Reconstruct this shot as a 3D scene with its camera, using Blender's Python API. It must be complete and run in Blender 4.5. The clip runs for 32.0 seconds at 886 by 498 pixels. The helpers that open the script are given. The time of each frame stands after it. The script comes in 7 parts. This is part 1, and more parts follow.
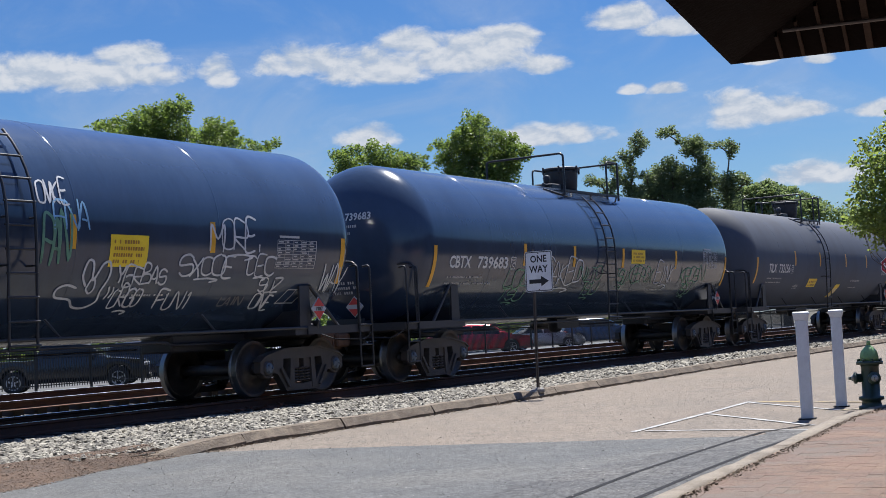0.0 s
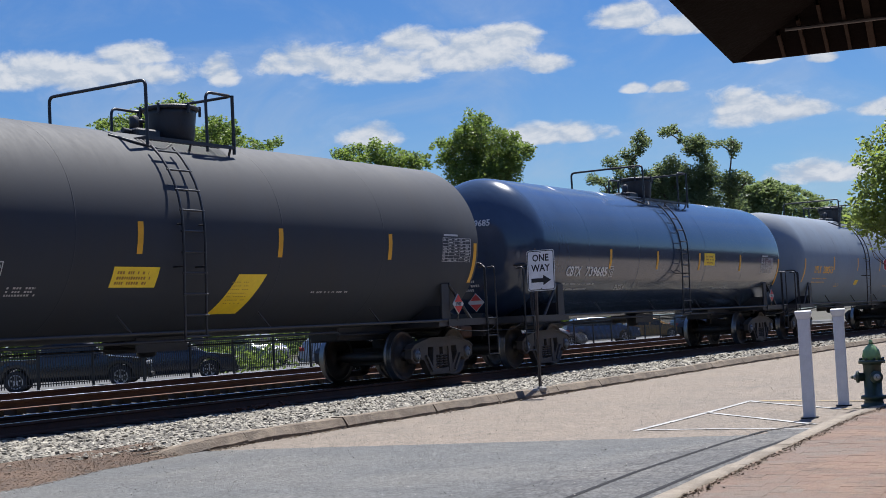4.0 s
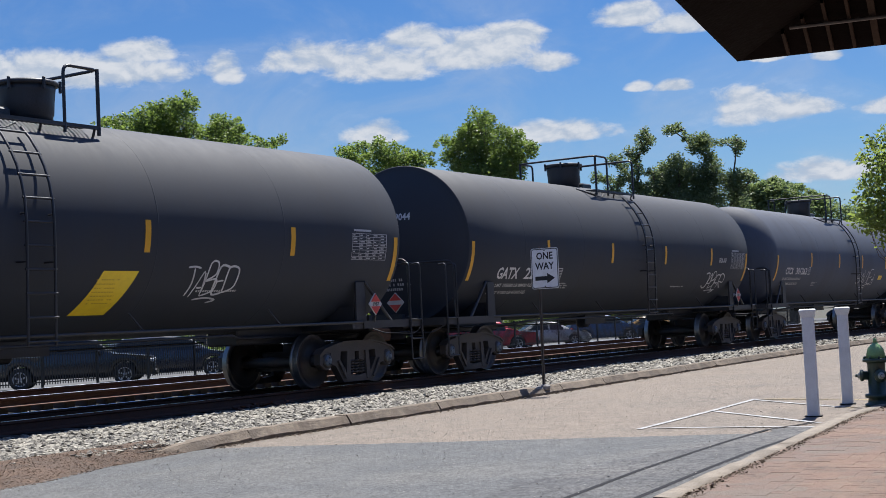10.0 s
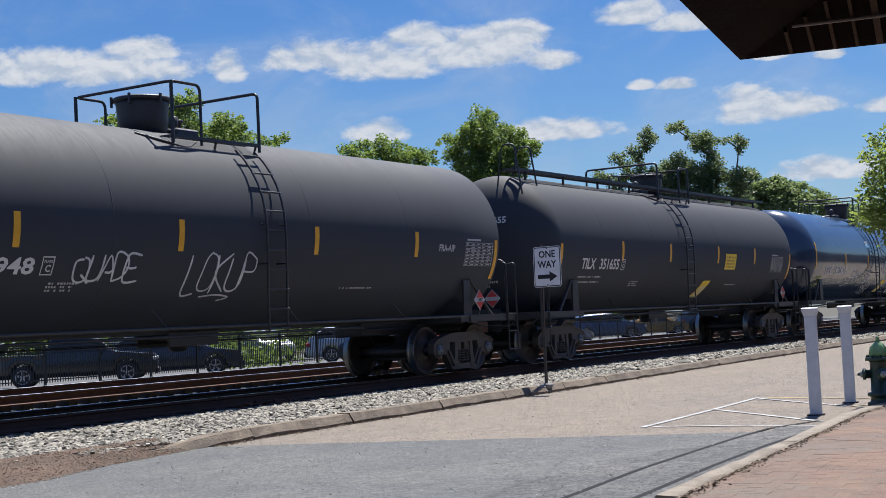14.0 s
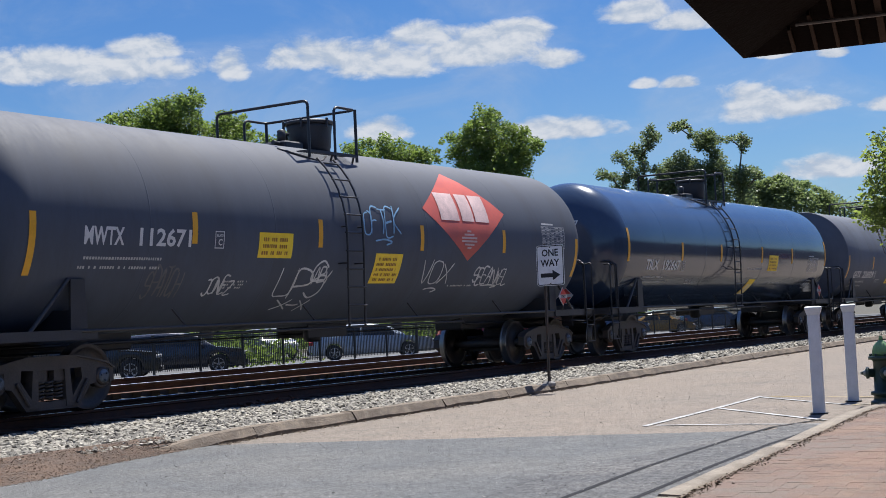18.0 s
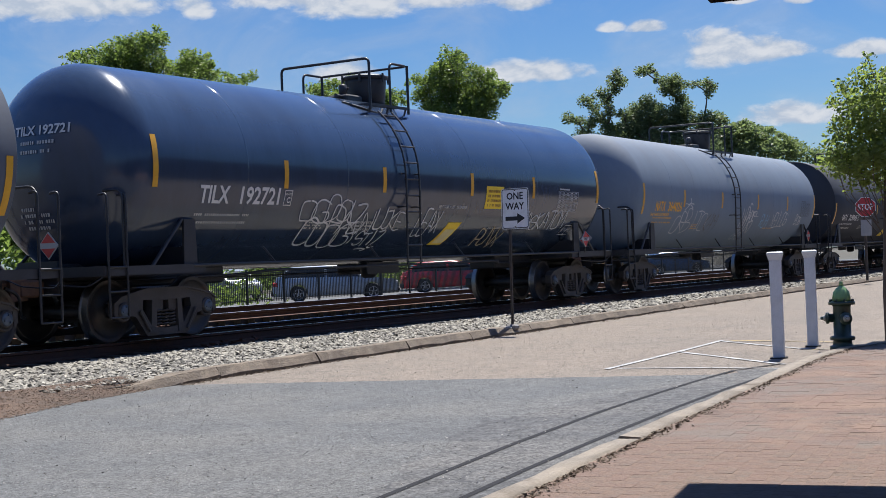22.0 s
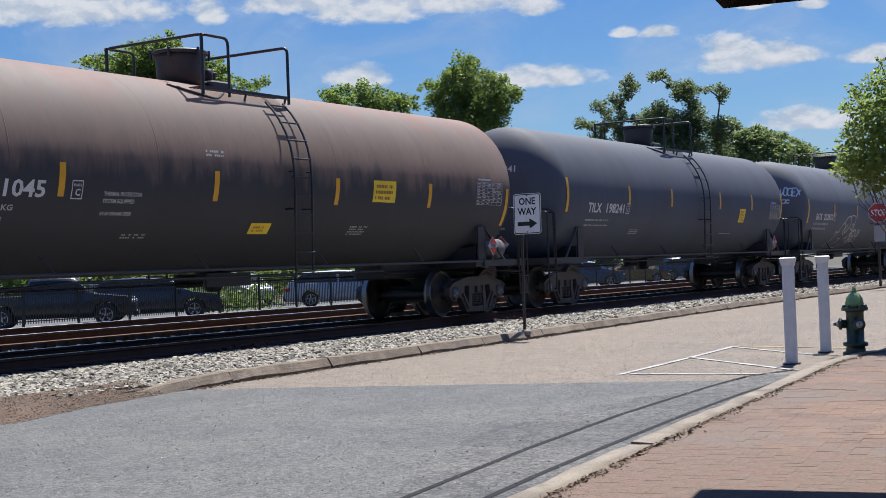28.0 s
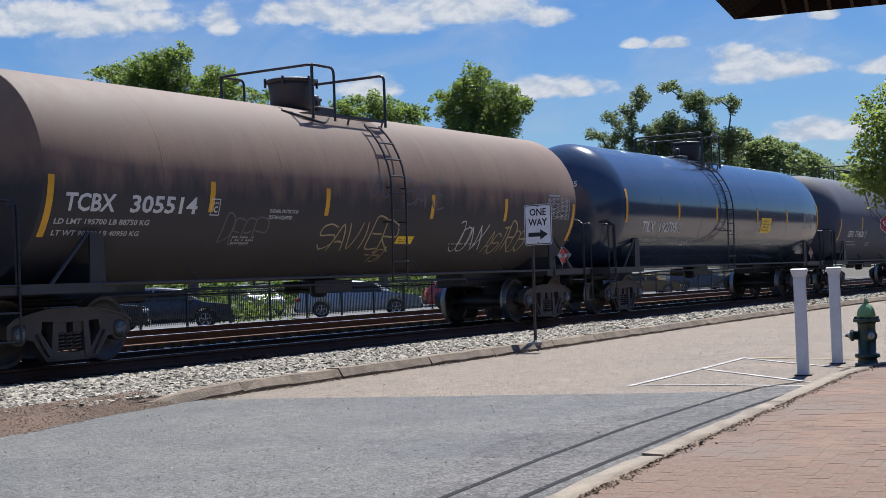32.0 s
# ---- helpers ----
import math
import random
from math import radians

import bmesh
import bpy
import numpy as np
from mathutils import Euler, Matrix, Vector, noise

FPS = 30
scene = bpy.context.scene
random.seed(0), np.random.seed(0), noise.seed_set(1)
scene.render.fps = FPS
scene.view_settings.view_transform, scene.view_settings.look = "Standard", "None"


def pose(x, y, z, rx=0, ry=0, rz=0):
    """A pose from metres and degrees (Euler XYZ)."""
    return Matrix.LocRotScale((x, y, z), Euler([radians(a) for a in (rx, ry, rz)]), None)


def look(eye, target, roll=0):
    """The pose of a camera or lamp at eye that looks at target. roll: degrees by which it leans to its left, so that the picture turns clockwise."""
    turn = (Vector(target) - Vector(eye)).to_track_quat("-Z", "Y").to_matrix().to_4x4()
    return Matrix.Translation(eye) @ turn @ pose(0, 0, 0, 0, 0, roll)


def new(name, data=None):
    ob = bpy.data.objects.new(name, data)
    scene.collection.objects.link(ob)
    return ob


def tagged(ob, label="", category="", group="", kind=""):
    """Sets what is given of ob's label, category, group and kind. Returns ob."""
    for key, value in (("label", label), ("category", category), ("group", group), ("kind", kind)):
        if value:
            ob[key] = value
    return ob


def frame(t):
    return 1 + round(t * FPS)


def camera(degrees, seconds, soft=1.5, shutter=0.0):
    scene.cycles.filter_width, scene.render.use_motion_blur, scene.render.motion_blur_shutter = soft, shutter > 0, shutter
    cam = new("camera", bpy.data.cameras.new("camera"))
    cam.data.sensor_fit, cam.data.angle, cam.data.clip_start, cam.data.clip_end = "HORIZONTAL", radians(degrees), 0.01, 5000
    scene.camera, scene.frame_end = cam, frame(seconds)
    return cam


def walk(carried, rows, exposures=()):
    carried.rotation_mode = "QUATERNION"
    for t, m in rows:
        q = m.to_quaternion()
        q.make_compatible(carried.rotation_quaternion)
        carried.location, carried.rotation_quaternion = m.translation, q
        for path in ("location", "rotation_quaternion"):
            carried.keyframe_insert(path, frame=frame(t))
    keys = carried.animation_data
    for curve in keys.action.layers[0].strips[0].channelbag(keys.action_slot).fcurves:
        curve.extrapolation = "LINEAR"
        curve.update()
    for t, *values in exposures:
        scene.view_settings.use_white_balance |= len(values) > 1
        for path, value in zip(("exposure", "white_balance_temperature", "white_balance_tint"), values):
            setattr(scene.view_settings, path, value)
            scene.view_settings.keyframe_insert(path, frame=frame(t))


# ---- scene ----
# ---------- camera: stands on one spot, turns slightly ----------
EYE = Vector((0.0, 0.0, 0.964))
cam = camera(35.28, 32.0, soft=0.8)


def aim(yaw, pitch, roll):
    y, p = radians(yaw), radians(pitch)
    way = Vector((math.cos(p) * math.cos(y), math.cos(p) * math.sin(y), math.sin(p)))
    return look(EYE, EYE + way * 10, roll)


walk(cam, [
    (0, aim(31.8, 3.21, -2.96)), (1, aim(31.83, 3.2, -2.95)), (2, aim(31.84, 3.185, -2.955)), (3, aim(31.87, 3.178, -2.945)),
    (3.5, aim(31.88, 3.175, -2.95)), (5.5, aim(31.92, 3.145, -2.935)), (6.5, aim(31.96, 3.13, -2.91)), (7.5, aim(31.99, 3.122, -2.9)),
    (8.5, aim(32.02, 3.112, -2.885)), (9.5, aim(32.045, 3.1, -2.88)), (10.5, aim(32.065, 3.085, -2.87)), (11.5, aim(32.085, 3.075, -2.865)),
    (12.5, aim(32.12, 3.065, -2.86)), (13.5, aim(32.14, 3.03, -2.84)), (14.5, aim(32.18, 3.025, -2.83)), (16.5, aim(32.235, 2.983, -2.82)),
    (17.5, aim(32.275, 2.982, -2.82)), (18.5, aim(32.3, 2.973, -2.81)), (19, aim(32.325, 2.964, -2.8)), (19.5, aim(32.186, 2.681, -2.699)),
    (20, aim(31.616, 1.932, -2.466)), (20.5, aim(31.208, 1.296, -2.3)), (21, aim(30.972, 0.841, -2.3)), (21.5, aim(30.927, 0.593, -2.32)),
    (22, aim(30.945, 0.545, -2.32)), (22.5, aim(30.947, 0.677, -2.27)), (23, aim(30.963, 0.776, -2.28)), (23.5, aim(30.988, 0.783, -2.29)),
    (24, aim(31.009, 0.786, -2.29)), (24.5, aim(31.127, 0.78, -2.265)), (25, aim(31.25, 0.785, -2.27)), (25.5, aim(31.281, 0.778, -2.255)),
    (27.5, aim(31.344, 0.771, -2.225)), (28, aim(31.433, 0.775, -2.228)), (28.5, aim(31.631, 0.778, -2.228)), (29, aim(31.755, 0.772, -2.225)),
    (29.5, aim(31.77, 0.822, -2.2)), (30, aim(31.795, 0.856, -2.17)), (30.5, aim(31.811, 0.879, -2.185)), (31, aim(31.832, 0.94, -2.18)),
    (31.5, aim(31.83, 1.12, -2.145)), (32, aim(31.857, 1.233, -2.147))])

# ---------- light ----------
SUN_AZ, SUN_EL = 9.0, 66.5            # azimuth from +x towards +y
scene.view_settings.exposure = 1.0
sun = new("sun", bpy.data.lights.new("sun", "SUN"))
sun.data.energy, sun.data.angle, sun.data.color = 5.0, radians(0.53), (1.0, 0.975, 0.94)
sun_way = Vector((math.cos(radians(SUN_EL)) * math.cos(radians(SUN_AZ)), math.cos(radians(SUN_EL)) * math.sin(radians(SUN_AZ)), math.sin(radians(SUN_EL))))
sun.matrix_world = look(sun_way * 60, (0, 0, 0))

world = bpy.data.worlds.new("sky")
scene.world = world
world.use_nodes = True


class Nodes:
    """Short hand for node trees."""

    def __init__(self, tree):
        self.tree = tree
        tree.nodes.clear()

    def add(self, kind, **props):
        node = self.tree.nodes.new(kind)
        for key, value in props.items():
            if key == "operation":
                node.operation = value
            elif key == "blend_type":
                node.blend_type = value
            elif key == "data_type":
                node.data_type = value
            elif key == "sky_type":
                node.sky_type = value
            elif key == "feature":
                node.feature = value
        return node

    def put(self, socket, value):
        if hasattr(value, "is_output"):
            self.tree.links.new(value, socket)
        else:
            socket.default_value = value

    def math(self, op, a, b=0.0, c=0.0, clamp=False):
        n = self.add("ShaderNodeMath", operation=op)
        n.use_clamp = clamp
        for i, v in enumerate((a, b, c)):
            self.put(n.inputs[i], v)
        return n.outputs[0]

    def ramp(self, value, lo, hi, a=0.0, b=1.0, smooth=True):
        n = self.add("ShaderNodeMapRange")
        n.interpolation_type = "SMOOTHSTEP" if smooth else "LINEAR"
        for i, v in enumerate((value, lo, hi, a, b)):
            self.put(n.inputs[i], v)
        return n.outputs[0]

    def mix(self, fac, a, b, blend="MIX"):
        n = self.add("ShaderNodeMix", data_type="RGBA", blend_type=blend)
        self.put(n.inputs[0], fac)
        self.put(n.inputs[6], a)
        self.put(n.inputs[7], b)
        return n.outputs[2]

    def noise(self, vector, scale, detail=4.0, rough=0.55, distort=0.0):
        n = self.add("ShaderNodeTexNoise")
        if vector is not None:
            self.put(n.inputs["Vector"], vector)
        n.inputs["Scale"].default_value, n.inputs["Detail"].default_value = scale, detail
        n.inputs["Roughness"].default_value, n.inputs["Distortion"].default_value = rough, distort
        return n.outputs[0]

    def mapped(self, vector, scale=(1, 1, 1), offset=(0, 0, 0)):
        n = self.add("ShaderNodeMapping")
        self.put(n.inputs[0], vector)
        n.inputs[1].default_value, n.inputs[3].default_value = offset, scale
        return n.outputs[0]


def rgb(r, g, b):
    return (r, g, b, 1.0)


# clouds: azimuth and elevation of the middle, half width and half height, in degrees
CLOUDS = []


def cloud(azimuth, elevation, half_width, half_height):
    CLOUDS.append((azimuth, elevation, half_width, half_height))


cloud(47.2, 10.6, 5.15, 1.1)
cloud(44, 11.4, 1.79, 0.671)
cloud(40.6, 10.6, 0.84, 0.915)
cloud(37.2, 10.9, 2.46, 0.854)
cloud(34.3, 10.6, 2.91, 1.16)
cloud(32.4, 11.6, 1.79, 0.732)
cloud(30.6, 10.9, 2.91, 1.22)
cloud(28.9, 11.5, 1.68, 0.793)
cloud(27.2, 10.4, 1.12, 0.61)
cloud(23.9, 12, 1.57, 0.732)
cloud(21.6, 11.5, 1.68, 0.61)
cloud(23.6, 9.2, 0.616, 0.342)
cloud(22.3, 9.1, 0.896, 0.366)
cloud(19.5, 7.9, 1.6, 1.25)
cloud(18.5, 7.8, 2.0, 0.85)
cloud(17.4, 7.8, 1.68, 0.549)
cloud(34.6, 7.8, 1.46, 0.732)
cloud(27.2, 7.5, 2.69, 0.671)
cloud(16.6, 5.2, 2.24, 0.671)
cloud(18.4, 10, 0.784, 0.366)
cloud(16.2, 9.8, 0.672, 0.366)
cloud(13.8, 7.6, 1.46, 0.488)
cloud(60, 14, 6, 1.5)
cloud(5, 10, 4.48, 0.976)
cloud(52, 20, 7, 1.6)
cloud(20, 22, 8, 1.8)


def sky():
    n = Nodes(world.node_tree)
    base = n.add("ShaderNodeTexSky", sky_type="NISHITA")
    base.sun_disc, base.sun_elevation, base.sun_rotation = False, radians(SUN_EL), radians(90 - SUN_AZ)
    base.altitude, base.air_density, base.dust_density, base.ozone_density = 100, 1.0, 0.6, 2.0
    way = n.add("ShaderNodeTexCoord").outputs["Generated"]
    split = n.add("ShaderNodeSeparateXYZ")
    n.put(split.inputs[0], way)
    x, y, z = split.outputs
    az = n.math("MULTIPLY", n.math("ARCTAN2", y, x), 57.29578)
    el = n.math("MULTIPLY", n.math("ARCSINE", z), 57.29578)
    body = None
    for a, e, wa, we in CLOUDS:
        u = n.math("MULTIPLY_ADD", az, 1 / wa, -a / wa)
        v = n.math("MULTIPLY_ADD", el, 1 / we, -e / we)
        v = n.math("MAXIMUM", v, n.math("MULTIPLY", v, -2.0))
        dist = n.math("MULTIPLY_ADD", u, u, n.math("MULTIPLY", v, v))
        one = n.math("SUBTRACT", 1.0, dist)
        body = one if body is None else n.math("SMOOTH_MAX", body, one, 0.3)
    flat = n.add("ShaderNodeCombineXYZ")
    n.put(flat.inputs[0], az)
    n.put(flat.inputs[1], n.math("MULTIPLY", el, 1.7))
    puff = n.noise(flat.outputs[0], 0.62, 7.0, 0.58, 0.25)
    above = n.noise(n.mapped(flat.outputs[0], offset=(-0.1, 0.45, 0)), 0.62, 7.0, 0.58, 0.25)
    fine = n.noise(flat.outputs[0], 0.16, 6.0, 0.6, 0.6)
    field = n.math("MULTIPLY_ADD", puff, 2.8, n.math("SUBTRACT", body, 1.26))
    mask = n.ramp(field, -0.2, 0.9)
    wisp = n.math("MULTIPLY", n.ramp(fine, 0.37, 0.8), n.ramp(el, 0.0, 7.0, 0.55, 0.42))
    high = n.math("MULTIPLY", n.ramp(fine, 0.42, 0.62), n.ramp(el, 15.0, 24.0, 0.0, 0.10))
    mask = n.math("MAXIMUM", mask, n.math("MAXIMUM", wisp, high))
    shade = n.ramp(n.math("MULTIPLY_ADD", n.math("SUBTRACT", puff, above), 3.2, n.math("MULTIPLY", field, 0.22)), -0.35, 0.75)
    white = n.mix(shade, rgb(4.5, 5.3, 6.6), rgb(6.8, 7.15, 7.8))
    tint = n.mix(n.ramp(el, 1.0, 16.0), rgb(0.58, 0.78, 1.0), rgb(0.345, 0.63, 1.02))
    tint = n.mix(n.ramp(el, 14.0, 30.0), tint, rgb(0.50, 0.84, 1.48))
    colour = n.mix(mask, n.mix(1.0, base.outputs[0], tint, "MULTIPLY"), white)
    back = n.add("ShaderNodeBackground")
    n.put(back.inputs[0], colour)
    back.inputs[1].default_value = 0.05
    n.put(n.add("ShaderNodeOutputWorld").inputs[0], back.outputs[0])


sky()

# ---------- materials ----------
MATS = {}


def surface(name, colour, rough=0.6, metal=0.0, vary=0.25, scale=3.0, fine=40.0, bump=0.15, second=None, amount=0.5, spread=(0.45, 0.7), stretch=(1, 1, 1), island=0.0, per_object=0.0, coat=0.0, dark=None, wear=0.1, cap=None, upper_sunlit=None, gloss=0.5, chalk=0.0):
    """A paint, stone or metal with stains at two scales and a fine relief. second: a stain's colour."""
    if name in MATS:
        return MATS[name]
    m = MATS[name] = bpy.data.materials.new(name)
    m.use_nodes = True
    n = Nodes(m.node_tree)
    at = n.mapped(n.add("ShaderNodeTexCoord").outputs["Object"], stretch)
    big = n.noise(at, scale, 5.0, 0.6, 0.4)
    small = n.noise(at, fine, 3.0, 0.6)
    k = n.math("ADD", n.math("MULTIPLY", n.ramp(big, 0.3, 0.7), 0.6), n.math("MULTIPLY", n.ramp(small, 0.3, 0.7), 0.4))
    lo = [c * (1 - vary) for c in colour]
    hi = [min(c * (1 + vary), 0.95) for c in colour]
    col = n.mix(k, rgb(*lo), rgb(*hi))
    if second:
        stain = n.math("MULTIPLY", n.ramp(n.noise(at, scale * 0.6, 7.0, 0.65, 0.8), *spread), amount)
        col = n.mix(stain, col, rgb(*second))
    if upper_sunlit or cap:
        tall = n.add("ShaderNodeSeparateXYZ")
        n.put(tall.inputs[0], n.add("ShaderNodeTexCoord").outputs["Object"])
    # faded upper shell; its lighter tone also paints in the sunlit half
    if upper_sunlit:
        faded, z0, z1 = upper_sunlit
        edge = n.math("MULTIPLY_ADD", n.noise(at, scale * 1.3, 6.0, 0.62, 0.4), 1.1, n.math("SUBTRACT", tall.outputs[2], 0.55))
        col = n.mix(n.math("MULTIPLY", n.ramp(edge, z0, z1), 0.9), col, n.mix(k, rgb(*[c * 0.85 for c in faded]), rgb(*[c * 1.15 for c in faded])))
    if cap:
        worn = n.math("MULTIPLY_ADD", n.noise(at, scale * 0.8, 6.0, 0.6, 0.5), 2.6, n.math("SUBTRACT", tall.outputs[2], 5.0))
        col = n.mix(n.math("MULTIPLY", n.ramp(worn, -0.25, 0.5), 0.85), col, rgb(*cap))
    if island or per_object:
        if island:
            rnd = n.add("ShaderNodeNewGeometry").outputs["Random Per Island"]
            col = n.mix(n.math("MULTIPLY", rnd, island), col, rgb(*(dark or [c * 0.35 for c in colour])))
        else:
            rnd = n.add("ShaderNodeObjectInfo").outputs["Random"]
            col = n.mix(n.math("MULTIPLY", rnd, per_object), col, rgb(*(dark or [c * 0.35 for c in colour])))
    b = n.add("ShaderNodeBsdfPrincipled")
    n.put(b.inputs["Base Color"], col)
    n.put(b.inputs["Roughness"], n.ramp(n.math("ADD", n.math("MULTIPLY", big, 0.5), n.math("MULTIPLY", small, 0.5)), 0.3, 0.7, max(rough - wear, 0.02), min(rough + wear, 1.0)))
    b.inputs["Metallic"].default_value = metal
    b.inputs["Diffuse Roughness"].default_value = chalk
    b.inputs["Specular IOR Level"].default_value = gloss
    b.inputs["Coat Weight"].default_value = coat
    b.inputs["Coat Roughness"].default_value = max(0.08, rough * 0.8)
    if bump:
        bu = n.add("ShaderNodeBump")
        bu.inputs["Strength"].default_value, bu.inputs["Distance"].default_value = bump, 0.02
        n.put(bu.inputs["Height"], small)
        n.put(b.inputs["Normal"], bu.outputs[0])
    n.put(n.add("ShaderNodeOutputMaterial").inputs[0], b.outputs[0])
    return m


def asphalt(name, colour, second, amount, cracks=0.0, grain=1.0):
    """Worn road surface: chips of stone, patches, fine cracks."""
    m = MATS[name] = bpy.data.materials.new(name)
    m.use_nodes = True
    n = Nodes(m.node_tree)
    at = n.add("ShaderNodeTexCoord").outputs["Object"]
    big = n.noise(at, 0.45, 5.0, 0.6, 0.6)
    mid = n.noise(at, 5.0, 4.0, 0.65)
    chip = n.noise(at, 22.0 * grain, 4.0, 0.75)
    grit = n.noise(at, 75.0 * grain, 2.0, 0.8)
    col = n.mix(n.math("MULTIPLY", n.ramp(big, 0.35, 0.68), amount), rgb(*colour), rgb(*second))
    k = n.math("ADD", n.math("ADD", n.math("MULTIPLY", n.ramp(chip, 0.40, 0.60, smooth=False), 0.75), n.math("MULTIPLY", n.ramp(grit, 0.40, 0.60, smooth=False), 1.1)), n.math("MULTIPLY", n.ramp(mid, 0.3, 0.7), 0.35))
    col = n.mix(1.0, col, n.mix(n.math("MULTIPLY", k, 0.45), rgb(0.08, 0.08, 0.08), rgb(1.95, 1.93, 1.9)), "MULTIPLY")
    if cracks:
        v = n.add("ShaderNodeTexVoronoi", feature="DISTANCE_TO_EDGE")
        n.put(v.inputs["Vector"], n.mapped(n.mix(0.16, at, n.add("ShaderNodeTexNoise").outputs[1]), (0.55, 1.3, 1)))
        v.inputs["Scale"].default_value = 3.4
        crack = n.math("MULTIPLY", n.ramp(v.outputs["Distance"], 0.008, 0.05, 1.0, 0.0), n.ramp(n.noise(at, 0.5, 4.0), 0.5, 0.62))
        col = n.mix(n.math("MULTIPLY", crack, cracks), col, rgb(0.03, 0.03, 0.032))
    b = n.add("ShaderNodeBsdfPrincipled")
    n.put(b.inputs["Base Color"], col)
    b.inputs["Roughness"].default_value = 0.88
    bu = n.add("ShaderNodeBump")
    bu.inputs["Strength"].default_value, bu.inputs["Distance"].default_value = 0.9, 0.012
    n.put(bu.inputs["Height"], n.math("ADD", chip, n.math("MULTIPLY", grit, 0.6)))
    n.put(b.inputs["Normal"], bu.outputs[0])
    n.put(n.add("ShaderNodeOutputMaterial").inputs[0], b.outputs[0])
    return m


def plain(name, colour, rough=0.5, metal=0.0):
    return surface(name, colour, rough, metal, vary=0.1, scale=6.0, fine=60.0, bump=0.05)


def glass_dark(name="tinted_glass"):
    if name not in MATS:
        m = MATS[name] = bpy.data.materials.new(name)
        m.use_nodes = True
        n = Nodes(m.node_tree)
        b = n.add("ShaderNodeBsdfPrincipled")
        b.inputs["Base Color"].default_value = rgb(0.012, 0.016, 0.02)
        b.inputs["Roughness"].default_value = 0.04
        n.put(n.add("ShaderNodeOutputMaterial").inputs[0], b.outputs[0])
    return MATS[name]


def leaf_material(name, a, b_, trans=0.35):
    if name not in MATS:
        m = MATS[name] = bpy.data.materials.new(name)
        m.use_nodes = True
        n = Nodes(m.node_tree)
        rnd = n.add("ShaderNodeNewGeometry").outputs["Random Per Island"]
        at = n.add("ShaderNodeTexCoord").outputs["Object"]
        k = n.math("ADD", n.math("MULTIPLY", rnd, 0.7), n.math("MULTIPLY", n.noise(at, 0.5, 3.0), 0.4))
        col = n.mix(k, rgb(*a), rgb(*b_))
        d = n.add("ShaderNodeBsdfPrincipled")
        n.put(d.inputs["Base Color"], col)
        d.inputs["Roughness"].default_value = 0.5
        t = n.add("ShaderNodeBsdfTranslucent")
        n.put(t.inputs[0], n.mix(0.5, col, rgb(b_[0] * 1.6, b_[1] * 1.5, b_[2])))
        s = n.add("ShaderNodeMixShader")
        s.inputs[0].default_value = trans
        n.put(s.inputs[1], d.outputs[0])
        n.put(s.inputs[2], t.outputs[0])
        n.put(n.add("ShaderNodeOutputMaterial").inputs[0], s.outputs[0])
    return MATS[name]


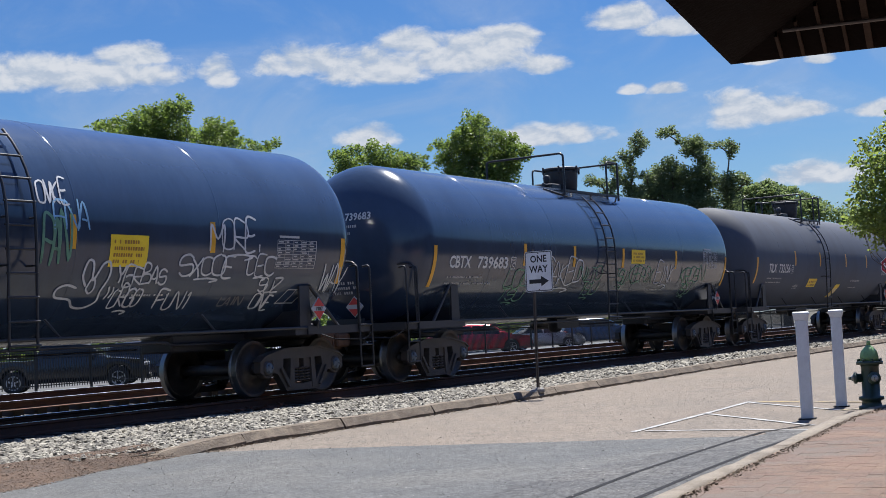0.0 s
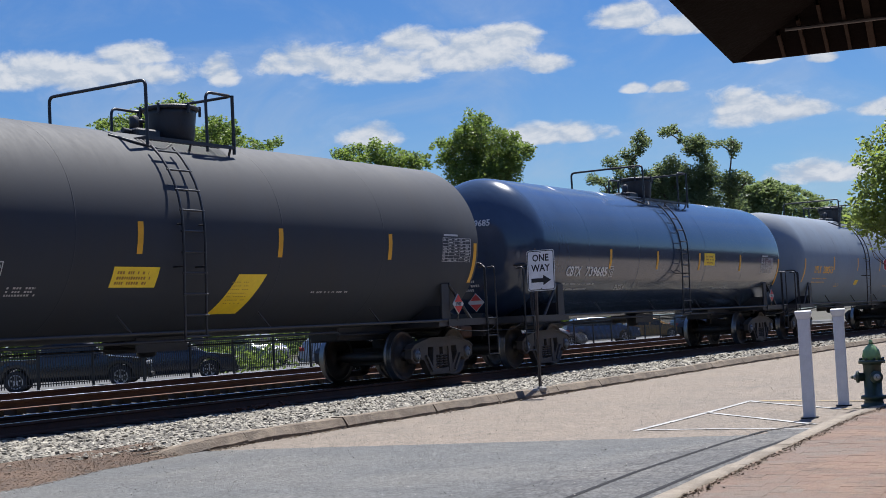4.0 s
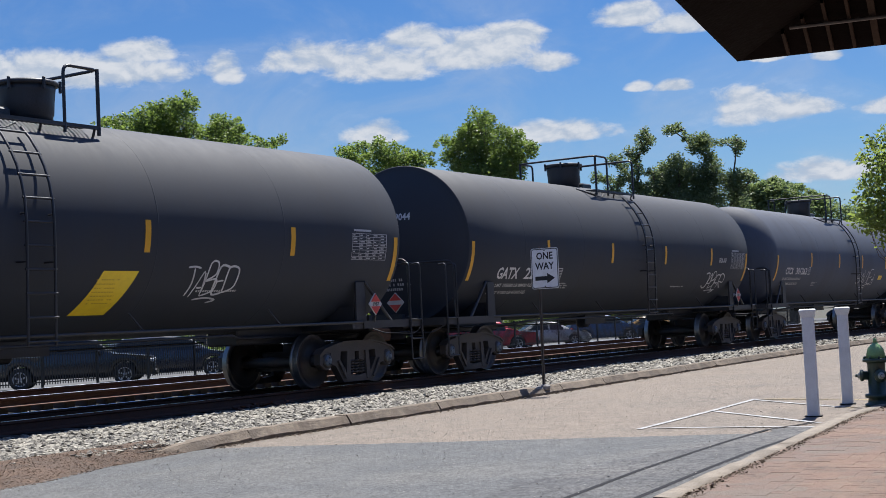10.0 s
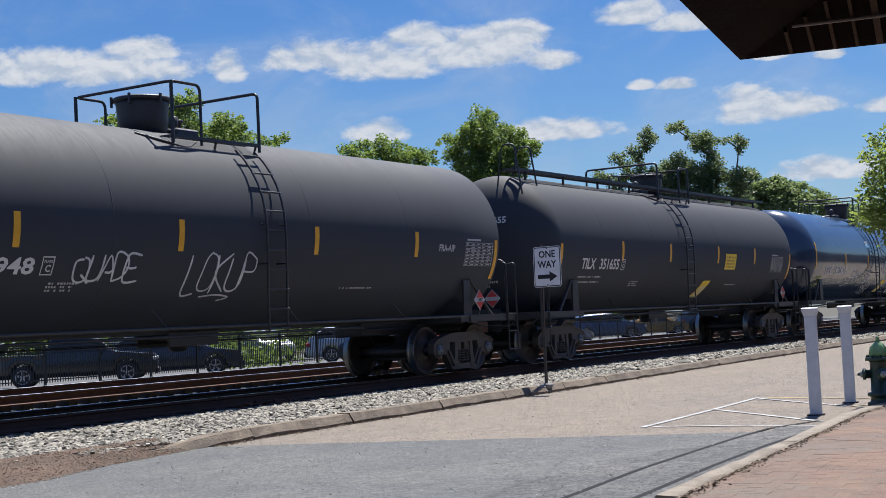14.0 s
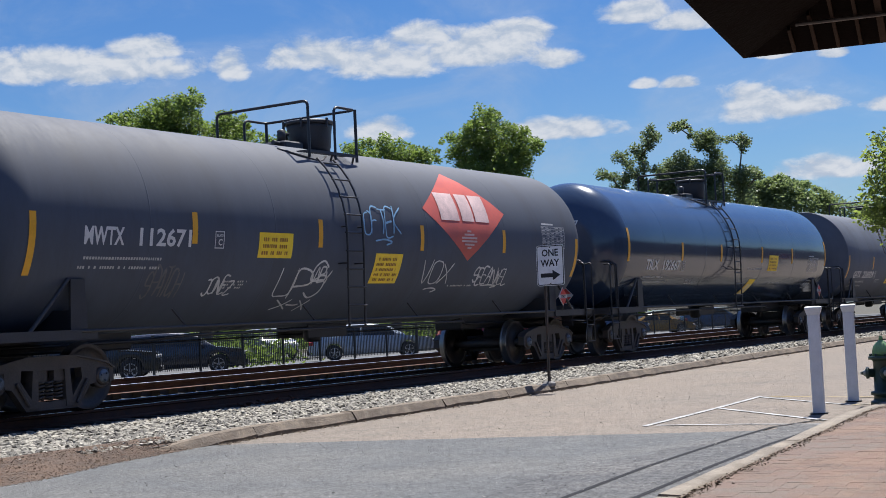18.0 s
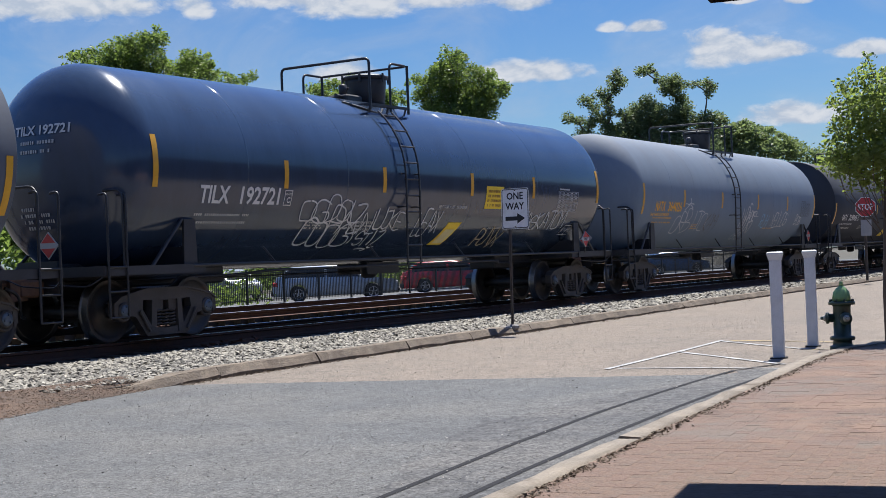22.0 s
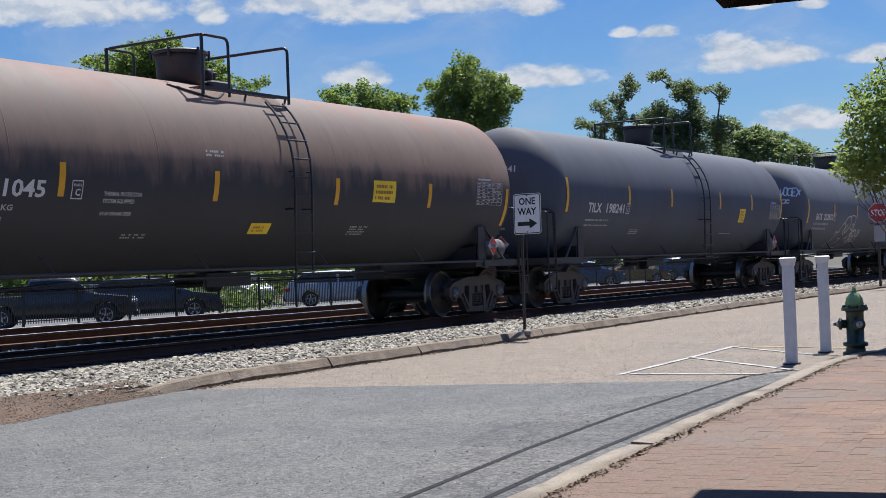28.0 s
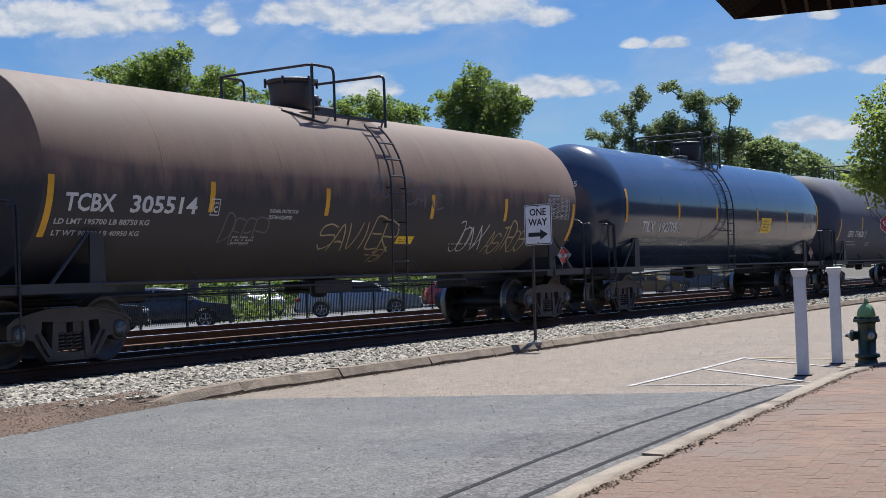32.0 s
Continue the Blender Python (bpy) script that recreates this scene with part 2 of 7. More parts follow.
# ---------- mesh making ----------
class Shape:
    """Collects vertices and faces; all joined into one mesh."""

    def __init__(self):
        self.v, self.f, self.s, self.m = [], [], [], []
        self.slot = 0

    def add(self, verts, faces, smooth=False):
        k = len(self.v)
        self.v += [tuple(p) for p in verts]
        self.f += [[i + k for i in f] for f in faces]
        self.s += [smooth] * len(faces)
        self.m += [self.slot] * len(faces)
        return self

    def box(self, x0, y0, z0, x1, y1, z1, m=None, bevel=0.0):
        b = bevel
        if b <= 0:
            p = [(x, y, z) for x in (x0, x1) for y in (y0, y1) for z in (z0, z1)]
            f = [(0, 1, 3, 2), (4, 6, 7, 5), (0, 4, 5, 1), (2, 3, 7, 6), (0, 2, 6, 4), (1, 5, 7, 3)]
        else:
            p, f = [], []
            for x, sx in ((x0, 1), (x1, -1)):
                for y, sy in ((y0, 1), (y1, -1)):
                    for z, sz in ((z0, 1), (z1, -1)):
                        p += [(x, y + sy * b, z + sz * b), (x + sx * b, y, z + sz * b), (x + sx * b, y + sy * b, z)]
            i = lambda a, c, e, k: (a * 4 + c * 2 + e) * 3 + k
            f += [(i(0, 0, 0, 0), i(0, 0, 1, 0), i(0, 1, 1, 0), i(0, 1, 0, 0)), (i(1, 0, 0, 0), i(1, 1, 0, 0), i(1, 1, 1, 0), i(1, 0, 1, 0))]
            f += [(i(0, 0, 0, 1), i(1, 0, 0, 1), i(1, 0, 1, 1), i(0, 0, 1, 1)), (i(0, 1, 0, 1), i(0, 1, 1, 1), i(1, 1, 1, 1), i(1, 1, 0, 1))]
            f += [(i(0, 0, 0, 2), i(0, 1, 0, 2), i(1, 1, 0, 2), i(1, 0, 0, 2)), (i(0, 0, 1, 2), i(1, 0, 1, 2), i(1, 1, 1, 2), i(0, 1, 1, 2))]
            for c in (0, 1):
                for e in (0, 1):
                    f += [(i(0, c, e, 1), i(0, c, e, 2), i(1, c, e, 2), i(1, c, e, 1)), (i(c, 0, e, 0), i(c, 1, e, 0), i(c, 1, e, 2), i(c, 0, e, 2)), (i(c, e, 0, 0), i(c, e, 0, 1), i(c, e, 1, 1), i(c, e, 1, 0))]
                    f += [(i(c, e, 0, 0), i(c, e, 0, 1), i(c, e, 0, 2)), (i(c, e, 1, 0), i(c, e, 1, 1), i(c, e, 1, 2))]
        if m is not None:
            p = [m @ Vector(q) for q in p]
        return self.add(p, f)

    def tube(self, path, r, seg=6, closed=False):
        pts = [Vector(p) for p in path]
        n = len(pts)
        rings, ref = [], None
        for i, p in enumerate(pts):
            a = pts[i - 1] if i or closed else p
            b = pts[(i + 1) % n] if i < n - 1 or closed else p
            t = (b - a).normalized()
            if ref is None:
                ref = t.orthogonal().normalized()
            ref = (ref - t * ref.dot(t)).normalized()
            side = t.cross(ref)
            rr = r[i] if isinstance(r, (list, tuple)) else r
            rings.append([p + (ref * math.cos(2 * math.pi * j / seg) + side * math.sin(2 * math.pi * j / seg)) * rr for j in range(seg)])
        v = [q for ring in rings for q in ring]
        f = []
        for i in range(n if closed else n - 1):
            for j in range(seg):
                k = (j + 1) % seg
                i2 = (i + 1) % n
                f.append((i * seg + j, i * seg + k, i2 * seg + k, i2 * seg + j))
        self.add(v, f, True)
        if not closed:
            self.add(rings[0], [tuple(range(seg))[::-1]])
            self.add(rings[-1], [tuple(range(seg))])
        return self

    def lathe(self, profile, m=None, seg=48, smooth=True, cap=True):
        """profile: rows of (along x, radius)."""
        v, f = [], []
        for x, r in profile:
            v += [Vector((x, r * math.sin(2 * math.pi * j / seg), r * math.cos(2 * math.pi * j / seg))) for j in range(seg)]
        for i in range(len(profile) - 1):
            for j in range(seg):
                k = (j + 1) % seg
                f.append((i * seg + j, (i + 1) * seg + j, (i + 1) * seg + k, i * seg + k))
        if cap:
            f.append(tuple(range(seg)))
            f.append(tuple(range((len(profile) - 1) * seg, len(profile) * seg))[::-1])
        if m is not None:
            v = [m @ p for p in v]
        self.add(v, f, smooth)
        if cap:
            self.s[-1] = self.s[-2] = False
        return self

    def prism(self, outline, y0, y1, m=None):
        """outline: points (x, z), pushed through from y0 to y1."""
        n = len(outline)
        v = [Vector((x, y0, z)) for x, z in outline] + [Vector((x, y1, z)) for x, z in outline]
        f = [tuple(range(n)), tuple(range(n, 2 * n))[::-1]] + [(i, i + n, (i + 1) % n + n, (i + 1) % n) for i in range(n)]
        if m is not None:
            v = [m @ p for p in v]
        return self.add(v, f)

    def quad(self, *p):
        return self.add(p, [tuple(range(len(p)))])

    def mesh(self, name, *mats):
        me = bpy.data.meshes.new(name)
        me.from_pydata(self.v, [], self.f)
        me.polygons.foreach_set("use_smooth", self.s)
        if len(mats) > 1:
            me.polygons.foreach_set("material_index", self.m)
        for m in mats:
            me.materials.append(m)
        me.update()
        return me


SHARED = {}


def part(name, shape, material, parent=None, label="", at=None, key=None):
    """One mesh object under a thing or a part. key: alike parts share their mesh."""
    if key is not None and key in SHARED:
        me = SHARED[key]
    else:
        me = shape if isinstance(shape, bpy.types.Mesh) else (shape() if callable(shape) else shape).mesh(name, *(material if isinstance(material, (list, tuple)) else (material,)))
        if key is not None:
            SHARED[key] = me
    ob = new(name, me)
    if parent is not None:
        ob.parent = parent
    if at is not None:
        ob.matrix_basis = at
    if label:
        ob["label"] = label
    return ob


def thing(name, label, category, group="", at=None, kind=""):
    ob = tagged(new(name), label, category, group, kind)
    if at is not None:
        ob.matrix_basis = at
    return ob


def structure(name, shape, material, label, category=""):
    return tagged(part(name, shape, material), label, category or name.replace("_", " "), "", "structure")

# ---------- the train ----------
TRACK_Y = 15.155
R0, ZC = 1.56, 2.55            # tank radius, height of its axis above the rail
GEAR = surface("truck_steel", (0.058, 0.050, 0.046), 0.62, 0.0, 0.35, 2.5, 30, 0.25, second=(0.075, 0.052, 0.04), amount=0.4)
BLACK = surface("black_steel", (0.03, 0.03, 0.034), 0.5, 0.0, 0.3, 3, 40, 0.12, second=(0.04, 0.033, 0.028), amount=0.3)
RAIL_BLACK = surface("black_pipe", (0.02, 0.02, 0.023), 0.42, 0.0, 0.3, 4, 40, 0.05)
TREAD = surface("polished_steel", (0.24, 0.235, 0.23), 0.38, 1.0, 0.2, 4, 30, 0.05)
WHEEL = surface("wheel_steel", (0.046, 0.041, 0.039), 0.5, 0.2, 0.35, 3, 30, 0.15, second=(0.14, 0.08, 0.05), amount=0.5)
CAPBLUE = surface("bearing_cap", (0.10, 0.13, 0.17), 0.4, 0.3, 0.3, 8, 50, 0.1)
YELLOW = plain("yellow_tape", (0.72, 0.36, 0.02), 0.4)
PANEL = plain("yellow_panel", (0.90, 0.62, 0.03), 0.45)
WHITE = plain("white_stencil", (0.62, 0.62, 0.62), 0.55)
FAINT = plain("faded_stencil", (0.46, 0.46, 0.46), 0.6)
CHALK = surface("white_spray", (0.55, 0.56, 0.58), 0.6, 0.0, 0.25, 4, 20, 0.0)
GREENSPRAY = surface("green_spray", (0.12, 0.26, 0.17), 0.6, 0.0, 0.25, 4, 20, 0.0)
LIMESPRAY = surface("lime_spray", (0.30, 0.33, 0.05), 0.6, 0.0, 0.25, 4, 20, 0.0)
TANSPRAY = surface("tan_spray", (0.42, 0.33, 0.2), 0.6, 0.0, 0.25, 4, 20, 0.0)
FAINTSPRAY = surface("faint_spray", (0.13, 0.13, 0.14), 0.6, 0.0, 0.25, 4, 20, 0.0)
BLUESPRAY = surface("blue_spray", (0.22, 0.42, 0.62), 0.6, 0.0, 0.25, 4, 20, 0.0)
PALESPRAY = surface("pale_blue_spray", (0.55, 0.66, 0.85), 0.6, 0.0, 0.2, 4, 20, 0.0)
REDPAINT = plain("red_placard", (0.55, 0.05, 0.04), 0.45)
REDFADE = surface("faded_red_panel", (0.52, 0.1, 0.07), 0.55, 0.0, 0.15, 3, 25, 0.05)
ORANGE = plain("orange_stencil", (0.85, 0.42, 0.03), 0.5)
GREYPLATE = plain("grey_plate", (0.32, 0.33, 0.34), 0.5)


def tank_paint(kind):
    table = {
        "gloss": dict(colour=(0.028, 0.047, 0.087), rough=0.17, second=(0.02, 0.02, 0.022), amount=0.3, wear=0.03, coat=0.35, gloss=0.5),
        "satin": dict(colour=(0.078, 0.094, 0.129), second=(0.05, 0.044, 0.04), amount=0.3),
        "matte": dict(colour=(0.028, 0.034, 0.047), second=(0.036, 0.031, 0.029), amount=0.3),
        "grey": dict(colour=(0.119, 0.137, 0.171), second=(0.08, 0.07, 0.062), amount=0.3),
        "bluegrey": dict(colour=(0.205, 0.265, 0.335), second=(0.2, 0.165, 0.125), amount=0.15, vary=0.07),
        # real fading above, but the dark lower tone also paints in the shade
        "rust": dict(colour=(0.034, 0.027, 0.028), second=(0.028, 0.023, 0.024), amount=0.5, upper_sunlit=((0.25, 0.074, 0.042), 2.3, 2.85)),
        "brown": dict(colour=(0.060, 0.052, 0.052), second=(0.046, 0.040, 0.039), amount=0.4, upper_sunlit=((0.295, 0.182, 0.122), 2.2, 2.85)),
        "duskbrown": dict(colour=(0.048, 0.049, 0.056), second=(0.042, 0.038, 0.037), amount=0.4, upper_sunlit=((0.285, 0.185, 0.132), 2.3, 2.85), cap=(0.32, 0.135, 0.08))}
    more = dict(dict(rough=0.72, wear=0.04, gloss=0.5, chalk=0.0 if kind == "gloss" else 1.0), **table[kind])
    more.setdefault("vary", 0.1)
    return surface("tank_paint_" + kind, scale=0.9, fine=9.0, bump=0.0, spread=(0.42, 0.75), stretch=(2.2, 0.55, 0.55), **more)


def tank_shape(style, R=R0):
    """The shell along x with its two heads."""
    half = 7.50
    if style == "rim":
        end = [(half + 0.092, R), (half + 0.104, R - 0.006), (half + 0.11, R - 0.02), (half + 0.11, R - 0.045)]
        depth, r = 0.32, R - 0.055
        end += [(half + 0.10 + depth * (1 - k * k), r * k) for k in (0.97, 0.9, 0.8, 0.7, 0.6, 0.5, 0.4, 0.3, 0.2, 0.1, 0.02)]
    else:
        depth = 0.80
        end = [(half - 0.04, R)] + [(half - 0.04 + depth * math.sin(a) ** 1.0, R * math.cos(a) ** 0.88) for a in [radians(k) for k in (6, 12, 18, 25, 32, 40, 50, 60, 70, 80, 88)]]
    body = [(x, R) for x in (-6, -4.5, -3, -1.5, 0, 1.5, 3, 4.5, 6)]
    prof = [(-x, r) for x, r in end][::-1] + body + end
    return Shape().lathe(prof, pose(0, 0, ZC), seg=72)


def wrap(u, v, R=R0, lift=0.006):
    """A point on the near side of the tank: u along the car, v up the shell from mid height."""
    a = v / R
    return (u, -(R + lift) * math.cos(a), ZC + (R + lift) * math.sin(a))


def vz(z, R=R0):
    return R * math.asin(max(-1, min(1, (z - ZC) / R)))


def patch(sh, u0, v0, u1, v1, R=R0, lift=0.006, skew=0.0):
    n = max(1, int(abs(v1 - v0) / 0.12))
    p = []
    for i in range(n + 1):
        v = v0 + (v1 - v0) * i / n
        s = skew * i / n
        p += [wrap(u0 + s, v, R, lift), wrap(u1 + s, v, R, lift)]
    return sh.add(p, [(2 * i, 2 * i + 1, 2 * i + 3, 2 * i + 2) for i in range(n)], True)


GLYPHS = {}


def letters(text, size, spacing=1.0):
    """Points and faces of a line of text, from the built-in font, starting at 0, 0; and its width."""
    key = (text, spacing)
    if key not in GLYPHS:
        cu = bpy.data.curves.new("text", "FONT")
        cu.body, cu.size, cu.resolution_u, cu.space_character, cu.offset = text, 1.0, 2, spacing, 0.025
        ob = bpy.data.objects.new("text", cu)
        me = bpy.data.meshes.new_from_object(ob)
        GLYPHS[key] = ([tuple(v.co) for v in me.vertices], [tuple(p.vertices) for p in me.polygons])
        bpy.data.objects.remove(ob)
        bpy.data.meshes.remove(me)
        bpy.data.curves.remove(cu)
    v, f = GLYPHS[key]
    cap = 0.69
    pts = [(x * size / cap, y * size / cap) for x, y, z in v]
    return pts, f, max((x for x, y in pts), default=0)


def lettering(sh, text, u, v, height, width=None, R=R0, lift=0.008, italic=0.0):
    pts, f, w = letters(text, height)
    k = (width / w) if width else 1.0
    sh.add([wrap(u + x * k + y * italic, v + y, R, lift) for x, y in pts], f)
    return sh


def bars(sh, rnd, u, v, width, height, rows, R=R0, lift=0.008, gap=0.45):
    """Writing too small to read: rows of short bars."""
    step = height / rows
    for r in range(rows):
        x = u + rnd.uniform(0, 0.06) * width
        end = u + width * rnd.uniform(0.75, 1.0)
        while x < end:
            w = rnd.uniform(0.022, 0.042)
            patch(sh, x, v + (rows - 1 - r) * step, min(x + w, end), v + (rows - 1 - r) * step + step * (1 - gap), R, lift)
            x += w + (0.016 if rnd.random() < 0.8 else 0.07)
    return sh


def stroke(sh, pts, w, R=R0, lift=0.010):
    """A sprayed line through points (u, v)."""
    out = []
    n = len(pts)
    for i in range(n - 1):
        p0, p1, p2, p3 = (pts[max(i - 1, 0)], pts[i], pts[i + 1], pts[min(i + 2, n - 1)])
        for k in range(5):
            t = k / 5
            out.append(tuple(0.5 * (2 * b + (c - a) * t + (2 * a - 5 * b + 4 * c - d) * t * t + (3 * b - a - 3 * c + d) * t ** 3) for a, b, c, d in zip(p0, p1, p2, p3)))
    out.append(pts[-1])
    p = []
    for i, q in enumerate(out):
        a, b = out[max(i - 1, 0)], out[min(i + 1, len(out) - 1)]
        dx, dy = b[0] - a[0], b[1] - a[1]
        L = math.hypot(dx, dy) or 1
        k = w * (0.5 if 0 < i < len(out) - 1 else 0.3)
        p += [wrap(q[0] - dy / L * k, q[1] + dx / L * k, R, lift), wrap(q[0] + dy / L * k, q[1] - dx / L * k, R, lift)]
    return sh.add(p, [(2 * i, 2 * i + 1, 2 * i + 3, 2 * i + 2) for i in range(len(out) - 1)])


# single-line capitals on a grid 4 wide and 6 high
PEN = {"A": "00 26 40/12 32", "B": "00 06 36 34 03 43 41 00", "C": "45 26 05 01 20 41", "D": "00 06 36 43 31 00", "E": "46 06 00 40/03 33", "F": "46 06 00/03 33", "G": "45 26 05 01 20 41 43 23",
       "H": "06 00/46 40/03 43", "I": "20 26", "J": "16 46 41 20 01", "K": "06 00/46 03 40", "L": "06 00 40", "M": "00 06 23 46 40", "N": "00 06 40 46", "O": "26 05 01 20 41 45 26", "P": "00 06 36 45 43 03",
       "Q": "26 05 01 20 41 45 26/22 50", "R": "00 06 36 45 43 03 40", "S": "45 26 05 03 43 41 20 01", "T": "06 46/26 20", "U": "06 01 20 41 46", "V": "06 20 46", "W": "06 10 24 30 46",
       "X": "06 40/00 46", "Y": "06 23 46/23 20", "Z": "06 46 00 40", "1": "15 26 20", "<": "45 03 41", "*": "23 26/23 43/23 00/23 40/23 03", ".": "10 12", "-": "03 43"}


def written(rnd, text, width, height):
    """The strokes of a hand-sprayed word, each a list of points in its box."""
    step = width / len(text)
    out = []
    for i, letter in enumerate(text):
        tall, drop, lean, wide = rnd.uniform(0.8, 1.05), rnd.uniform(0, 0.14), rnd.uniform(0.05, 0.3), rnd.uniform(0.85, 1.15)
        for line in PEN[letter].split("/"):
            pts = [(float(p[0]) / 4, float(p[1]) / 6) for p in line.split()]
            if len(pts) == 2:
                pts.insert(1, ((pts[0][0] + pts[1][0]) / 2 + 0.05, (pts[0][1] + pts[1][1]) / 2))
            out.append([(step * (i + (p + rnd.uniform(-0.07, 0.07)) * wide + lean * q * 0.5), height * (drop + tall * (q + rnd.uniform(-0.05, 0.05)))) for p, q in pts])
    return out


def sprayed(sh, rnd, text, u, v, width, height, w=0.03, R=R0):
    """A sprayed word on the shell; a trailing _ underlines it."""
    for pts in written(rnd, text.rstrip("_"), width, height):
        stroke(sh, [(u + a, v + b) for a, b in pts], w * rnd.uniform(0.8, 1.2), R)
    if text.endswith("_"):
        stroke(sh, [(u + 0.3 * width, v - 0.12 * height), (u + 0.55 * width, v - 0.06 * height), (u + 0.75 * width, v - 0.14 * height), (u + 0.6 * width, v - 0.25 * height)], w, R)
    return sh


def bent(points, r=0.12, n=4):
    """Rounds the corners of a path."""
    pts = [Vector(p) for p in points]
    out = [pts[0]]
    for a, b, c in zip(pts, pts[1:], pts[2:]):
        d0, d1 = (a - b), (c - b)
        k = min(r, d0.length * 0.45, d1.length * 0.45)
        p, q = b + d0.normalized() * k, b + d1.normalized() * k
        for i in range(n + 1):
            t = i / n
            out.append((1 - t) ** 2 * p + 2 * t * (1 - t) * b + t * t * q)
    out.append(pts[-1])
    return out


def side_frame_shape():
    """The cast side frame of a truck: deep top chord, two triangular windows, spring pocket, jaws over the bearings."""
    sh = Shape()
    y0, y1 = -1.10, -0.97

    def web(outline, a=y0, c=y1):
        for s in (-1, 1):
            sh.prism([(s * p, q) for p, q in outline][::s], a, c)
    web([(0.0, 0.58), (0.0, 0.75), (0.42, 0.75), (0.70, 0.70), (0.96, 0.64), (1.08, 0.56), (1.09, 0.40), (1.02, 0.36), (1.0, 0.56), (0.78, 0.58), (0.60, 0.60)])
    web([(0.50, 0.60), (0.62, 0.60), (0.78, 0.58), (0.77, 0.38), (0.66, 0.36), (0.46, 0.10), (0.33, 0.10), (0.33, 0.20), (0.52, 0.46)])
    web([(0.24, 0.10), (0.36, 0.10), (0.31, 0.60), (0.22, 0.60)])
    web([(0.0, 0.07), (0.0, 0.17), (0.36, 0.20), (0.47, 0.12), (0.42, 0.07)], y0 + 0.015, y1)
    web([(0.06, 0.44), (0.06, 0.585), (0.24, 0.585), (0.24, 0.44)], y0 + 0.03, y1)
    web([(0.0, 0.735), (0.0, 0.765), (0.42, 0.765), (0.70, 0.715), (0.97, 0.655), (1.10, 0.57), (1.075, 0.56), (0.96, 0.63), (0.70, 0.69), (0.42, 0.74)], y0 - 0.025, y1 + 0.025)
    for s in (-1, 1):
        sh.lathe([(0.95, 0.10), (0.95, 0.155), (1.06, 0.165), (1.09, 0.155), (1.09, 0.125), (1.04, 0.12)], pose(s * 0.889, 0, 0.457, 0, 0, -90), 22, cap=False)
        sh.tube([(s * 0.40, y0 - 0.02, 0.14), (s * 0.60, y0 - 0.02, 0.44)], 0.022, 5)
    return sh


def spring_shape():
    sh = Shape()
    for k in (-0.15, 0.0, 0.15):
        path = [(k + 0.065 * math.cos(a), -1.03 + 0.05 * math.sin(a), 0.20 + 0.24 * a / (10 * math.pi)) for a in [i * math.pi / 3 for i in range(31)]]
        sh.tube(path, 0.016, 4)
    return sh


def wheelset_shape():
    sh = Shape()
    axle = pose(0, 0, 0, 0, 0, 90)
    sh.slot = 0
    sh.lathe([(-1.0, 0.08), (-0.6, 0.08), (-0.5, 0.095), (0.5, 0.095), (0.6, 0.08), (1.0, 0.08)], axle, 16)
    for s in (-1, 1):
        a = pose(0, 0, 0, 0, 0, 90 * s)
        sh.slot = 0
        sh.lathe([(0.655, 0.12), (0.70, 0.13), (0.70, 0.36), (0.678, 0.40)], a, 40, cap=False)
        sh.lathe([(0.82, 0.10), (0.82, 0.15), (0.775, 0.20), (0.765, 0.34), (0.80, 0.385), (0.812, 0.40), (0.812, 0.445)], a, 40, cap=False)
        sh.slot = 1
        sh.lathe([(0.678, 0.40), (0.678, 0.478), (0.69, 0.482), (0.705, 0.466), (0.72, 0.457), (0.80, 0.452), (0.812, 0.445)], a, 40, cap=False)
        sh.slot = 0
        sh.lathe([(1.0, 0.08), (1.0, 0.125), (1.10, 0.125), (1.12, 0.10)], a, 20)
        sh.slot = 2
        sh.lathe([(1.118, 0.092), (1.13, 0.088), (1.135, 0.03)], a, 20)
        for k in range(3):
            c, t = 2 * math.pi * k / 3, 0.055
            sh.lathe([(1.13, 0.016), (1.155, 0.016)], a @ pose(0, t * math.cos(c), t * math.sin(c)), 6)
    return sh


WHEELS = []


def truck(car, x):
    t = part("truck", lambda: Shape().box(-0.20, -0.95, 0.40, 0.20, 0.95, 0.62, bevel=0.03).box(-0.3, -0.3, 0.6, 0.3, 0.3, 0.76).box(-0.75, -0.55, 0.30, -0.62, 0.55, 0.42).box(0.62, -0.55, 0.30, 0.75, 0.55, 0.42),
             GEAR, car, "", pose(x, 0, 0), key="truck_bolster")
    part("side_frame", side_frame_shape, GEAR, t, key="side_frame")
    part("side_frame", None, GEAR, t, at=pose(0, 0, 0, 0, 0, 180), key="side_frame")
    part("spring_nest", spring_shape, GEAR, t, key="spring_nest")
    part("spring_nest", None, GEAR, t, at=pose(0, 0, 0, 0, 0, 180), key="spring_nest")
    for dx in (-0.889, 0.889):
        w = part("wheelset", wheelset_shape, (WHEEL, TREAD, CAPBLUE), t, "steel wheel pair with shiny treads", key="wheelset")
        w.matrix_parent_inverse = pose(dx, 0, 0.457)
        WHEELS.append(w)


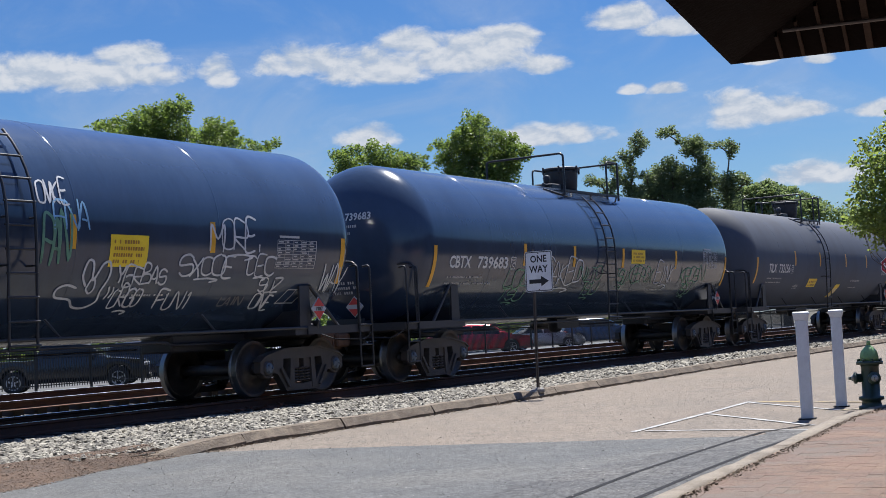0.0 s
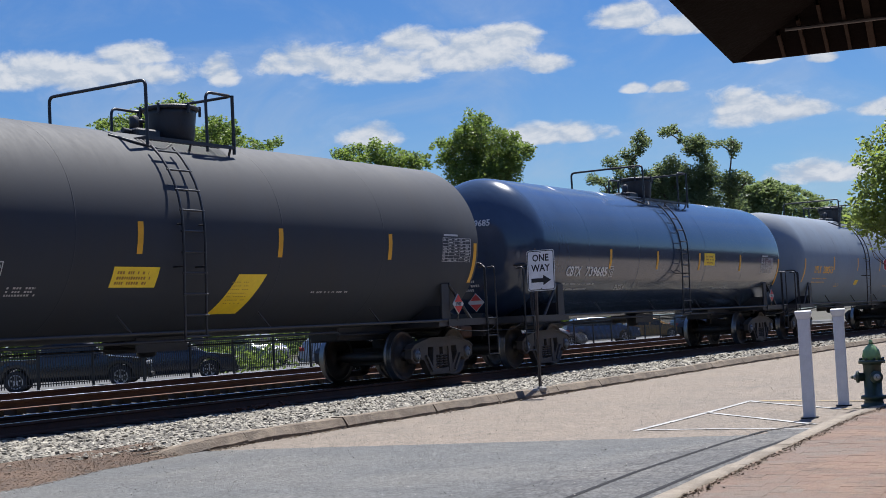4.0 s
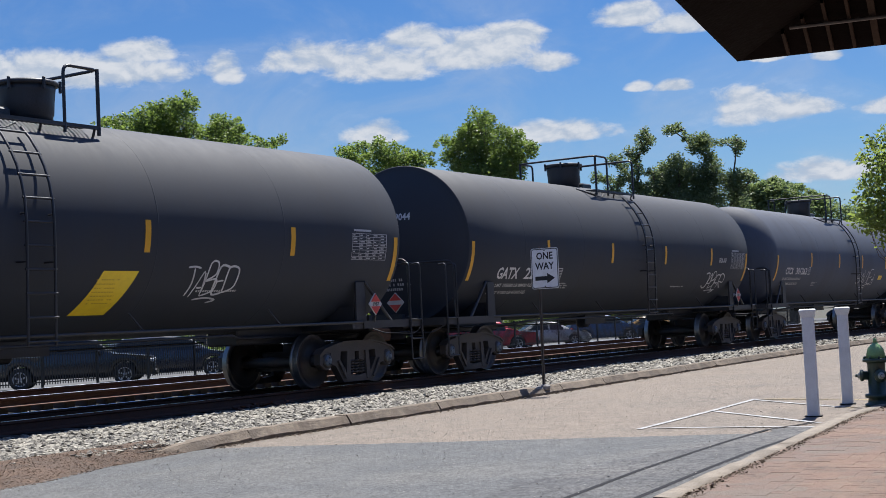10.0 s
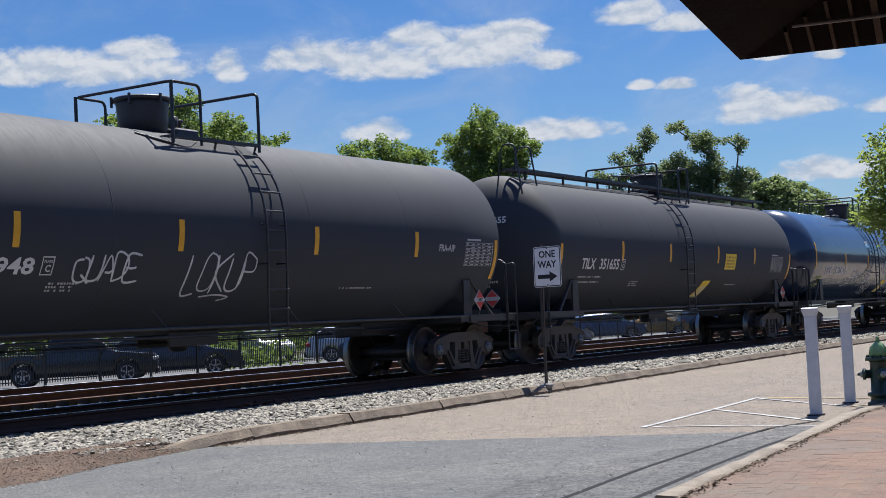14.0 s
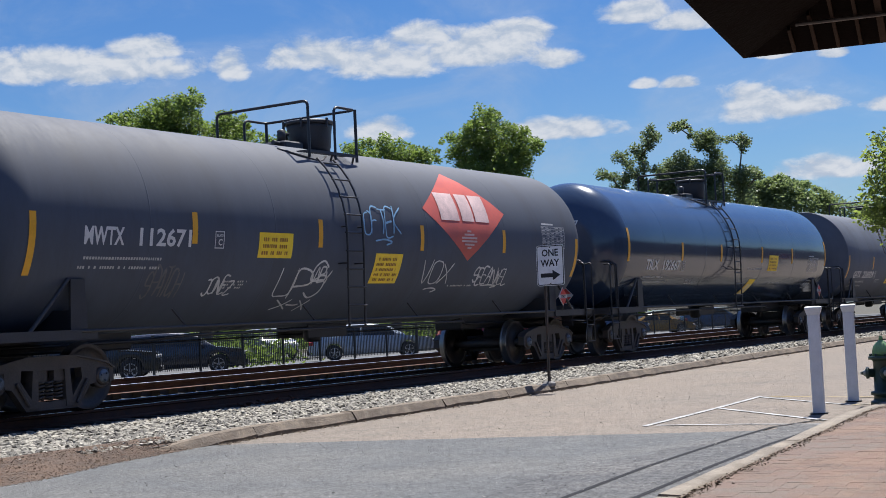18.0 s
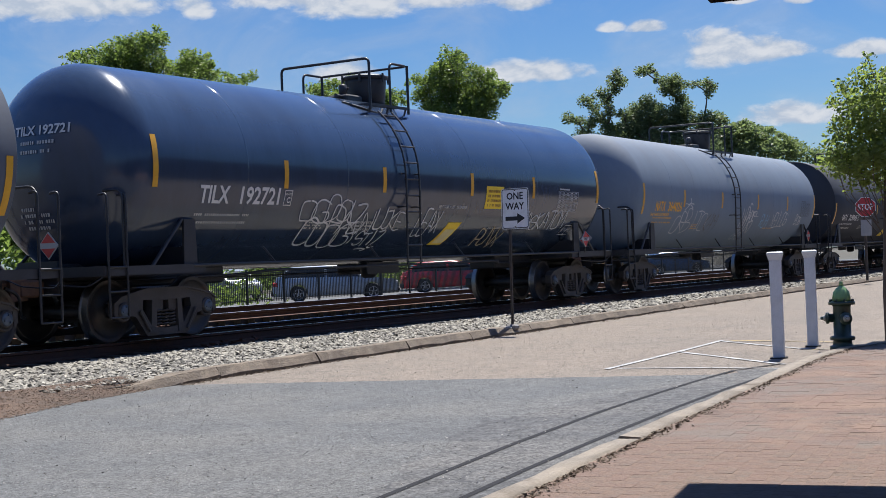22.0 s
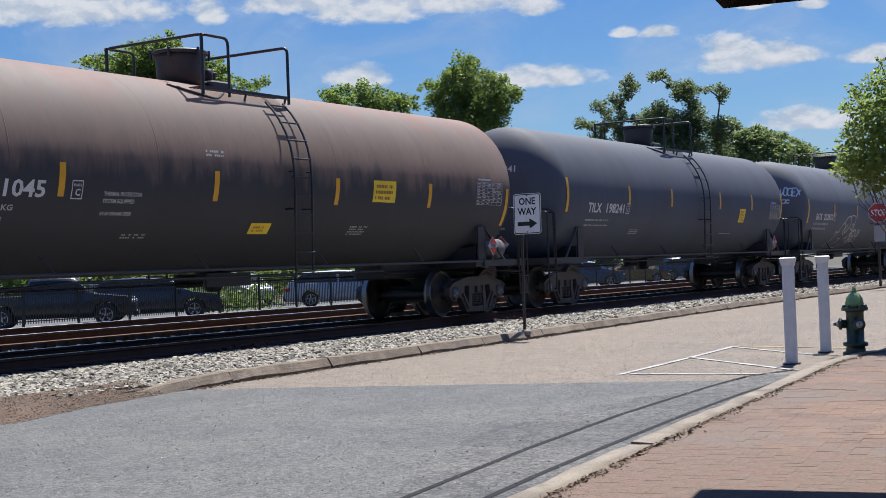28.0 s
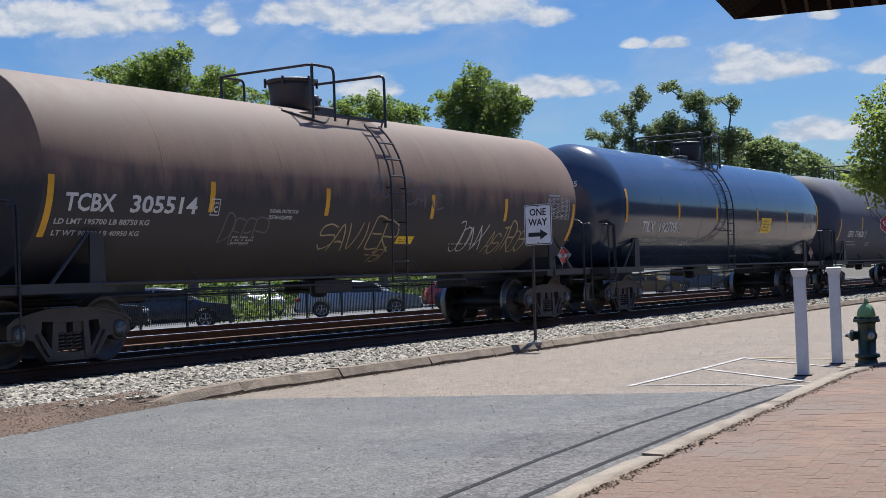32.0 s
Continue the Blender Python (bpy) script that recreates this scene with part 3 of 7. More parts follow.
def end_gear(car, s, brake):
    """Stub sill, platform, steps, handrails and coupler at one end; s is the end's sign."""
    m = pose(0, 0, 0) if s > 0 else pose(0, 0, 0, 0, 0, 180)
    near = -1 if s > 0 else 1          # local side that faces the road
    part("stub_sill", lambda: Shape().box(4.6, -0.33, 0.78, 8.25, 0.33, 1.16, bevel=0.03).box(8.2, -0.4, 0.72, 8.3, 0.4, 1.2), BLACK, car, at=m, key="stub_sill")
    part("saddle", lambda: Shape().prism([(6.45, 0.98), (6.75, 0.98), (6.72, 1.75), (6.48, 1.75)], -1.38, -1.34).prism([(6.45, 0.98), (6.75, 0.98), (6.72, 1.75), (6.48, 1.75)], 1.34, 1.38).box(6.3, -1.4, 0.96, 6.9, 1.4, 1.06).box(6.5, -1.3, 0.98, 6.7, 1.3, 1.35), BLACK, car, at=m, key="saddle")
    part("end_platform", lambda: Shape().box(6.6, -1.42, 1.03, 8.42, 1.42, 1.08).box(8.38, -1.42, 0.96, 8.43, 1.42, 1.10).box(6.6, -1.43, 0.96, 8.42, -1.40, 1.09).box(6.6, 1.40, 0.96, 8.42, 1.43, 1.09), BLACK, car, at=m, key="end_platform")
    for side in (-1, 1):
        def ladder(side=side):
            sh = Shape()
            for x in (8.0, 8.36):
                sh.tube(bent([(x, side * 1.30, 2.08), (x, side * 1.45, 2.10), (x, side * 1.45, 0.38)], 0.1), 0.018, 6)
            for z in (0.38, 0.74, 1.08):
                sh.tube([(8.0, side * 1.45, z), (8.36, side * 1.45, z)], 0.016, 5)
            return sh
        part("end_ladder", ladder, RAIL_BLACK, car, at=m, key=("end_ladder", side))
        part("brace", lambda side=side: Shape().tube([(6.75, side * 1.36, 1.75), (7.45, side * 1.40, 1.07)], 0.03, 5), BLACK, car, at=m, key=("brace", side))
    part("end_handrail", lambda: Shape().tube(bent([(8.02, -1.42, 1.06), (8.02, -1.42, 2.16), (8.02, 1.42, 2.16), (8.02, 1.42, 1.06)], 0.16), 0.019, 6), RAIL_BLACK, car, at=m, key="end_handrail")
    part("coupler", lambda: Shape().box(8.25, -0.12, 0.72, 8.66, 0.12, 0.94, bevel=0.03).prism([(8.62, 0.66), (8.86, 0.66), (8.88, 0.98), (8.62, 0.98)], -0.2, 0.14).box(8.45, 0.05, 0.70, 8.82, 0.22, 0.95, bevel=0.03), surface("coupler_rust", (0.14, 0.075, 0.045), 0.75, 0, 0.3, 5, 30, 0.3), car, "rusty knuckle coupler", at=m, key="coupler")
    part("air_hose", lambda: Shape().tube(bent([(8.3, -0.45, 0.85), (8.55, -0.45, 0.75), (8.65, -0.35, 0.45), (8.86, -0.2, 0.42)], 0.15), 0.025, 6), BLACK, car, at=m, key="air_hose")
    part("cut_lever", lambda: Shape().tube(bent([(8.42, -1.4, 0.95), (8.5, -1.2, 0.82), (8.55, -0.5, 0.86), (8.6, -0.1, 0.98)], 0.1), 0.012, 5).tube(bent([(8.42, 1.4, 0.95), (8.5, 1.2, 0.82), (8.55, 0.5, 0.86)], 0.1), 0.012, 5), RAIL_BLACK, car, at=m, key="cut_lever")
    if brake:
        part("air_reservoir", lambda: Shape().lathe([(-0.42, 0.05), (-0.40, 0.16), (-0.32, 0.2), (0.32, 0.2), (0.40, 0.16), (0.42, 0.05)], pose(7.55, near * 1.0, 1.32), 20), surface("reservoir_grey", (0.12, 0.12, 0.125), 0.5), car, "grey brake reservoir", at=m, key=("air_reservoir", near))
        part("brake_cylinder", lambda: Shape().lathe([(-0.25, 0.1), (0.2, 0.13), (0.22, 0.05), (0.45, 0.03)], pose(6.98, near * 1.05, 1.28), 14), BLACK, car, at=m, key=("brake_cylinder", near))


def top_gear(car, kind, R, xl, xr, xm, xd, back):
    """Guard rails from xl to xr, manway at xm, ladder at xd; back: the bent-back rail is the one at xl."""
    top = ZC + R
    v = 1 if back else -1
    part("manway", lambda: Shape().lathe([(0.0, 0.36), (0.10, 0.36), (0.12, 0.375), (0.30, 0.385), (0.45, 0.40), (0.54, 0.415)], pose(0, 0, top - 0.06, 0, -90, 0), 32), BLACK, car, at=pose(xm, 0, 0), key=("manway", R))
    part("manway_lid", lambda: Shape().lathe([(0.0, 0.41), (0.01, 0.455), (0.05, 0.455), (0.07, 0.42), (0.085, 0.1)], pose(0, 0, top + 0.46, 0, -90, 0), 32), BLACK, car, at=pose(xm, 0, 0), key=("manway_lid", R))
    for k in range(6):
        c = radians(60 * k + 20)
        part("lid_bolt", lambda: Shape().box(-0.02, -0.02, -0.10, 0.02, 0.02, 0.07, bevel=0.008), BLACK, car, at=pose(xm + 0.465 * math.cos(c), 0.465 * math.sin(c), top + 0.48), key="lid_bolt")
    part("valve_box", lambda: Shape().box(-0.26, -0.24, top - 0.05, 0.26, 0.24, top + 0.10, bevel=0.03).lathe([(0, 0.075), (0.2, 0.075), (0.22, 0.03)], pose(-0.12, -0.05, top + 0.09, 0, -90, 0), 12).lathe([(0, 0.06), (0.14, 0.06), (0.15, 0.09), (0.19, 0.09)], pose(0.12, 0.08, top + 0.09, 0, -90, 0), 12).tube([(-0.26, -0.1, top + 0.05), (-0.42, -0.1, top + 0.06)], 0.04, 8), BLACK, car, at=pose(xm + v * 0.74, 0, 0), key=("valve_box", R))

    def grating(s):
        sh = Shape()
        z = top - 0.17
        for y in (0.66, 1.0):
            sh.box(xl, s * y - 0.02, z - 0.05, xr, s * y + 0.02, z)
        n = int((xr - xl) / 0.078)
        for k in range(n):
            x = xl + 0.02 + k * 0.078
            sh.box(x, min(s * 0.66, s * 1.0), z - 0.015, x + 0.02, max(s * 0.66, s * 1.0), z + 0.005)
        for x in (xl + 0.05, (xl + xr) / 2, xr - 0.05):
            sh.tube([(x, s * 0.98, z), (x, s * 0.9, top - 0.4)], 0.02, 5)
        return sh
    for s in (-1, 1):
        part("walkway", lambda: grating(s), BLACK, car, key=("walkway", s, R, xl, xr))
    z0, z1 = top - 0.30, top + 0.65
    y = 1.0

    def plain_rail(x):
        return Shape().tube(bent([(x, -y, z0), (x, -y, z1), (x, y, z1), (x, y, z0)], 0.10), 0.026, 7)

    def bent_rail(x, inward):
        sh = Shape().tube(bent([(x + inward * 0.62, -y, z0), (x + inward * 0.62, -y, z1 - 0.03), (x, -y, z1 - 0.03), (x, y, z1 - 0.03), (x + inward * 0.62, y, z1 - 0.03), (x + inward * 0.62, y, z0)], 0.12), 0.024, 7)
        for q in (-y, y):
            sh.tube([(x, q, z0), (x, q, z1 - 0.02)], 0.028, 7)
        return sh
    part("guardrail", lambda: bent_rail(xl, 1) if back else plain_rail(xl), RAIL_BLACK, car, key=("guardrail", back, xl, R))
    part("guardrail", lambda: plain_rail(xr) if back else bent_rail(xr, -1), RAIL_BLACK, car, key=("guardrail_b", back, xr, R))
    part("drain_pipe", lambda: Shape().tube(bent([(-0.5, -0.72, top - 0.17), (-0.2, -0.9, top - 0.26), (0.35, -0.98, top - 0.36), (0.7, -0.8, top - 0.22)], 0.15), 0.022, 6), BLACK, car, at=pose(xl, 0, 0), key=("drain_pipe", R))

    def ladder(side):
        sh = Shape()
        path = []
        for a in range(48, -31, -8):
            path.append(((R + 0.10) * math.cos(radians(a)), ZC + (R + 0.10) * math.sin(radians(a))))
        path = [(q, z) for q, z in path if z > ZC - 0.1] + [(R + 0.10, ZC - 0.3), (R + 0.06, 0.95)]
        for x in (0.0, 0.45):
            sh.tube([(x, side * q, z) for q, z in path], 0.02, 5)
        z = 1.0
        while z < top - 0.25:
            q = R + 0.09 if z < ZC else math.sqrt(max((R + 0.10) ** 2 - (z - ZC) ** 2, 0.01))
            sh.tube([(-0.03, side * q, z), (0.48, side * q, z)], 0.016, 5)
            z += 0.30 if z < ZC + 1.0 else 0.2
        return sh
    part("side_ladder", lambda: ladder(-1), RAIL_BLACK, car, at=pose(xd, 0, 0), key=("side_ladder", -1, R))
    part("side_ladder", lambda: ladder(1), RAIL_BLACK, car, at=pose(xd, 0, 0), key=("side_ladder", 1, R))

    for z in (2.0, 2.6):
        q = math.sqrt(max(R * R - (z - ZC) ** 2, 0))
        for x in (xd, xd + 0.45):
            part("ladder_bracket", lambda: Shape().tube([(0, -R - 0.09, z), (0, -q + 0.02, z)], 0.014, 5), RAIL_BLACK, car, at=pose(x, 0, 0), key=("ladder_bracket", z, R))
    if kind == "topwalk":
        def walk_shape():
            sh = Shape()
            for y in (-0.75, -0.45):
                sh.box(-7.9, y - 0.02, top + 0.03, 7.6, y + 0.02, top + 0.09)
            for k in range(150):
                x = -7.9 + k * 0.103
                sh.box(x, -0.75, top + 0.05, x + 0.05, -0.45, top + 0.085)
            for k in range(9):
                x = -7.2 + k * 1.8
                sh.tube([(x, -0.6, top + 0.05), (x, -0.6, top - 0.15)], 0.03, 5)
            return sh
        part("top_walkway", walk_shape, BLACK, car, "long black running board", key="top_walkway")
        part("end_hoop", lambda: Shape().tube(bent([(-7.9, -0.9, top - 0.5), (-7.9, -0.75, top + 0.6), (-7.9, -0.45, top + 0.6), (-7.9, -0.3, top - 0.3)], 0.1), 0.02, 6).tube(bent([(-7.2, -0.9, top - 0.4), (-7.2, -0.75, top + 0.6), (-7.2, -0.45, top + 0.6), (-7.2, -0.3, top)], 0.1), 0.02, 6), RAIL_BLACK, car, key="end_hoop")


def belly(car, R=R0):
    def side_rail(s):
        sh = Shape().tube([(-6.6, s * 1.40, 1.07), (6.6, s * 1.40, 1.07)], 0.024, 6)
        for k in range(4):
            x = -4.6 + k * 3.0
            sh.tube([(x, s * 1.40, 1.07), (x - 0.18, s * 1.30, ZC - 1.22)], 0.016, 5)
        return sh
    part("side_rail", lambda: side_rail(-1), BLACK, car, key="side_rail_near")
    part("side_rail", lambda: side_rail(1), BLACK, car, key="side_rail_far")
    part("outlet_valve", lambda: Shape().lathe([(0, 0.3), (0.1, 0.3), (0.12, 0.16), (0.3, 0.15), (0.34, 0.1)], pose(0.1, 0, 1.06, 0, 90, 0), 16).box(-0.45, -0.35, 0.80, 0.65, -0.32, 1.02).box(-0.45, 0.32, 0.80, 0.65, 0.35, 1.02), BLACK, car, key="outlet_valve")
    part("brake_pipe", lambda: Shape().tube(bent([(-8.2, -0.42, 0.88), (-4.4, -0.42, 0.9), (-3.9, -0.75, 0.95), (4.0, -0.75, 0.95), (4.5, -0.42, 0.9), (8.2, -0.42, 0.88)], 0.2), 0.025, 6).tube([(-4.5, 0.3, 0.86), (4.5, 0.3, 0.86)], 0.016, 5), BLACK, car, key="brake_pipe")


def tank_car(n, spec):
    """One tank car, its middle at its origin on the rails."""
    R = spec.get("R", R0)
    rnd = random.Random(1000 + n)
    ink = {"white": WHITE, "orange": ORANGE}[spec.get("ink", "white")]
    car = thing("tank_car", spec["label"], "tank car", "tank cars of the train")
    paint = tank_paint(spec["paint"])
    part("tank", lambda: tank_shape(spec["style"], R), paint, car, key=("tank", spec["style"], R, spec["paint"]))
    for x in spec.get("seams", (-5.4, -2.7, 1.6, 4.4)):
        part("seam_ring", lambda: Shape().lathe([(-0.012, R - 0.004), (-0.008, R + 0.0016), (0.008, R + 0.0016), (0.012, R - 0.004)], pose(0, 0, ZC), 72, cap=False), paint, car, at=pose(x, 0, 0), key=("seam", R, spec["paint"]))
    top_gear(car, spec.get("top", ""), R, *spec.get("gear", (-0.92, 1.09, 0.7, -0.83, False)))
    belly(car, R)
    for s in (-1, 1):
        end_gear(car, s, brake=s > 0 and spec.get("tank_brake", False))
        truck(car, 6.84 * s)
    # reflective tape: long strips at the rims, short ones between
    lo, hi = spec.get("rim_tape", (1.78, 2.52))
    part("reflector", lambda: patch(Shape(), -7.53, vz(lo), -7.42, vz(hi), R), YELLOW, car, key=("tape_a", lo, hi, R))
    part("reflector", lambda: patch(Shape(), 7.42, vz(lo), 7.53, vz(hi), R), YELLOW, car, key=("tape_b", lo, hi, R))
    zt = spec.get("tape_z", 2.17)
    for x in spec.get("tape", (-4.80, -2.05, 1.25, 4.60)):
        part("reflector", lambda: patch(Shape(), -0.055, vz(zt), 0.055, vz(zt) + 0.45, R), YELLOW, car, at=pose(x, 0, 0), key=("tape_c", zt, R))
    # owner's mark, number, limits
    u, z, h, w = spec.get("mark_at", (-6.45, 1.92, 0.21, 2.05))
    owner, digits = spec["mark"].split()
    unit = w / (len(owner) + len(digits) + 1.2)
    slant = 0.04 if spec["style"] == "rim" else 0.0
    part("owner_mark", lettering(Shape(), owner, u, vz(z), h, unit * len(owner), R, italic=slant), ink, car, spec.get("mark_label", "white stencilled lettering"))
    part("car_number", lettering(Shape(), digits, u + unit * (len(owner) + 1.2), vz(z), h, unit * len(digits), R, italic=slant), ink, car, spec.get("mark_label", "white stencilled lettering"))
    if spec.get("limits"):
        for i, line in enumerate(spec["limits"]):
            part("weight_limits", lettering(Shape(), line, u - 0.12 + 0.02 * i, vz(z) - 0.19 - 0.17 * i, 0.075, (1.75, 1.6)[i], R), FAINT, car)
    else:
        part("small_lettering", bars(Shape(), rnd, u - 0.05, vz(z) - 0.34, w * 0.8, 0.26, 2, R, gap=0.7), FAINT if ink is WHITE else ink, car)["kind"] = "stuff"
    if spec.get("thermal"):
        for i, line in enumerate(("THERMAL PROTECTION", "SYSTEM EQUIPPED")):
            part("notice_lettering", lettering(Shape(), line, spec["thermal"][0], vz(spec["thermal"][1]) - 0.1 * i, 0.055, (0.72, 0.6)[i], R), FAINT, car)
    for line, a, b, h_, w_ in spec.get("lines", ()):
        part("notice_lettering", lettering(Shape(), line, a, vz(b), h_, w_, R), FAINT if ink is WHITE else ink, car)
    end = Shape()

    def on_head(y, z):
        q = y * y + (z - ZC) ** 2
        if spec["style"] == "rim":
            return (-7.608 - 0.32 * (1 - q / (R - 0.055) ** 2), y, z)
        return (-7.472 - 0.80 * math.sqrt(max(0, 1 - (q / R / R) ** 1.13)), y, z)
    pts, f, wd = letters(spec["mark"], 0.13)
    lead = 0.66 if spec["style"] == "rim" else 0.44
    end.add([on_head(lead - x * 1.06 / wd, ZC + 0.47 + y) for x, y in pts], f)
    small = Shape()
    for row, y0, y1 in ((0.33, lead - 0.14, lead - 0.8), (0.20, lead - 0.14, lead - 0.7), (-0.62, 0.38, 0.12), (-0.71, 0.42, -0.2), (-0.80, 0.36, -0.3), (-0.89, 0.3, -0.15)):
        y = y0
        while y > y1:
            w_ = rnd.uniform(0.02, 0.045)
            small.add([on_head(a, ZC + row + e) for a, e in ((y, 0), (y - w_, 0), (y - w_, 0.05), (y, 0.05))], [(0, 1, 2, 3)])
            y -= w_ + (0.018 if rnd.random() < 0.75 else 0.07)
    part("end_small_lettering", small, FAINT, car)["kind"] = "stuff"
    part("end_lettering", end, WHITE, car)
    # framed plate letter and the data table
    if spec.get("plate", True):
        fr = Shape()
        x0, v0 = u + w + spec.get("plate_gap", 0.12), vz(z) - 0.02
        for a, b, c, e in ((0, 0, 0.2, 0.015), (0, 0.24, 0.2, 0.255), (0, 0, 0.015, 0.255), (0.185, 0, 0.2, 0.255)):
            patch(fr, x0 + a, v0 + b, x0 + c, v0 + e, R)
        lettering(fr, "C", x0 + 0.065, v0 + 0.05, 0.09, None, R)
        lettering(fr, "PLATE", x0 + 0.03, v0 + 0.175, 0.032, 0.14, R)
        part("plate_stencil", fr, ink, car)
    if spec.get("frame_at"):
        fx, fz = spec["frame_at"]
        fr = Shape()
        for a, b, c, e in ((0, 0, 0.46, 0.02), (0, 0.26, 0.46, 0.28)):
            patch(fr, fx + a + b * 0.6, vz(fz) + b, fx + c + b * 0.6, vz(fz) + e, R, skew=0.012)
        for a in (0, 0.22, 0.44):
            patch(fr, fx + a, vz(fz), fx + a + 0.02, vz(fz) + 0.28, R, skew=0.168)
        part("frame_stencil", fr, FAINT, car)
    tb = Shape()
    tx, tz = spec.get("table_at", (6.0, 2.12))
    v0 = vz(tz)
    for i in range(9):
        patch(tb, tx, v0 + i * 0.055, tx + 1.0, v0 + i * 0.055 + 0.008, R)
    for i in range(6):
        patch(tb, tx + i * 0.2 - (0.008 if i == 5 else 0), v0, tx + i * 0.2 + 0.008, v0 + 0.448, R)
    for i in range(8):
        for j in range(5):
            if rnd.random() < 0.85:
                patch(tb, tx + j * 0.2 + 0.025, v0 + i * 0.055 + 0.022, tx + j * 0.2 + rnd.uniform(0.08, 0.16), v0 + i * 0.055 + 0.042, R)
    patch(tb, tx + 0.05, v0 + 0.48, tx + 0.55, v0 + 0.515, R)
    part("data_table", tb, FAINT if spec["paint"] != "bluegrey" else plain("dark_stencil", (0.1, 0.12, 0.15), 0.6), car)
    fine = Shape()
    for a, b, c, e, rows in spec.get("notes", ((-3.7, 1.62, 0.55, 0.16, 3), (2.6, 1.62, 1.1, 0.06, 1))):
        bars(fine, rnd, a, vz(b), c, e, rows, R)
    part("small_lettering", fine, FAINT if ink is WHITE else ink, car)["kind"] = "stuff"
    # yellow panels
    for a, b, c, e, skew in spec.get("panels", ()):
        p = part("panel", patch(Shape(), a, vz(b), a + c, vz(b) + e, R, skew=skew), PANEL, car, "yellow sticker panel with small print")
        if skew and spec["mark"].startswith("GATX"):
            part("print", bars(Shape(), rnd, a + 0.32 * skew + 0.08, vz(b) + 0.3 * e, c - 0.16, 0.6 * e, 7, R, lift=0.011, gap=0.75), plain("ochre_print", (0.55, 0.33, 0.03), 0.5), p)["kind"] = "stuff"
        elif skew:
            part("label_card", patch(Shape(), a + 0.08 + 0.08 * skew, vz(b) + 0.08 * e, a + c - 0.05 + 0.08 * skew, vz(b) + 0.72 * e, R, 0.011, 0.64 * skew), plain("pale_card", (0.78, 0.66, 0.36), 0.5), p, "pale faded card")
        else:
            part("print", bars(Shape(), rnd, a + 0.06, vz(b) + 0.05, c - 0.1, e - 0.08, max(2, int(e / 0.1)), R, lift=0.011), plain("brown_print", (0.35, 0.17, 0.03), 0.5), p)["kind"] = "stuff"
    # placards
    pz = 1.37
    for a in spec.get("placards", (6.9,)):
        h = Shape().box(a - 0.137, -1.47, pz - 0.137, a + 0.137, -1.455, pz + 0.137, pose(a, 0, pz, 0, 45, 0) @ pose(-a, 0, -pz))
        pl = part("placard", h, plain("white_card", (0.5, 0.5, 0.5), 0.5), car, "red and white diamond placard")
        part("red_field", Shape().prism([(a, pz + 0.178), (a - 0.14, pz + 0.04), (a + 0.14, pz + 0.04)], -1.478, -1.474).prism([(a, pz - 0.178), (a - 0.14, pz - 0.04), (a + 0.14, pz - 0.04)], -1.478, -1.474), REDPAINT, pl)
        t, f, w_ = letters("1987", 0.06)
        part("number", Shape().add([(a - 0.1 + x * 0.2 / w_, -1.476, pz - 0.03 + y) for x, y in t], f), plain("black_print", (0.02, 0.02, 0.02), 0.5), pl)
        part("placard_holder", Shape().tube([(a, -1.45, pz - 0.2), (a, -1.42, 1.06)], 0.02, 5), BLACK, car)
    if spec.get("end_placard", True):
        q = pose(-8.33, -0.28, 1.42, 0, 0, 0)
        pl = part("placard", Shape().box(-0.008, -0.137, -0.137, 0.008, 0.137, 0.137, pose(0, 0, 0, 45)), plain("white_card", (0.5, 0.5, 0.5), 0.5), car, "red and white diamond placard", at=q, key="end_placard")
        part("red_field", lambda: Shape().add([(-0.012, 0, 0.178), (-0.012, 0.14, 0.04), (-0.012, -0.14, 0.04), (-0.012, 0, -0.178), (-0.012, -0.14, -0.04), (-0.012, 0.14, -0.04)], [(0, 1, 2), (3, 4, 5)]), REDPAINT, pl, key="end_red")
    # sprayed tags
    for word, a, b, c, e, col in spec.get("tags", ()):
        mat = {"w": CHALK, "g": GREENSPRAY, "l": LIMESPRAY, "t": TANSPRAY, "b": BLUESPRAY, "f": FAINTSPRAY}[col]
        part("graffiti", sprayed(Shape(), rnd, word, a, vz(b), c, vz(e) - vz(b), 0.042 if e - b > 0.55 else 0.03, R), mat, car, "sprayed graffiti tag")
    if spec.get("head_tag"):
        ht = Shape()
        for word, y0, z0, w_, h_ in spec["head_tag"]:
            for line in written(rnd, word, w_, h_):
                smooth = []
                for (a0, b0), (a1, b1) in zip(line, line[1:]):
                    smooth += [(a0 + (a1 - a0) * q / 4, b0 + (b1 - b0) * q / 4) for q in range(4)]
                rib = []
                for i, (a, b) in enumerate(smooth):
                    c0, c1 = smooth[max(i - 1, 0)], smooth[min(i + 1, len(smooth) - 1)]
                    L = math.hypot(c1[0] - c0[0], c1[1] - c0[1]) or 1
                    nx, nz = -(c1[1] - c0[1]) / L * 0.017, (c1[0] - c0[0]) / L * 0.017
                    rib += [on_head(y0 - a - nx, z0 + b + nz), on_head(y0 - a + nx, z0 + b - nz)]
                ht.add([(p[0] - 0.006, p[1], p[2]) for p in rib], [(2 * i, 2 * i + 1, 2 * i + 3, 2 * i + 2) for i in range(len(smooth) - 1)])
        part("graffiti", ht, PALESPRAY, car, "pale blue sprayed tag on the tank end")
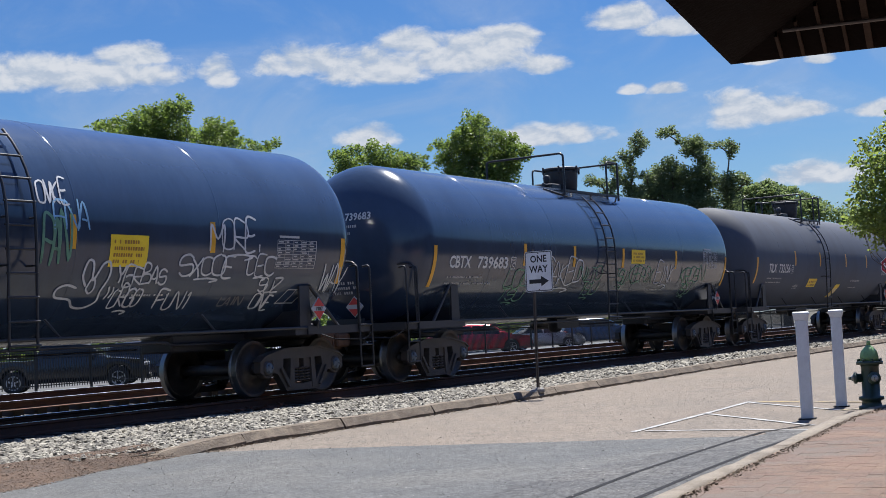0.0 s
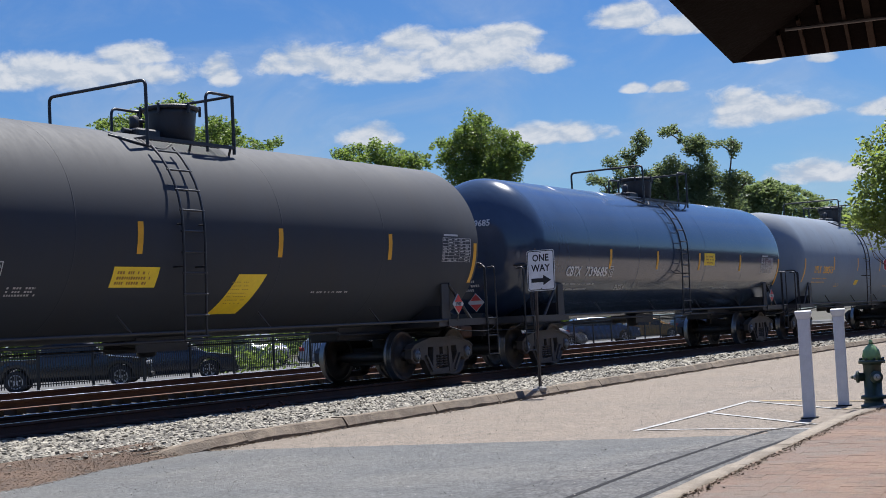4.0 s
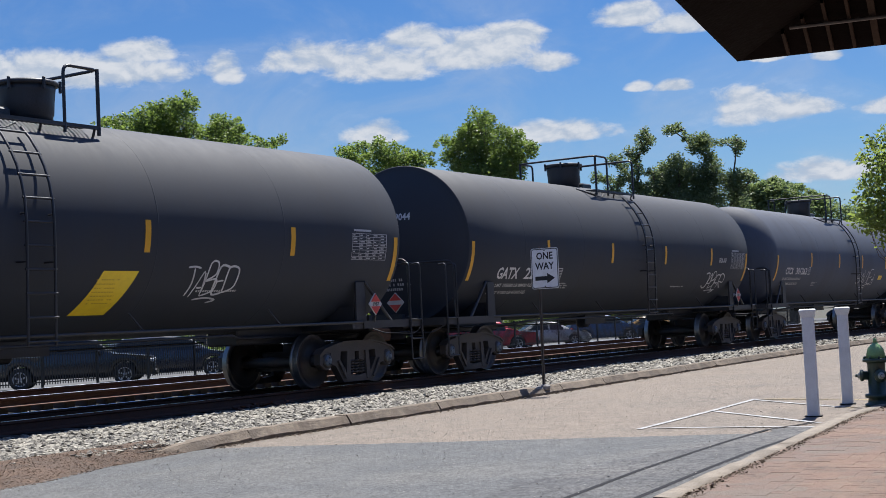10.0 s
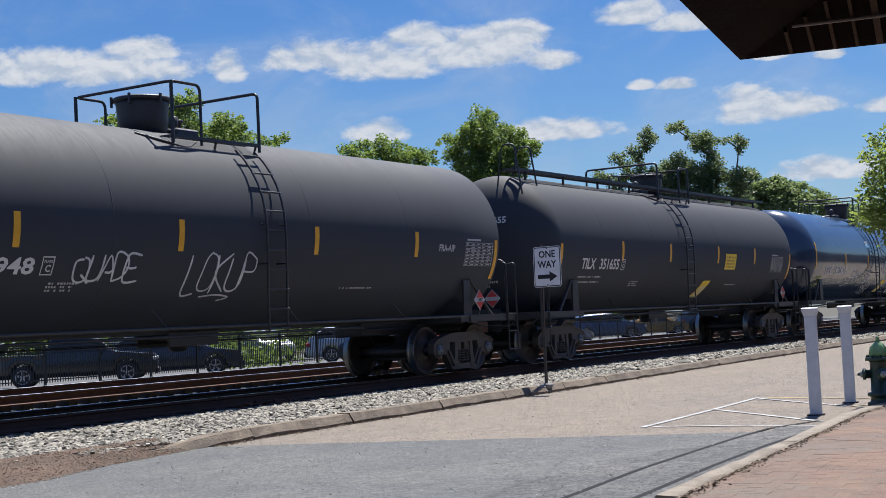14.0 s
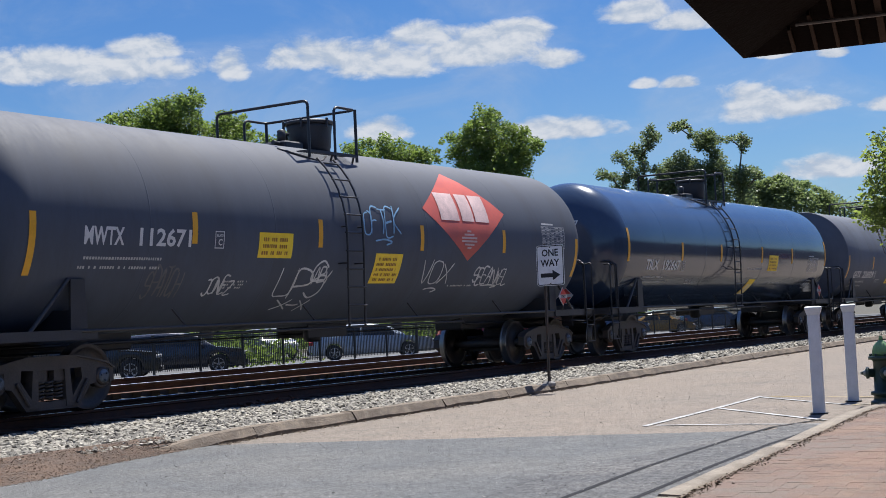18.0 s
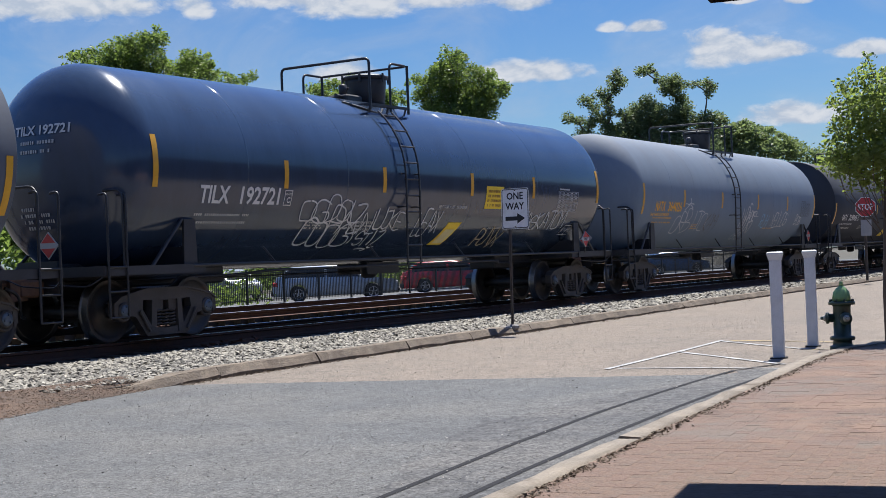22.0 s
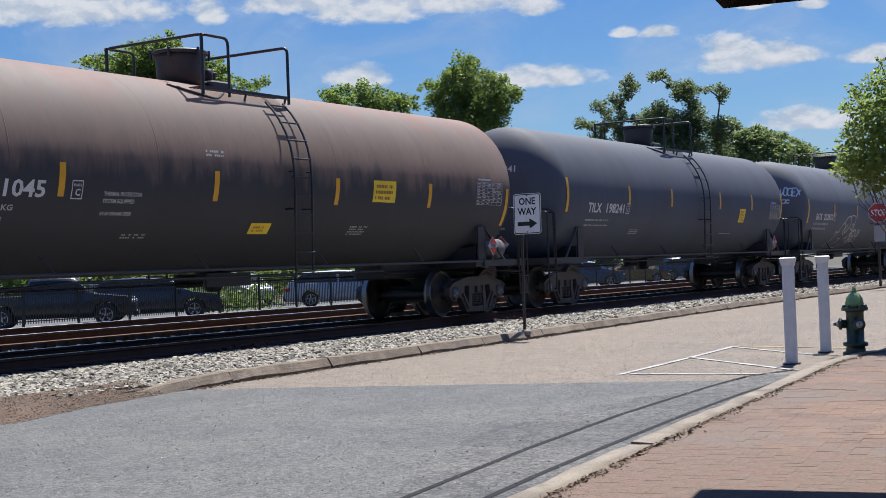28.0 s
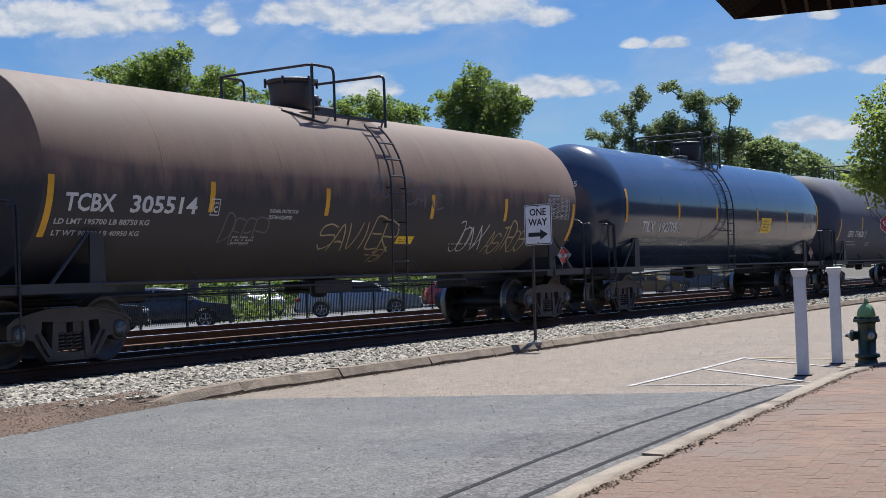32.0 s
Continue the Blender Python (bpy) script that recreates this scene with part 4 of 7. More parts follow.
    if spec.get("diamond"):
        a, b, h = spec["diamond"]
        dm = Shape()
        n_ = 8
        p = []
        for i in range(n_ + 1):
            t = -1 + 2 * i / n_
            wd_ = 1.55 * h * (1 - abs(t))
            p += [wrap(a - wd_, vz(b) + t * h, R, 0.007), wrap(a + wd_, vz(b) + t * h, R, 0.007)]
        dm.add(p, [(2 * i, 2 * i + 1, 2 * i + 3, 2 * i + 2) for i in range(n_)], True)
        dp = part("panel", dm, REDFADE, car, "large faded red diamond emblem")
        PINK = surface("pink_white", (0.62, 0.45, 0.42), 0.6)
        for k, (x0, x1) in enumerate(((-0.92, -0.28), (-0.18, 0.24), (0.3, 0.8))):
            part("emblem_bar", patch(Shape(), a + x0, vz(b) - 0.2, a + x1, vz(b) + 0.36, R, 0.012), PINK, dp)
        for k in range(6):
            half_ = 0.33 * (1 - abs(k - 2.5) / 3.2)
            part("emblem_line", patch(Shape(), a - half_, vz(b) - 0.72 + k * 0.062, a + half_, vz(b) - 0.685 + k * 0.062, R, 0.012), PINK, dp)
    return car


ROSTER = []


def consist(x, mark, paint, style, label, **more):
    """One car of the train: where its middle is at the start, its lettering and its looks."""
    ROSTER.append(dict(x=x, mark=mark, paint=paint, style=style, label=label, **more))


consist(13.15, "CBTX 739687", "gloss", "round", "glossy black tank car covered in white graffiti", tape=(-4.3, -1.5, 1.53, 4.25), panels=((2.2, 2.01, 0.72, 0.44, 0.0),), tags=(("OVKE", 0.97, 2.77, 0.52, 3.1, "w"), ("FNA", 1.2, 2.45, 0.62, 2.86, "b"), ("PAN", 1.03, 2.01, 0.43, 2.68, "g"), ("YERBAS", 2.4, 1.76, 1.0, 2.02, "w"), ("ORGO_", 2.46, 1.45, 0.55, 1.74, "w"), ("FUN1", 3.36, 1.42, 0.75, 1.7, "w"), ("MORE._", 4.2, 2.24, 1.3, 2.7, "w"), ("SXCOE_", 3.6, 1.88, 1.17, 2.18, "w"), ("CEC_", 5.09, 1.9, 0.65, 2.2, "w"), ("SUZ", 5.5, 1.64, 0.5, 1.86, "w"), ("ONE", 5.5, 1.4, 0.5, 1.62, "w"), ("WAY", 7.05, 1.61, 0.6, 2.07, "w"), ("LAIN", 4.74, 1.46, 0.5, 1.58, "f"),), placards=(6.85,), tape_z=2.23, table_at=(5.75, 2.02), gear=(-2.2, 0.5, -1.1, 0.36, False), ears=True, frame_at=(6.10, 1.48))
consist(31.0, "CBTX 739683", "gloss", "round", "glossy black tank car with green and white graffiti", panels=((1.24, 2.24, 0.79, 0.33, 0.0),), tags=(("LOGO", -4.63, 1.68, 1.3, 2.04, "g"), ("TSU_", -4.62, 1.43, 0.95, 1.68, "g"), ("CAKED_", -3.06, 1.72, 1.75, 2.26, "w"), ("NITO", -1.42, 1.83, 1.15, 2.12, "g"), ("TSU_", -1.1, 1.5, 0.8, 1.8, "g"), ("TSU_", 0.5, 1.74, 0.65, 2.12, "g"), ("KEEPGX", 1.25, 1.79, 1.4, 2.16, "g"), ("EINK_", 2.86, 1.78, 1.1, 2.3, "w"), ("KROSN", 4.43, 1.8, 1.55, 2.22, "g"), ("TSU_", 4.6, 1.49, 0.85, 1.78, "g"),), rim_tape=(1.72, 2.48), mark_at=(-6.96, 2.08, 0.22, 2.24), tape=(-4.02, -1.76, 0.78, 3.97), tape_z=2.14, table_at=(5.82, 2.17), gear=(-0.98, 1.9, 0.87, -0.35, False))
consist(48.6, "TILX 732156", "satin", "round", "dark charcoal tank car with white lettering", panels=((-2.3, 1.66, 0.89, 0.3, 0.0), (0.72, 1.32, 0.5, 0.56, 0.26)), mark_at=(-6.43, 2.1, 0.25, 1.98), tape=(-3.96, -1.38, 1.59, 4.21), tape_z=2.32, table_at=(6.38, 2.07), gear=(-1.29, 0.66, 0.15, -1.12, False), lines=(("VENT TANK WHEN UNLOADING", 2.52, 1.83, 0.06, 1.1),))
consist(66.4, "GATX 229151", "matte", "rim", "dark charcoal tank car with white lettering", panels=((-1.94, 1.72, 0.88, 0.31, 0.0), (0.40, 1.33, 0.66, 0.74, 0.27)), tape_z=2.17, mark_at=(-6.44, 1.83, 0.22, 2.29), tape=(-4.44, -1.52, 1.55, 4.59), table_at=(6.31, 2.16), gear=(-0.73, 1.18, 0.85, -0.78, False), limits=("LD LMT 195000 LB 88400 KG", "LT WT 91000 LB 41300 KG"))
consist(84.3, "CBTX 739685", "gloss", "round", "glossy black tank car with yellow reflective strips", panels=((1.47, 2.22, 0.77, 0.32, 0.0),), rim_tape=(1.7, 2.46), tape=(-4.3, -1.61, 1.14, 4.19), tape_z=2.09, table_at=(5.96, 2.04), gear=(-0.98, 1.9, 0.87, -0.35, False))
consist(101.9, "UTLX 208513", "bluegrey", "round", "pale blue-grey tank car with orange lettering", ink="orange", mark_label="orange stencilled lettering", panels=((-1.44, 1.69, 0.41, 0.18, 0.0),), seams=(-5.6, -4.0, -2.3, 1.2, 2.8, 4.6), end_placard=True, plate=False, mark_at=(-6.47, 2.07, 0.22, 2.04), tape=(-4.33, -1.47, 1.47, 4.54), tape_z=2.17, table_at=(6.08, 2.07), tank_brake=True, gear=(-1.46, 1.51, 0.86, -0.80, False))
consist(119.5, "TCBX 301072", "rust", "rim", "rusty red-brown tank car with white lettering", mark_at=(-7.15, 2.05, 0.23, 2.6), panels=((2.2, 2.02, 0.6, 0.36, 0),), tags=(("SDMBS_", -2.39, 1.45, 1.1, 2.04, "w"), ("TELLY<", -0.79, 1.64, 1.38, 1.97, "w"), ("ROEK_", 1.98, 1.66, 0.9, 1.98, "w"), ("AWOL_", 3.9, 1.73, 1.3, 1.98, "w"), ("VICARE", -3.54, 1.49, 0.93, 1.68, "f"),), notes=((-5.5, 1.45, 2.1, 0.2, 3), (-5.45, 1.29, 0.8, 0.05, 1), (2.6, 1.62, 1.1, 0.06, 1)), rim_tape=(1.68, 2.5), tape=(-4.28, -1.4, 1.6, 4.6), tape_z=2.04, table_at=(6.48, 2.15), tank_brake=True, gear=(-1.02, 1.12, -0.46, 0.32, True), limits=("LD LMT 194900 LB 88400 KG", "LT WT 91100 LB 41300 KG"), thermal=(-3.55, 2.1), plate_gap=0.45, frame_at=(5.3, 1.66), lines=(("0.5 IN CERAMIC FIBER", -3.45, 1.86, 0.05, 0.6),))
consist(137.5, "GATX 229100", "matte", "rim", "dark charcoal tank car with white lettering", panels=((0.40, 1.33, 0.66, 0.74, 0.27),), tags=(("TABED_", 2.3, 1.56, 1.1, 1.98, "w"),), mark_at=(-6.35, 1.78, 0.25, 2.12), tape=(-4.74, -2.02, 1.4, 4.61), tape_z=2.16, table_at=(6.19, 2.12), limits=("LD LMT 195000 LB 88400 KG", "LT WT 91000 LB 41300 KG"))
consist(155.1, "GATX 229044", "matte", "rim", "dark charcoal tank car with white lettering", tags=(("JABER_", 4.62, 1.56, 1.4, 1.96, "w"),), mark_at=(-6.41, 1.82, 0.23, 2.45), tape=(-4.4, -1.26, 1.8, 4.85), tape_z=2.17, table_at=(6.32, 2.09), gear=(-0.79, 1.28, -0.48, 0.39, True), limits=("LD LMT 195000 LB 88400 KG", "LT WT 91000 LB 41300 KG"), lines=(("FRA-AIP", 5.41, 2.25, 0.12, 0.55),))
consist(172.8, "CTCX 301262", "satin", "round", "charcoal tank car with faint grey graffiti", panels=((4.02, 1.81, 0.49, 0.16, 0.0),), tags=(("SAVIE*", 1.33, 1.65, 2.2, 2.1, "w"), ("-S", 2.1, 1.45, 0.6, 1.62, "w"),), seams=(-5.0, -3.4, -1.4, 3.8), mark_at=(-6.63, 1.97, 0.2, 2.06), tape=(-4.21, -1.17, 1.61, 4.69), tape_z=2.2, table_at=(5.72, 2.19), tank_brake=True, gear=(-0.54, 1.26, -0.35, 0.40, True), limits=("LD LMT 207200 LB 93550 KG", "LT WT 78800 LB 35750 KG"))
consist(190.5, "GATX 228948", "matte", "rim", "dark charcoal tank car with white lettering", tags=(("QUADE", -3.3, 1.72, 1.15, 2.1, "w"), ("LOKUP_", -1.14, 1.58, 1.45, 2.1, "w"),), mark_at=(-6.34, 1.84, 0.21, 2.35), tape=(-4.34, -1.39, 1.75, 4.67), tape_z=2.16, table_at=(6.35, 2.02), gear=(-0.9, 1.07, -0.48, 0.37, True), limits=("LD LMT 195000 LB 88400 KG", "LT WT 91000 LB 41300 KG"), lines=(("FRA-AIP", 5.41, 2.28, 0.12, 0.55),))
consist(208.25, "TILX 351655", "matte", "round", "charcoal tank car with a full-length top walkway", top="topwalk", panels=((2.15, 2.03, 0.8, 0.43, 0.0), (0.72, 1.32, 0.5, 0.56, 0.26)), mark_at=(-6.46, 2.0, 0.23, 1.91), tape=(-4.4, -1.61, 1.61, 4.42), tape_z=2.19, table_at=(5.85, 1.98))
consist(225.87, "TILX 191280", "gloss", "round", "glossy black tank car covered in white graffiti", mark_at=(-6.44, 1.95, 0.23, 2.13), panels=((2.28, 1.97, 0.74, 0.44, 0.0), (0.72, 1.32, 0.5, 0.56, 0.26)), rim_tape=(2.12, 2.95), tape_z=2.17, tags=(("UNT", -4.05, 1.53, 0.72, 1.82, "w"), ("SAN-", -3.2, 1.72, 1.45, 2.07, "w"), ("SOAP_", -1.54, 1.72, 0.62, 2.07, "w"), ("TOBER", -1.5, 1.3, 1.1, 1.62, "w"), ("*YERBA.", 0.3, 2.02, 1.6, 2.36, "w"), ("AUTO", 1.23, 1.76, 1.0, 1.97, "w"), ("*MAD", 3.8, 1.75, 0.95, 2.13, "w"), ("TM", 4.0, 1.36, 0.5, 1.72, "w"), ("ESC-WH", 4.5, 1.68, 0.85, 1.9, "w"), ("NAZ", 4.5, 1.95, 0.42, 2.13, "b"), ("PSE", 5.4, 1.68, 0.5, 2.0, "w"), ("OK", -1.55, 3.0, 0.3, 3.1, "w"), ("URARTI", -1.63, 2.88, 0.5, 2.99, "b"), ("LOST", -7.3, 1.5, 0.7, 1.9, "l"),), tape=(-4.24, -1.49, 1.72, 4.34), table_at=(6.12, 1.98), gear=(-1, 0.33, 0.36, -0.93, False), lines=(("VENT TANK WHEN UNLOADING", 0.71, 1.96, 0.06, 1.09), ("REMOVE ALL RESIDUAL", -2.2, 1.66, 0.045, 0.62), ("COMMODITY BEFORE", -2.2, 1.60, 0.045, 0.55), ("CLOSING TANK CAR", -2.2, 1.54, 0.045, 0.53)), skull=True, frame_at=(5.95, 1.48))
consist(243.65, "MWTX 112671", "satin", "round", "charcoal tank car with a red diamond emblem and graffiti", mark_at=(-6.62, 2.21, 0.23, 2.04), rim_tape=(1.8, 2.6), plate_gap=0.5, diamond=(3.03, 3.02, 0.95), panels=((-3.09, 2.07, 0.82, 0.39, 0.0), (0.02, 1.68, 0.82, 0.55, 0.0)), tags=(("SPATCH", -5.3, 1.5, 0.7, 1.9, "f"), ("JONEZ", -4.07, 1.53, 0.6, 1.75, "w"), ("UPS", -2.4, 1.45, 1.15, 1.98, "w"), ("X-X", -2.2, 1.27, 0.9, 1.45, "w"), ("ABY", -1.55, 1.68, 0.41, 1.92, "w"), ("OFTEK_", -0.37, 2.45, 1.1, 2.95, "b"), ("VOX_", 1.57, 1.62, 0.95, 2.05, "w"), ("SEEANWEL_", 3.41, 1.66, 1.35, 1.94, "w"),), tape=(-4.51, -1.56, 1.42, 4.36), tape_z=2.25, table_at=(5.93, 2.38), gear=(-1.04, 0.3, 0.28, -0.99, False), lines=(("AAR ST-454", 6.02, 2.12, 0.11, 0.83),))
consist(261.3, "TILX 192667", "gloss", "round", "glossy black tank car with yellow reflective strips", rim_tape=(2.15, 2.93), tape_z=2.2, mark_at=(-6.42, 1.97, 0.24, 2.06), panels=((2.16, 1.97, 0.78, 0.46, 0.0), (0.72, 1.32, 0.5, 0.56, 0.26)), tape=(-4.29, -1.62, 1.56, 4.2), table_at=(5.76, 1.95), gear=(-1.07, 0.24, 0.33, -0.96, False), frame_at=(6.00, 1.48), lines=(("VENT TANK WHEN UNLOADING", 0.51, 1.99, 0.06, 1.09),))
consist(279.0, "GATX 226929", "grey", "rim", "dark grey tank car with white lettering", panels=((-2.27, 1.58, 0.95, 0.3, 0.0), (0.40, 1.33, 0.66, 0.74, 0.27)), tags=(("EHOTZA", 2.75, 1.52, 1.95, 1.92, "w"),), seams=(-6.3, -5.0, -3.6, -2.2, 1.2, 2.6, 4.0, 5.4), mark_at=(-6.67, 1.78, 0.24, 2.45), tape=(-4.49, -1.59, 1.59, 4.55), tape_z=2.07, table_at=(6.26, 2.08), limits=("LD LMT 195000 LB 88400 KG", "LT WT 91000 LB 41300 KG"))
consist(296.6, "TILX 192721", "gloss", "round", "glossy black tank car with dense white scribbles", rim_tape=(2.2, 2.95), tape_z=2.25, mark_at=(-6.49, 2.0, 0.26, 1.93), panels=((2.16, 2.01, 0.73, 0.46, 0.0), (0.72, 1.32, 0.5, 0.56, 0.26)), tags=(("OGDOL", -3.9, 1.7, 1.8, 2.1, "w"), ("COOGY", -3.7, 1.32, 1.8, 1.72, "w"), ("PAZN", -3.0, 1.5, 1.3, 1.95, "w"), ("UJKE", -1.6, 1.6, 0.9, 1.95, "w"), ("STIZ_", -1.93, 1.3, 0.8, 1.58, "w"), ("LEAX", -0.2, 1.5, 0.85, 1.97, "w"), ("PUNX", 2.4, 1.26, 1.0, 1.6, "t"), ("MASKATOM", 3.84, 1.6, 2.2, 1.97, "w"),), tape=(-4.43, -1.56, 1.58, 4.23), table_at=(5.43, 1.99), gear=(-1.1, 0.2, 0.26, -1.02, False), lines=(("VENT TANK WHEN UNLOADING", 0.4, 2.0, 0.06, 1.05), ("REMOVE ALL RESIDUAL", -2.24, 1.71, 0.045, 0.6), ("COMMODITY BEFORE", -2.24, 1.65, 0.045, 0.55), ("CLOSING TANK CAR", -2.24, 1.59, 0.045, 0.53)), frame_at=(6.05, 1.48))
consist(314.35, "NATX 364026", "bluegrey", "round", "pale blue-grey tank car with orange lettering and graffiti", ink="orange", mark_label="orange stencilled lettering", mark_at=(-6.65, 2.07, 0.24, 1.81), seams=(-5.6, -3.9, -1.9, 1.6, 3.0, 5.0), plate=False, rim_tape=(1.98, 2.75), tags=(("*", -4.6, 2.1, 0.7, 2.42, "w"), ("ORBITO", -5.05, 1.5, 2.3, 2.05, "w"), ("UIPERS", 0.23, 1.5, 1.1, 2.17, "w"), ("O-O", 0.26, 1.32, 0.6, 1.5, "w"), ("AWOL", 0.75, 1.97, 0.95, 2.13, "w"), ("RUH.", 2.1, 1.65, 0.85, 2.07, "b"), ("YELLOG", 3.1, 1.66, 1.6, 2.12, "w"), ("BOB", 5.6, 1.72, 0.62, 2.0, "w"), ("KAM", -2.76, 1.55, 0.9, 2.05, "f"),), tape=(-4.68, -1.71, 1.49, 4.45), tape_z=2.19, table_at=(5.95, 2.01), gear=(-0.76, 0.86, 0.61, -0.92, False), lines=(("THE TANK CAR PEOPLE", -6.9, 1.94, 0.075, 1.25),))
consist(332.1, "GATX 229045", "matte", "rim", "dark charcoal tank car with white lettering", panels=((1.45, 1.54, 0.91, 0.31, 0.0), (0.40, 1.33, 0.66, 0.74, 0.27)), tags=(("AZ", 2.75, 1.9, 0.4, 2.1, "w"),), tape=(-4.45, -1.5, 1.29, 4.43), tape_z=2.18, table_at=(6.23, 2.17), limits=("LD LMT 195000 LB 88400 KG", "LT WT 91000 LB 41300 KG"))
consist(349.6, "SIOX 4009", "gloss", "round", "glossy black tank car with a full-length top walkway", top="topwalk", rim_tape=(2.2, 2.95), mark_at=(-6.52, 2.02, 0.27, 2.05), panels=((2.14, 2.03, 0.84, 0.46, 0.0), (0.72, 1.32, 0.5, 0.56, 0.26)), tape=(-4.35, -1.58, 1.65, 4.41), tape_z=2.24, table_at=(5.87, 2.0))
consist(367.2, "TCBX 301045", "duskbrown", "rim", "weathered brown tank car, painted black in its shaded lower half", R=1.52, panels=((2.66, 2.16, 0.71, 0.38, 0.0), (-0.46, 1.61, 0.5, 0.2, 0.0)), notes=((-1.7, 2.75, 0.5, 0.12, 2), (-3.2, 1.55, 0.6, 0.1, 2), (2.2, 1.6, 0.6, 0.2, 4)), mark_at=(-6.9, 2.08, 0.21, 2.11), tape=(-4.52, -1.47, 1.6, 4.53), tape_z=2.09, table_at=(6.26, 2.18), tank_brake=True, gear=(-1.12, 1.01, -0.5, 0.28, True), thermal=(-3.75, 2.12), plate_gap=0.45, limits=("LD LMT 194900 LB 88400 KG", "LT WT 91100 LB 41300 KG"), lines=(("0.5 IN CERAMIC FIBER", -3.75, 1.86, 0.05, 0.6),))
consist(384.9, "TILX 198241", "satin", "round", "dark charcoal tank car with white lettering", R=1.54, rim_tape=(2.1, 2.85), mark_at=(-6.39, 2.11, 0.21, 1.99), panels=((3.73, 1.95, 0.47, 0.4, 0.0),), tape=(-4.13, -1.45, 2.08, 4.73), tape_z=2.31, table_at=(6.41, 2.07), tank_brake=True, gear=(-0.5, 1.43, 0.1, 0.58, True))
consist(402.7, "GATX 222810", "grey", "round", "grey tank car with a large white spray outline", rim_tape=(1.98, 2.75), mark_at=(-6.61, 2.1, 0.2, 2.03), panels=((3.22, 1.72, 0.54, 0.19, 0.0),), tags=(("CELLUS", -1.7, 1.56, 1.2, 1.76, "w"), ("WENDO", -1.49, 1.33, 1.05, 1.53, "w"),), face=True, head_tag=(("SKO", -0.2, 2.8, 0.45, 0.36), ("VOGEX", -0.8, 2.84, 0.6, 0.3), ("JC", -0.85, 2.64, 0.25, 0.13)), tape=(-4.46, -1.51, 1.52, 4.26), tape_z=2.19, table_at=(6.22, 2.09), tank_brake=True, gear=(-0.65, 1.39, 0, 0.55, True), limits=("LD LMT 195400 LB 88600 KG", "LT WT 90600 LB 41100 KG"), lines=(("FRA AIP", 5.2, 1.98, 0.11, 0.55),))
consist(420.4, "TCBX 305514", "brown", "rim", "faded brown tank car, painted dark in its shaded lower half, with white and tan graffiti", R=1.5, mark_at=(-7.21, 2.05, 0.23, 2.54), panels=((0.81, 1.62, 0.54, 0.17, 0.0),), tags=(("DEEP", -4.0, 1.62, 1.0, 2.02, "f"), ("SAVIER", -1.5, 1.5, 2.2, 2.0, "t"), ("-1S1", 0.1, 1.3, 0.6, 1.55, "t"), ("DRO", -0.29, 2.42, 0.5, 2.8, "f"), ("SANE", 0.74, 2.25, 1.4, 2.75, "f"), ("JONX", 2.73, 1.49, 1.13, 1.98, "w"), ("ASTROS", 4.06, 1.45, 1.5, 1.95, "t"),), rim_tape=(1.7, 2.5), tape=(-4.36, -1.52, 1.72, 4.47), tape_z=2.08, table_at=(6.27, 2.16), gear=(-1.2, 0.96, -0.49, 0.19, True), thermal=(-3.0, 2.1), plate_gap=0.3, limits=("LD LMT 195700 LB 88750 KG", "LT WT 90300 LB 40950 KG"))
consist(438.05, "TILX 192705", "gloss", "round", "glossy black tank car with yellow reflective strips", rim_tape=(2.15, 2.93), panels=((2.04, 1.98, 0.85, 0.44, 0.0),), mark_at=(-6.5, 1.94, 0.25, 2.17), tape=(-4.28, -1.61, 1.66, 4.34), tape_z=2.25, gear=(-1.07, 0.24, 0.3, -1.08, False), frame_at=(6.00, 1.48))
consist(455.75, "CBTX 714520", "satin", "round", "dark charcoal tank car with white lettering", gear=(-1.29, 0.66, 0.15, -1.12, False))


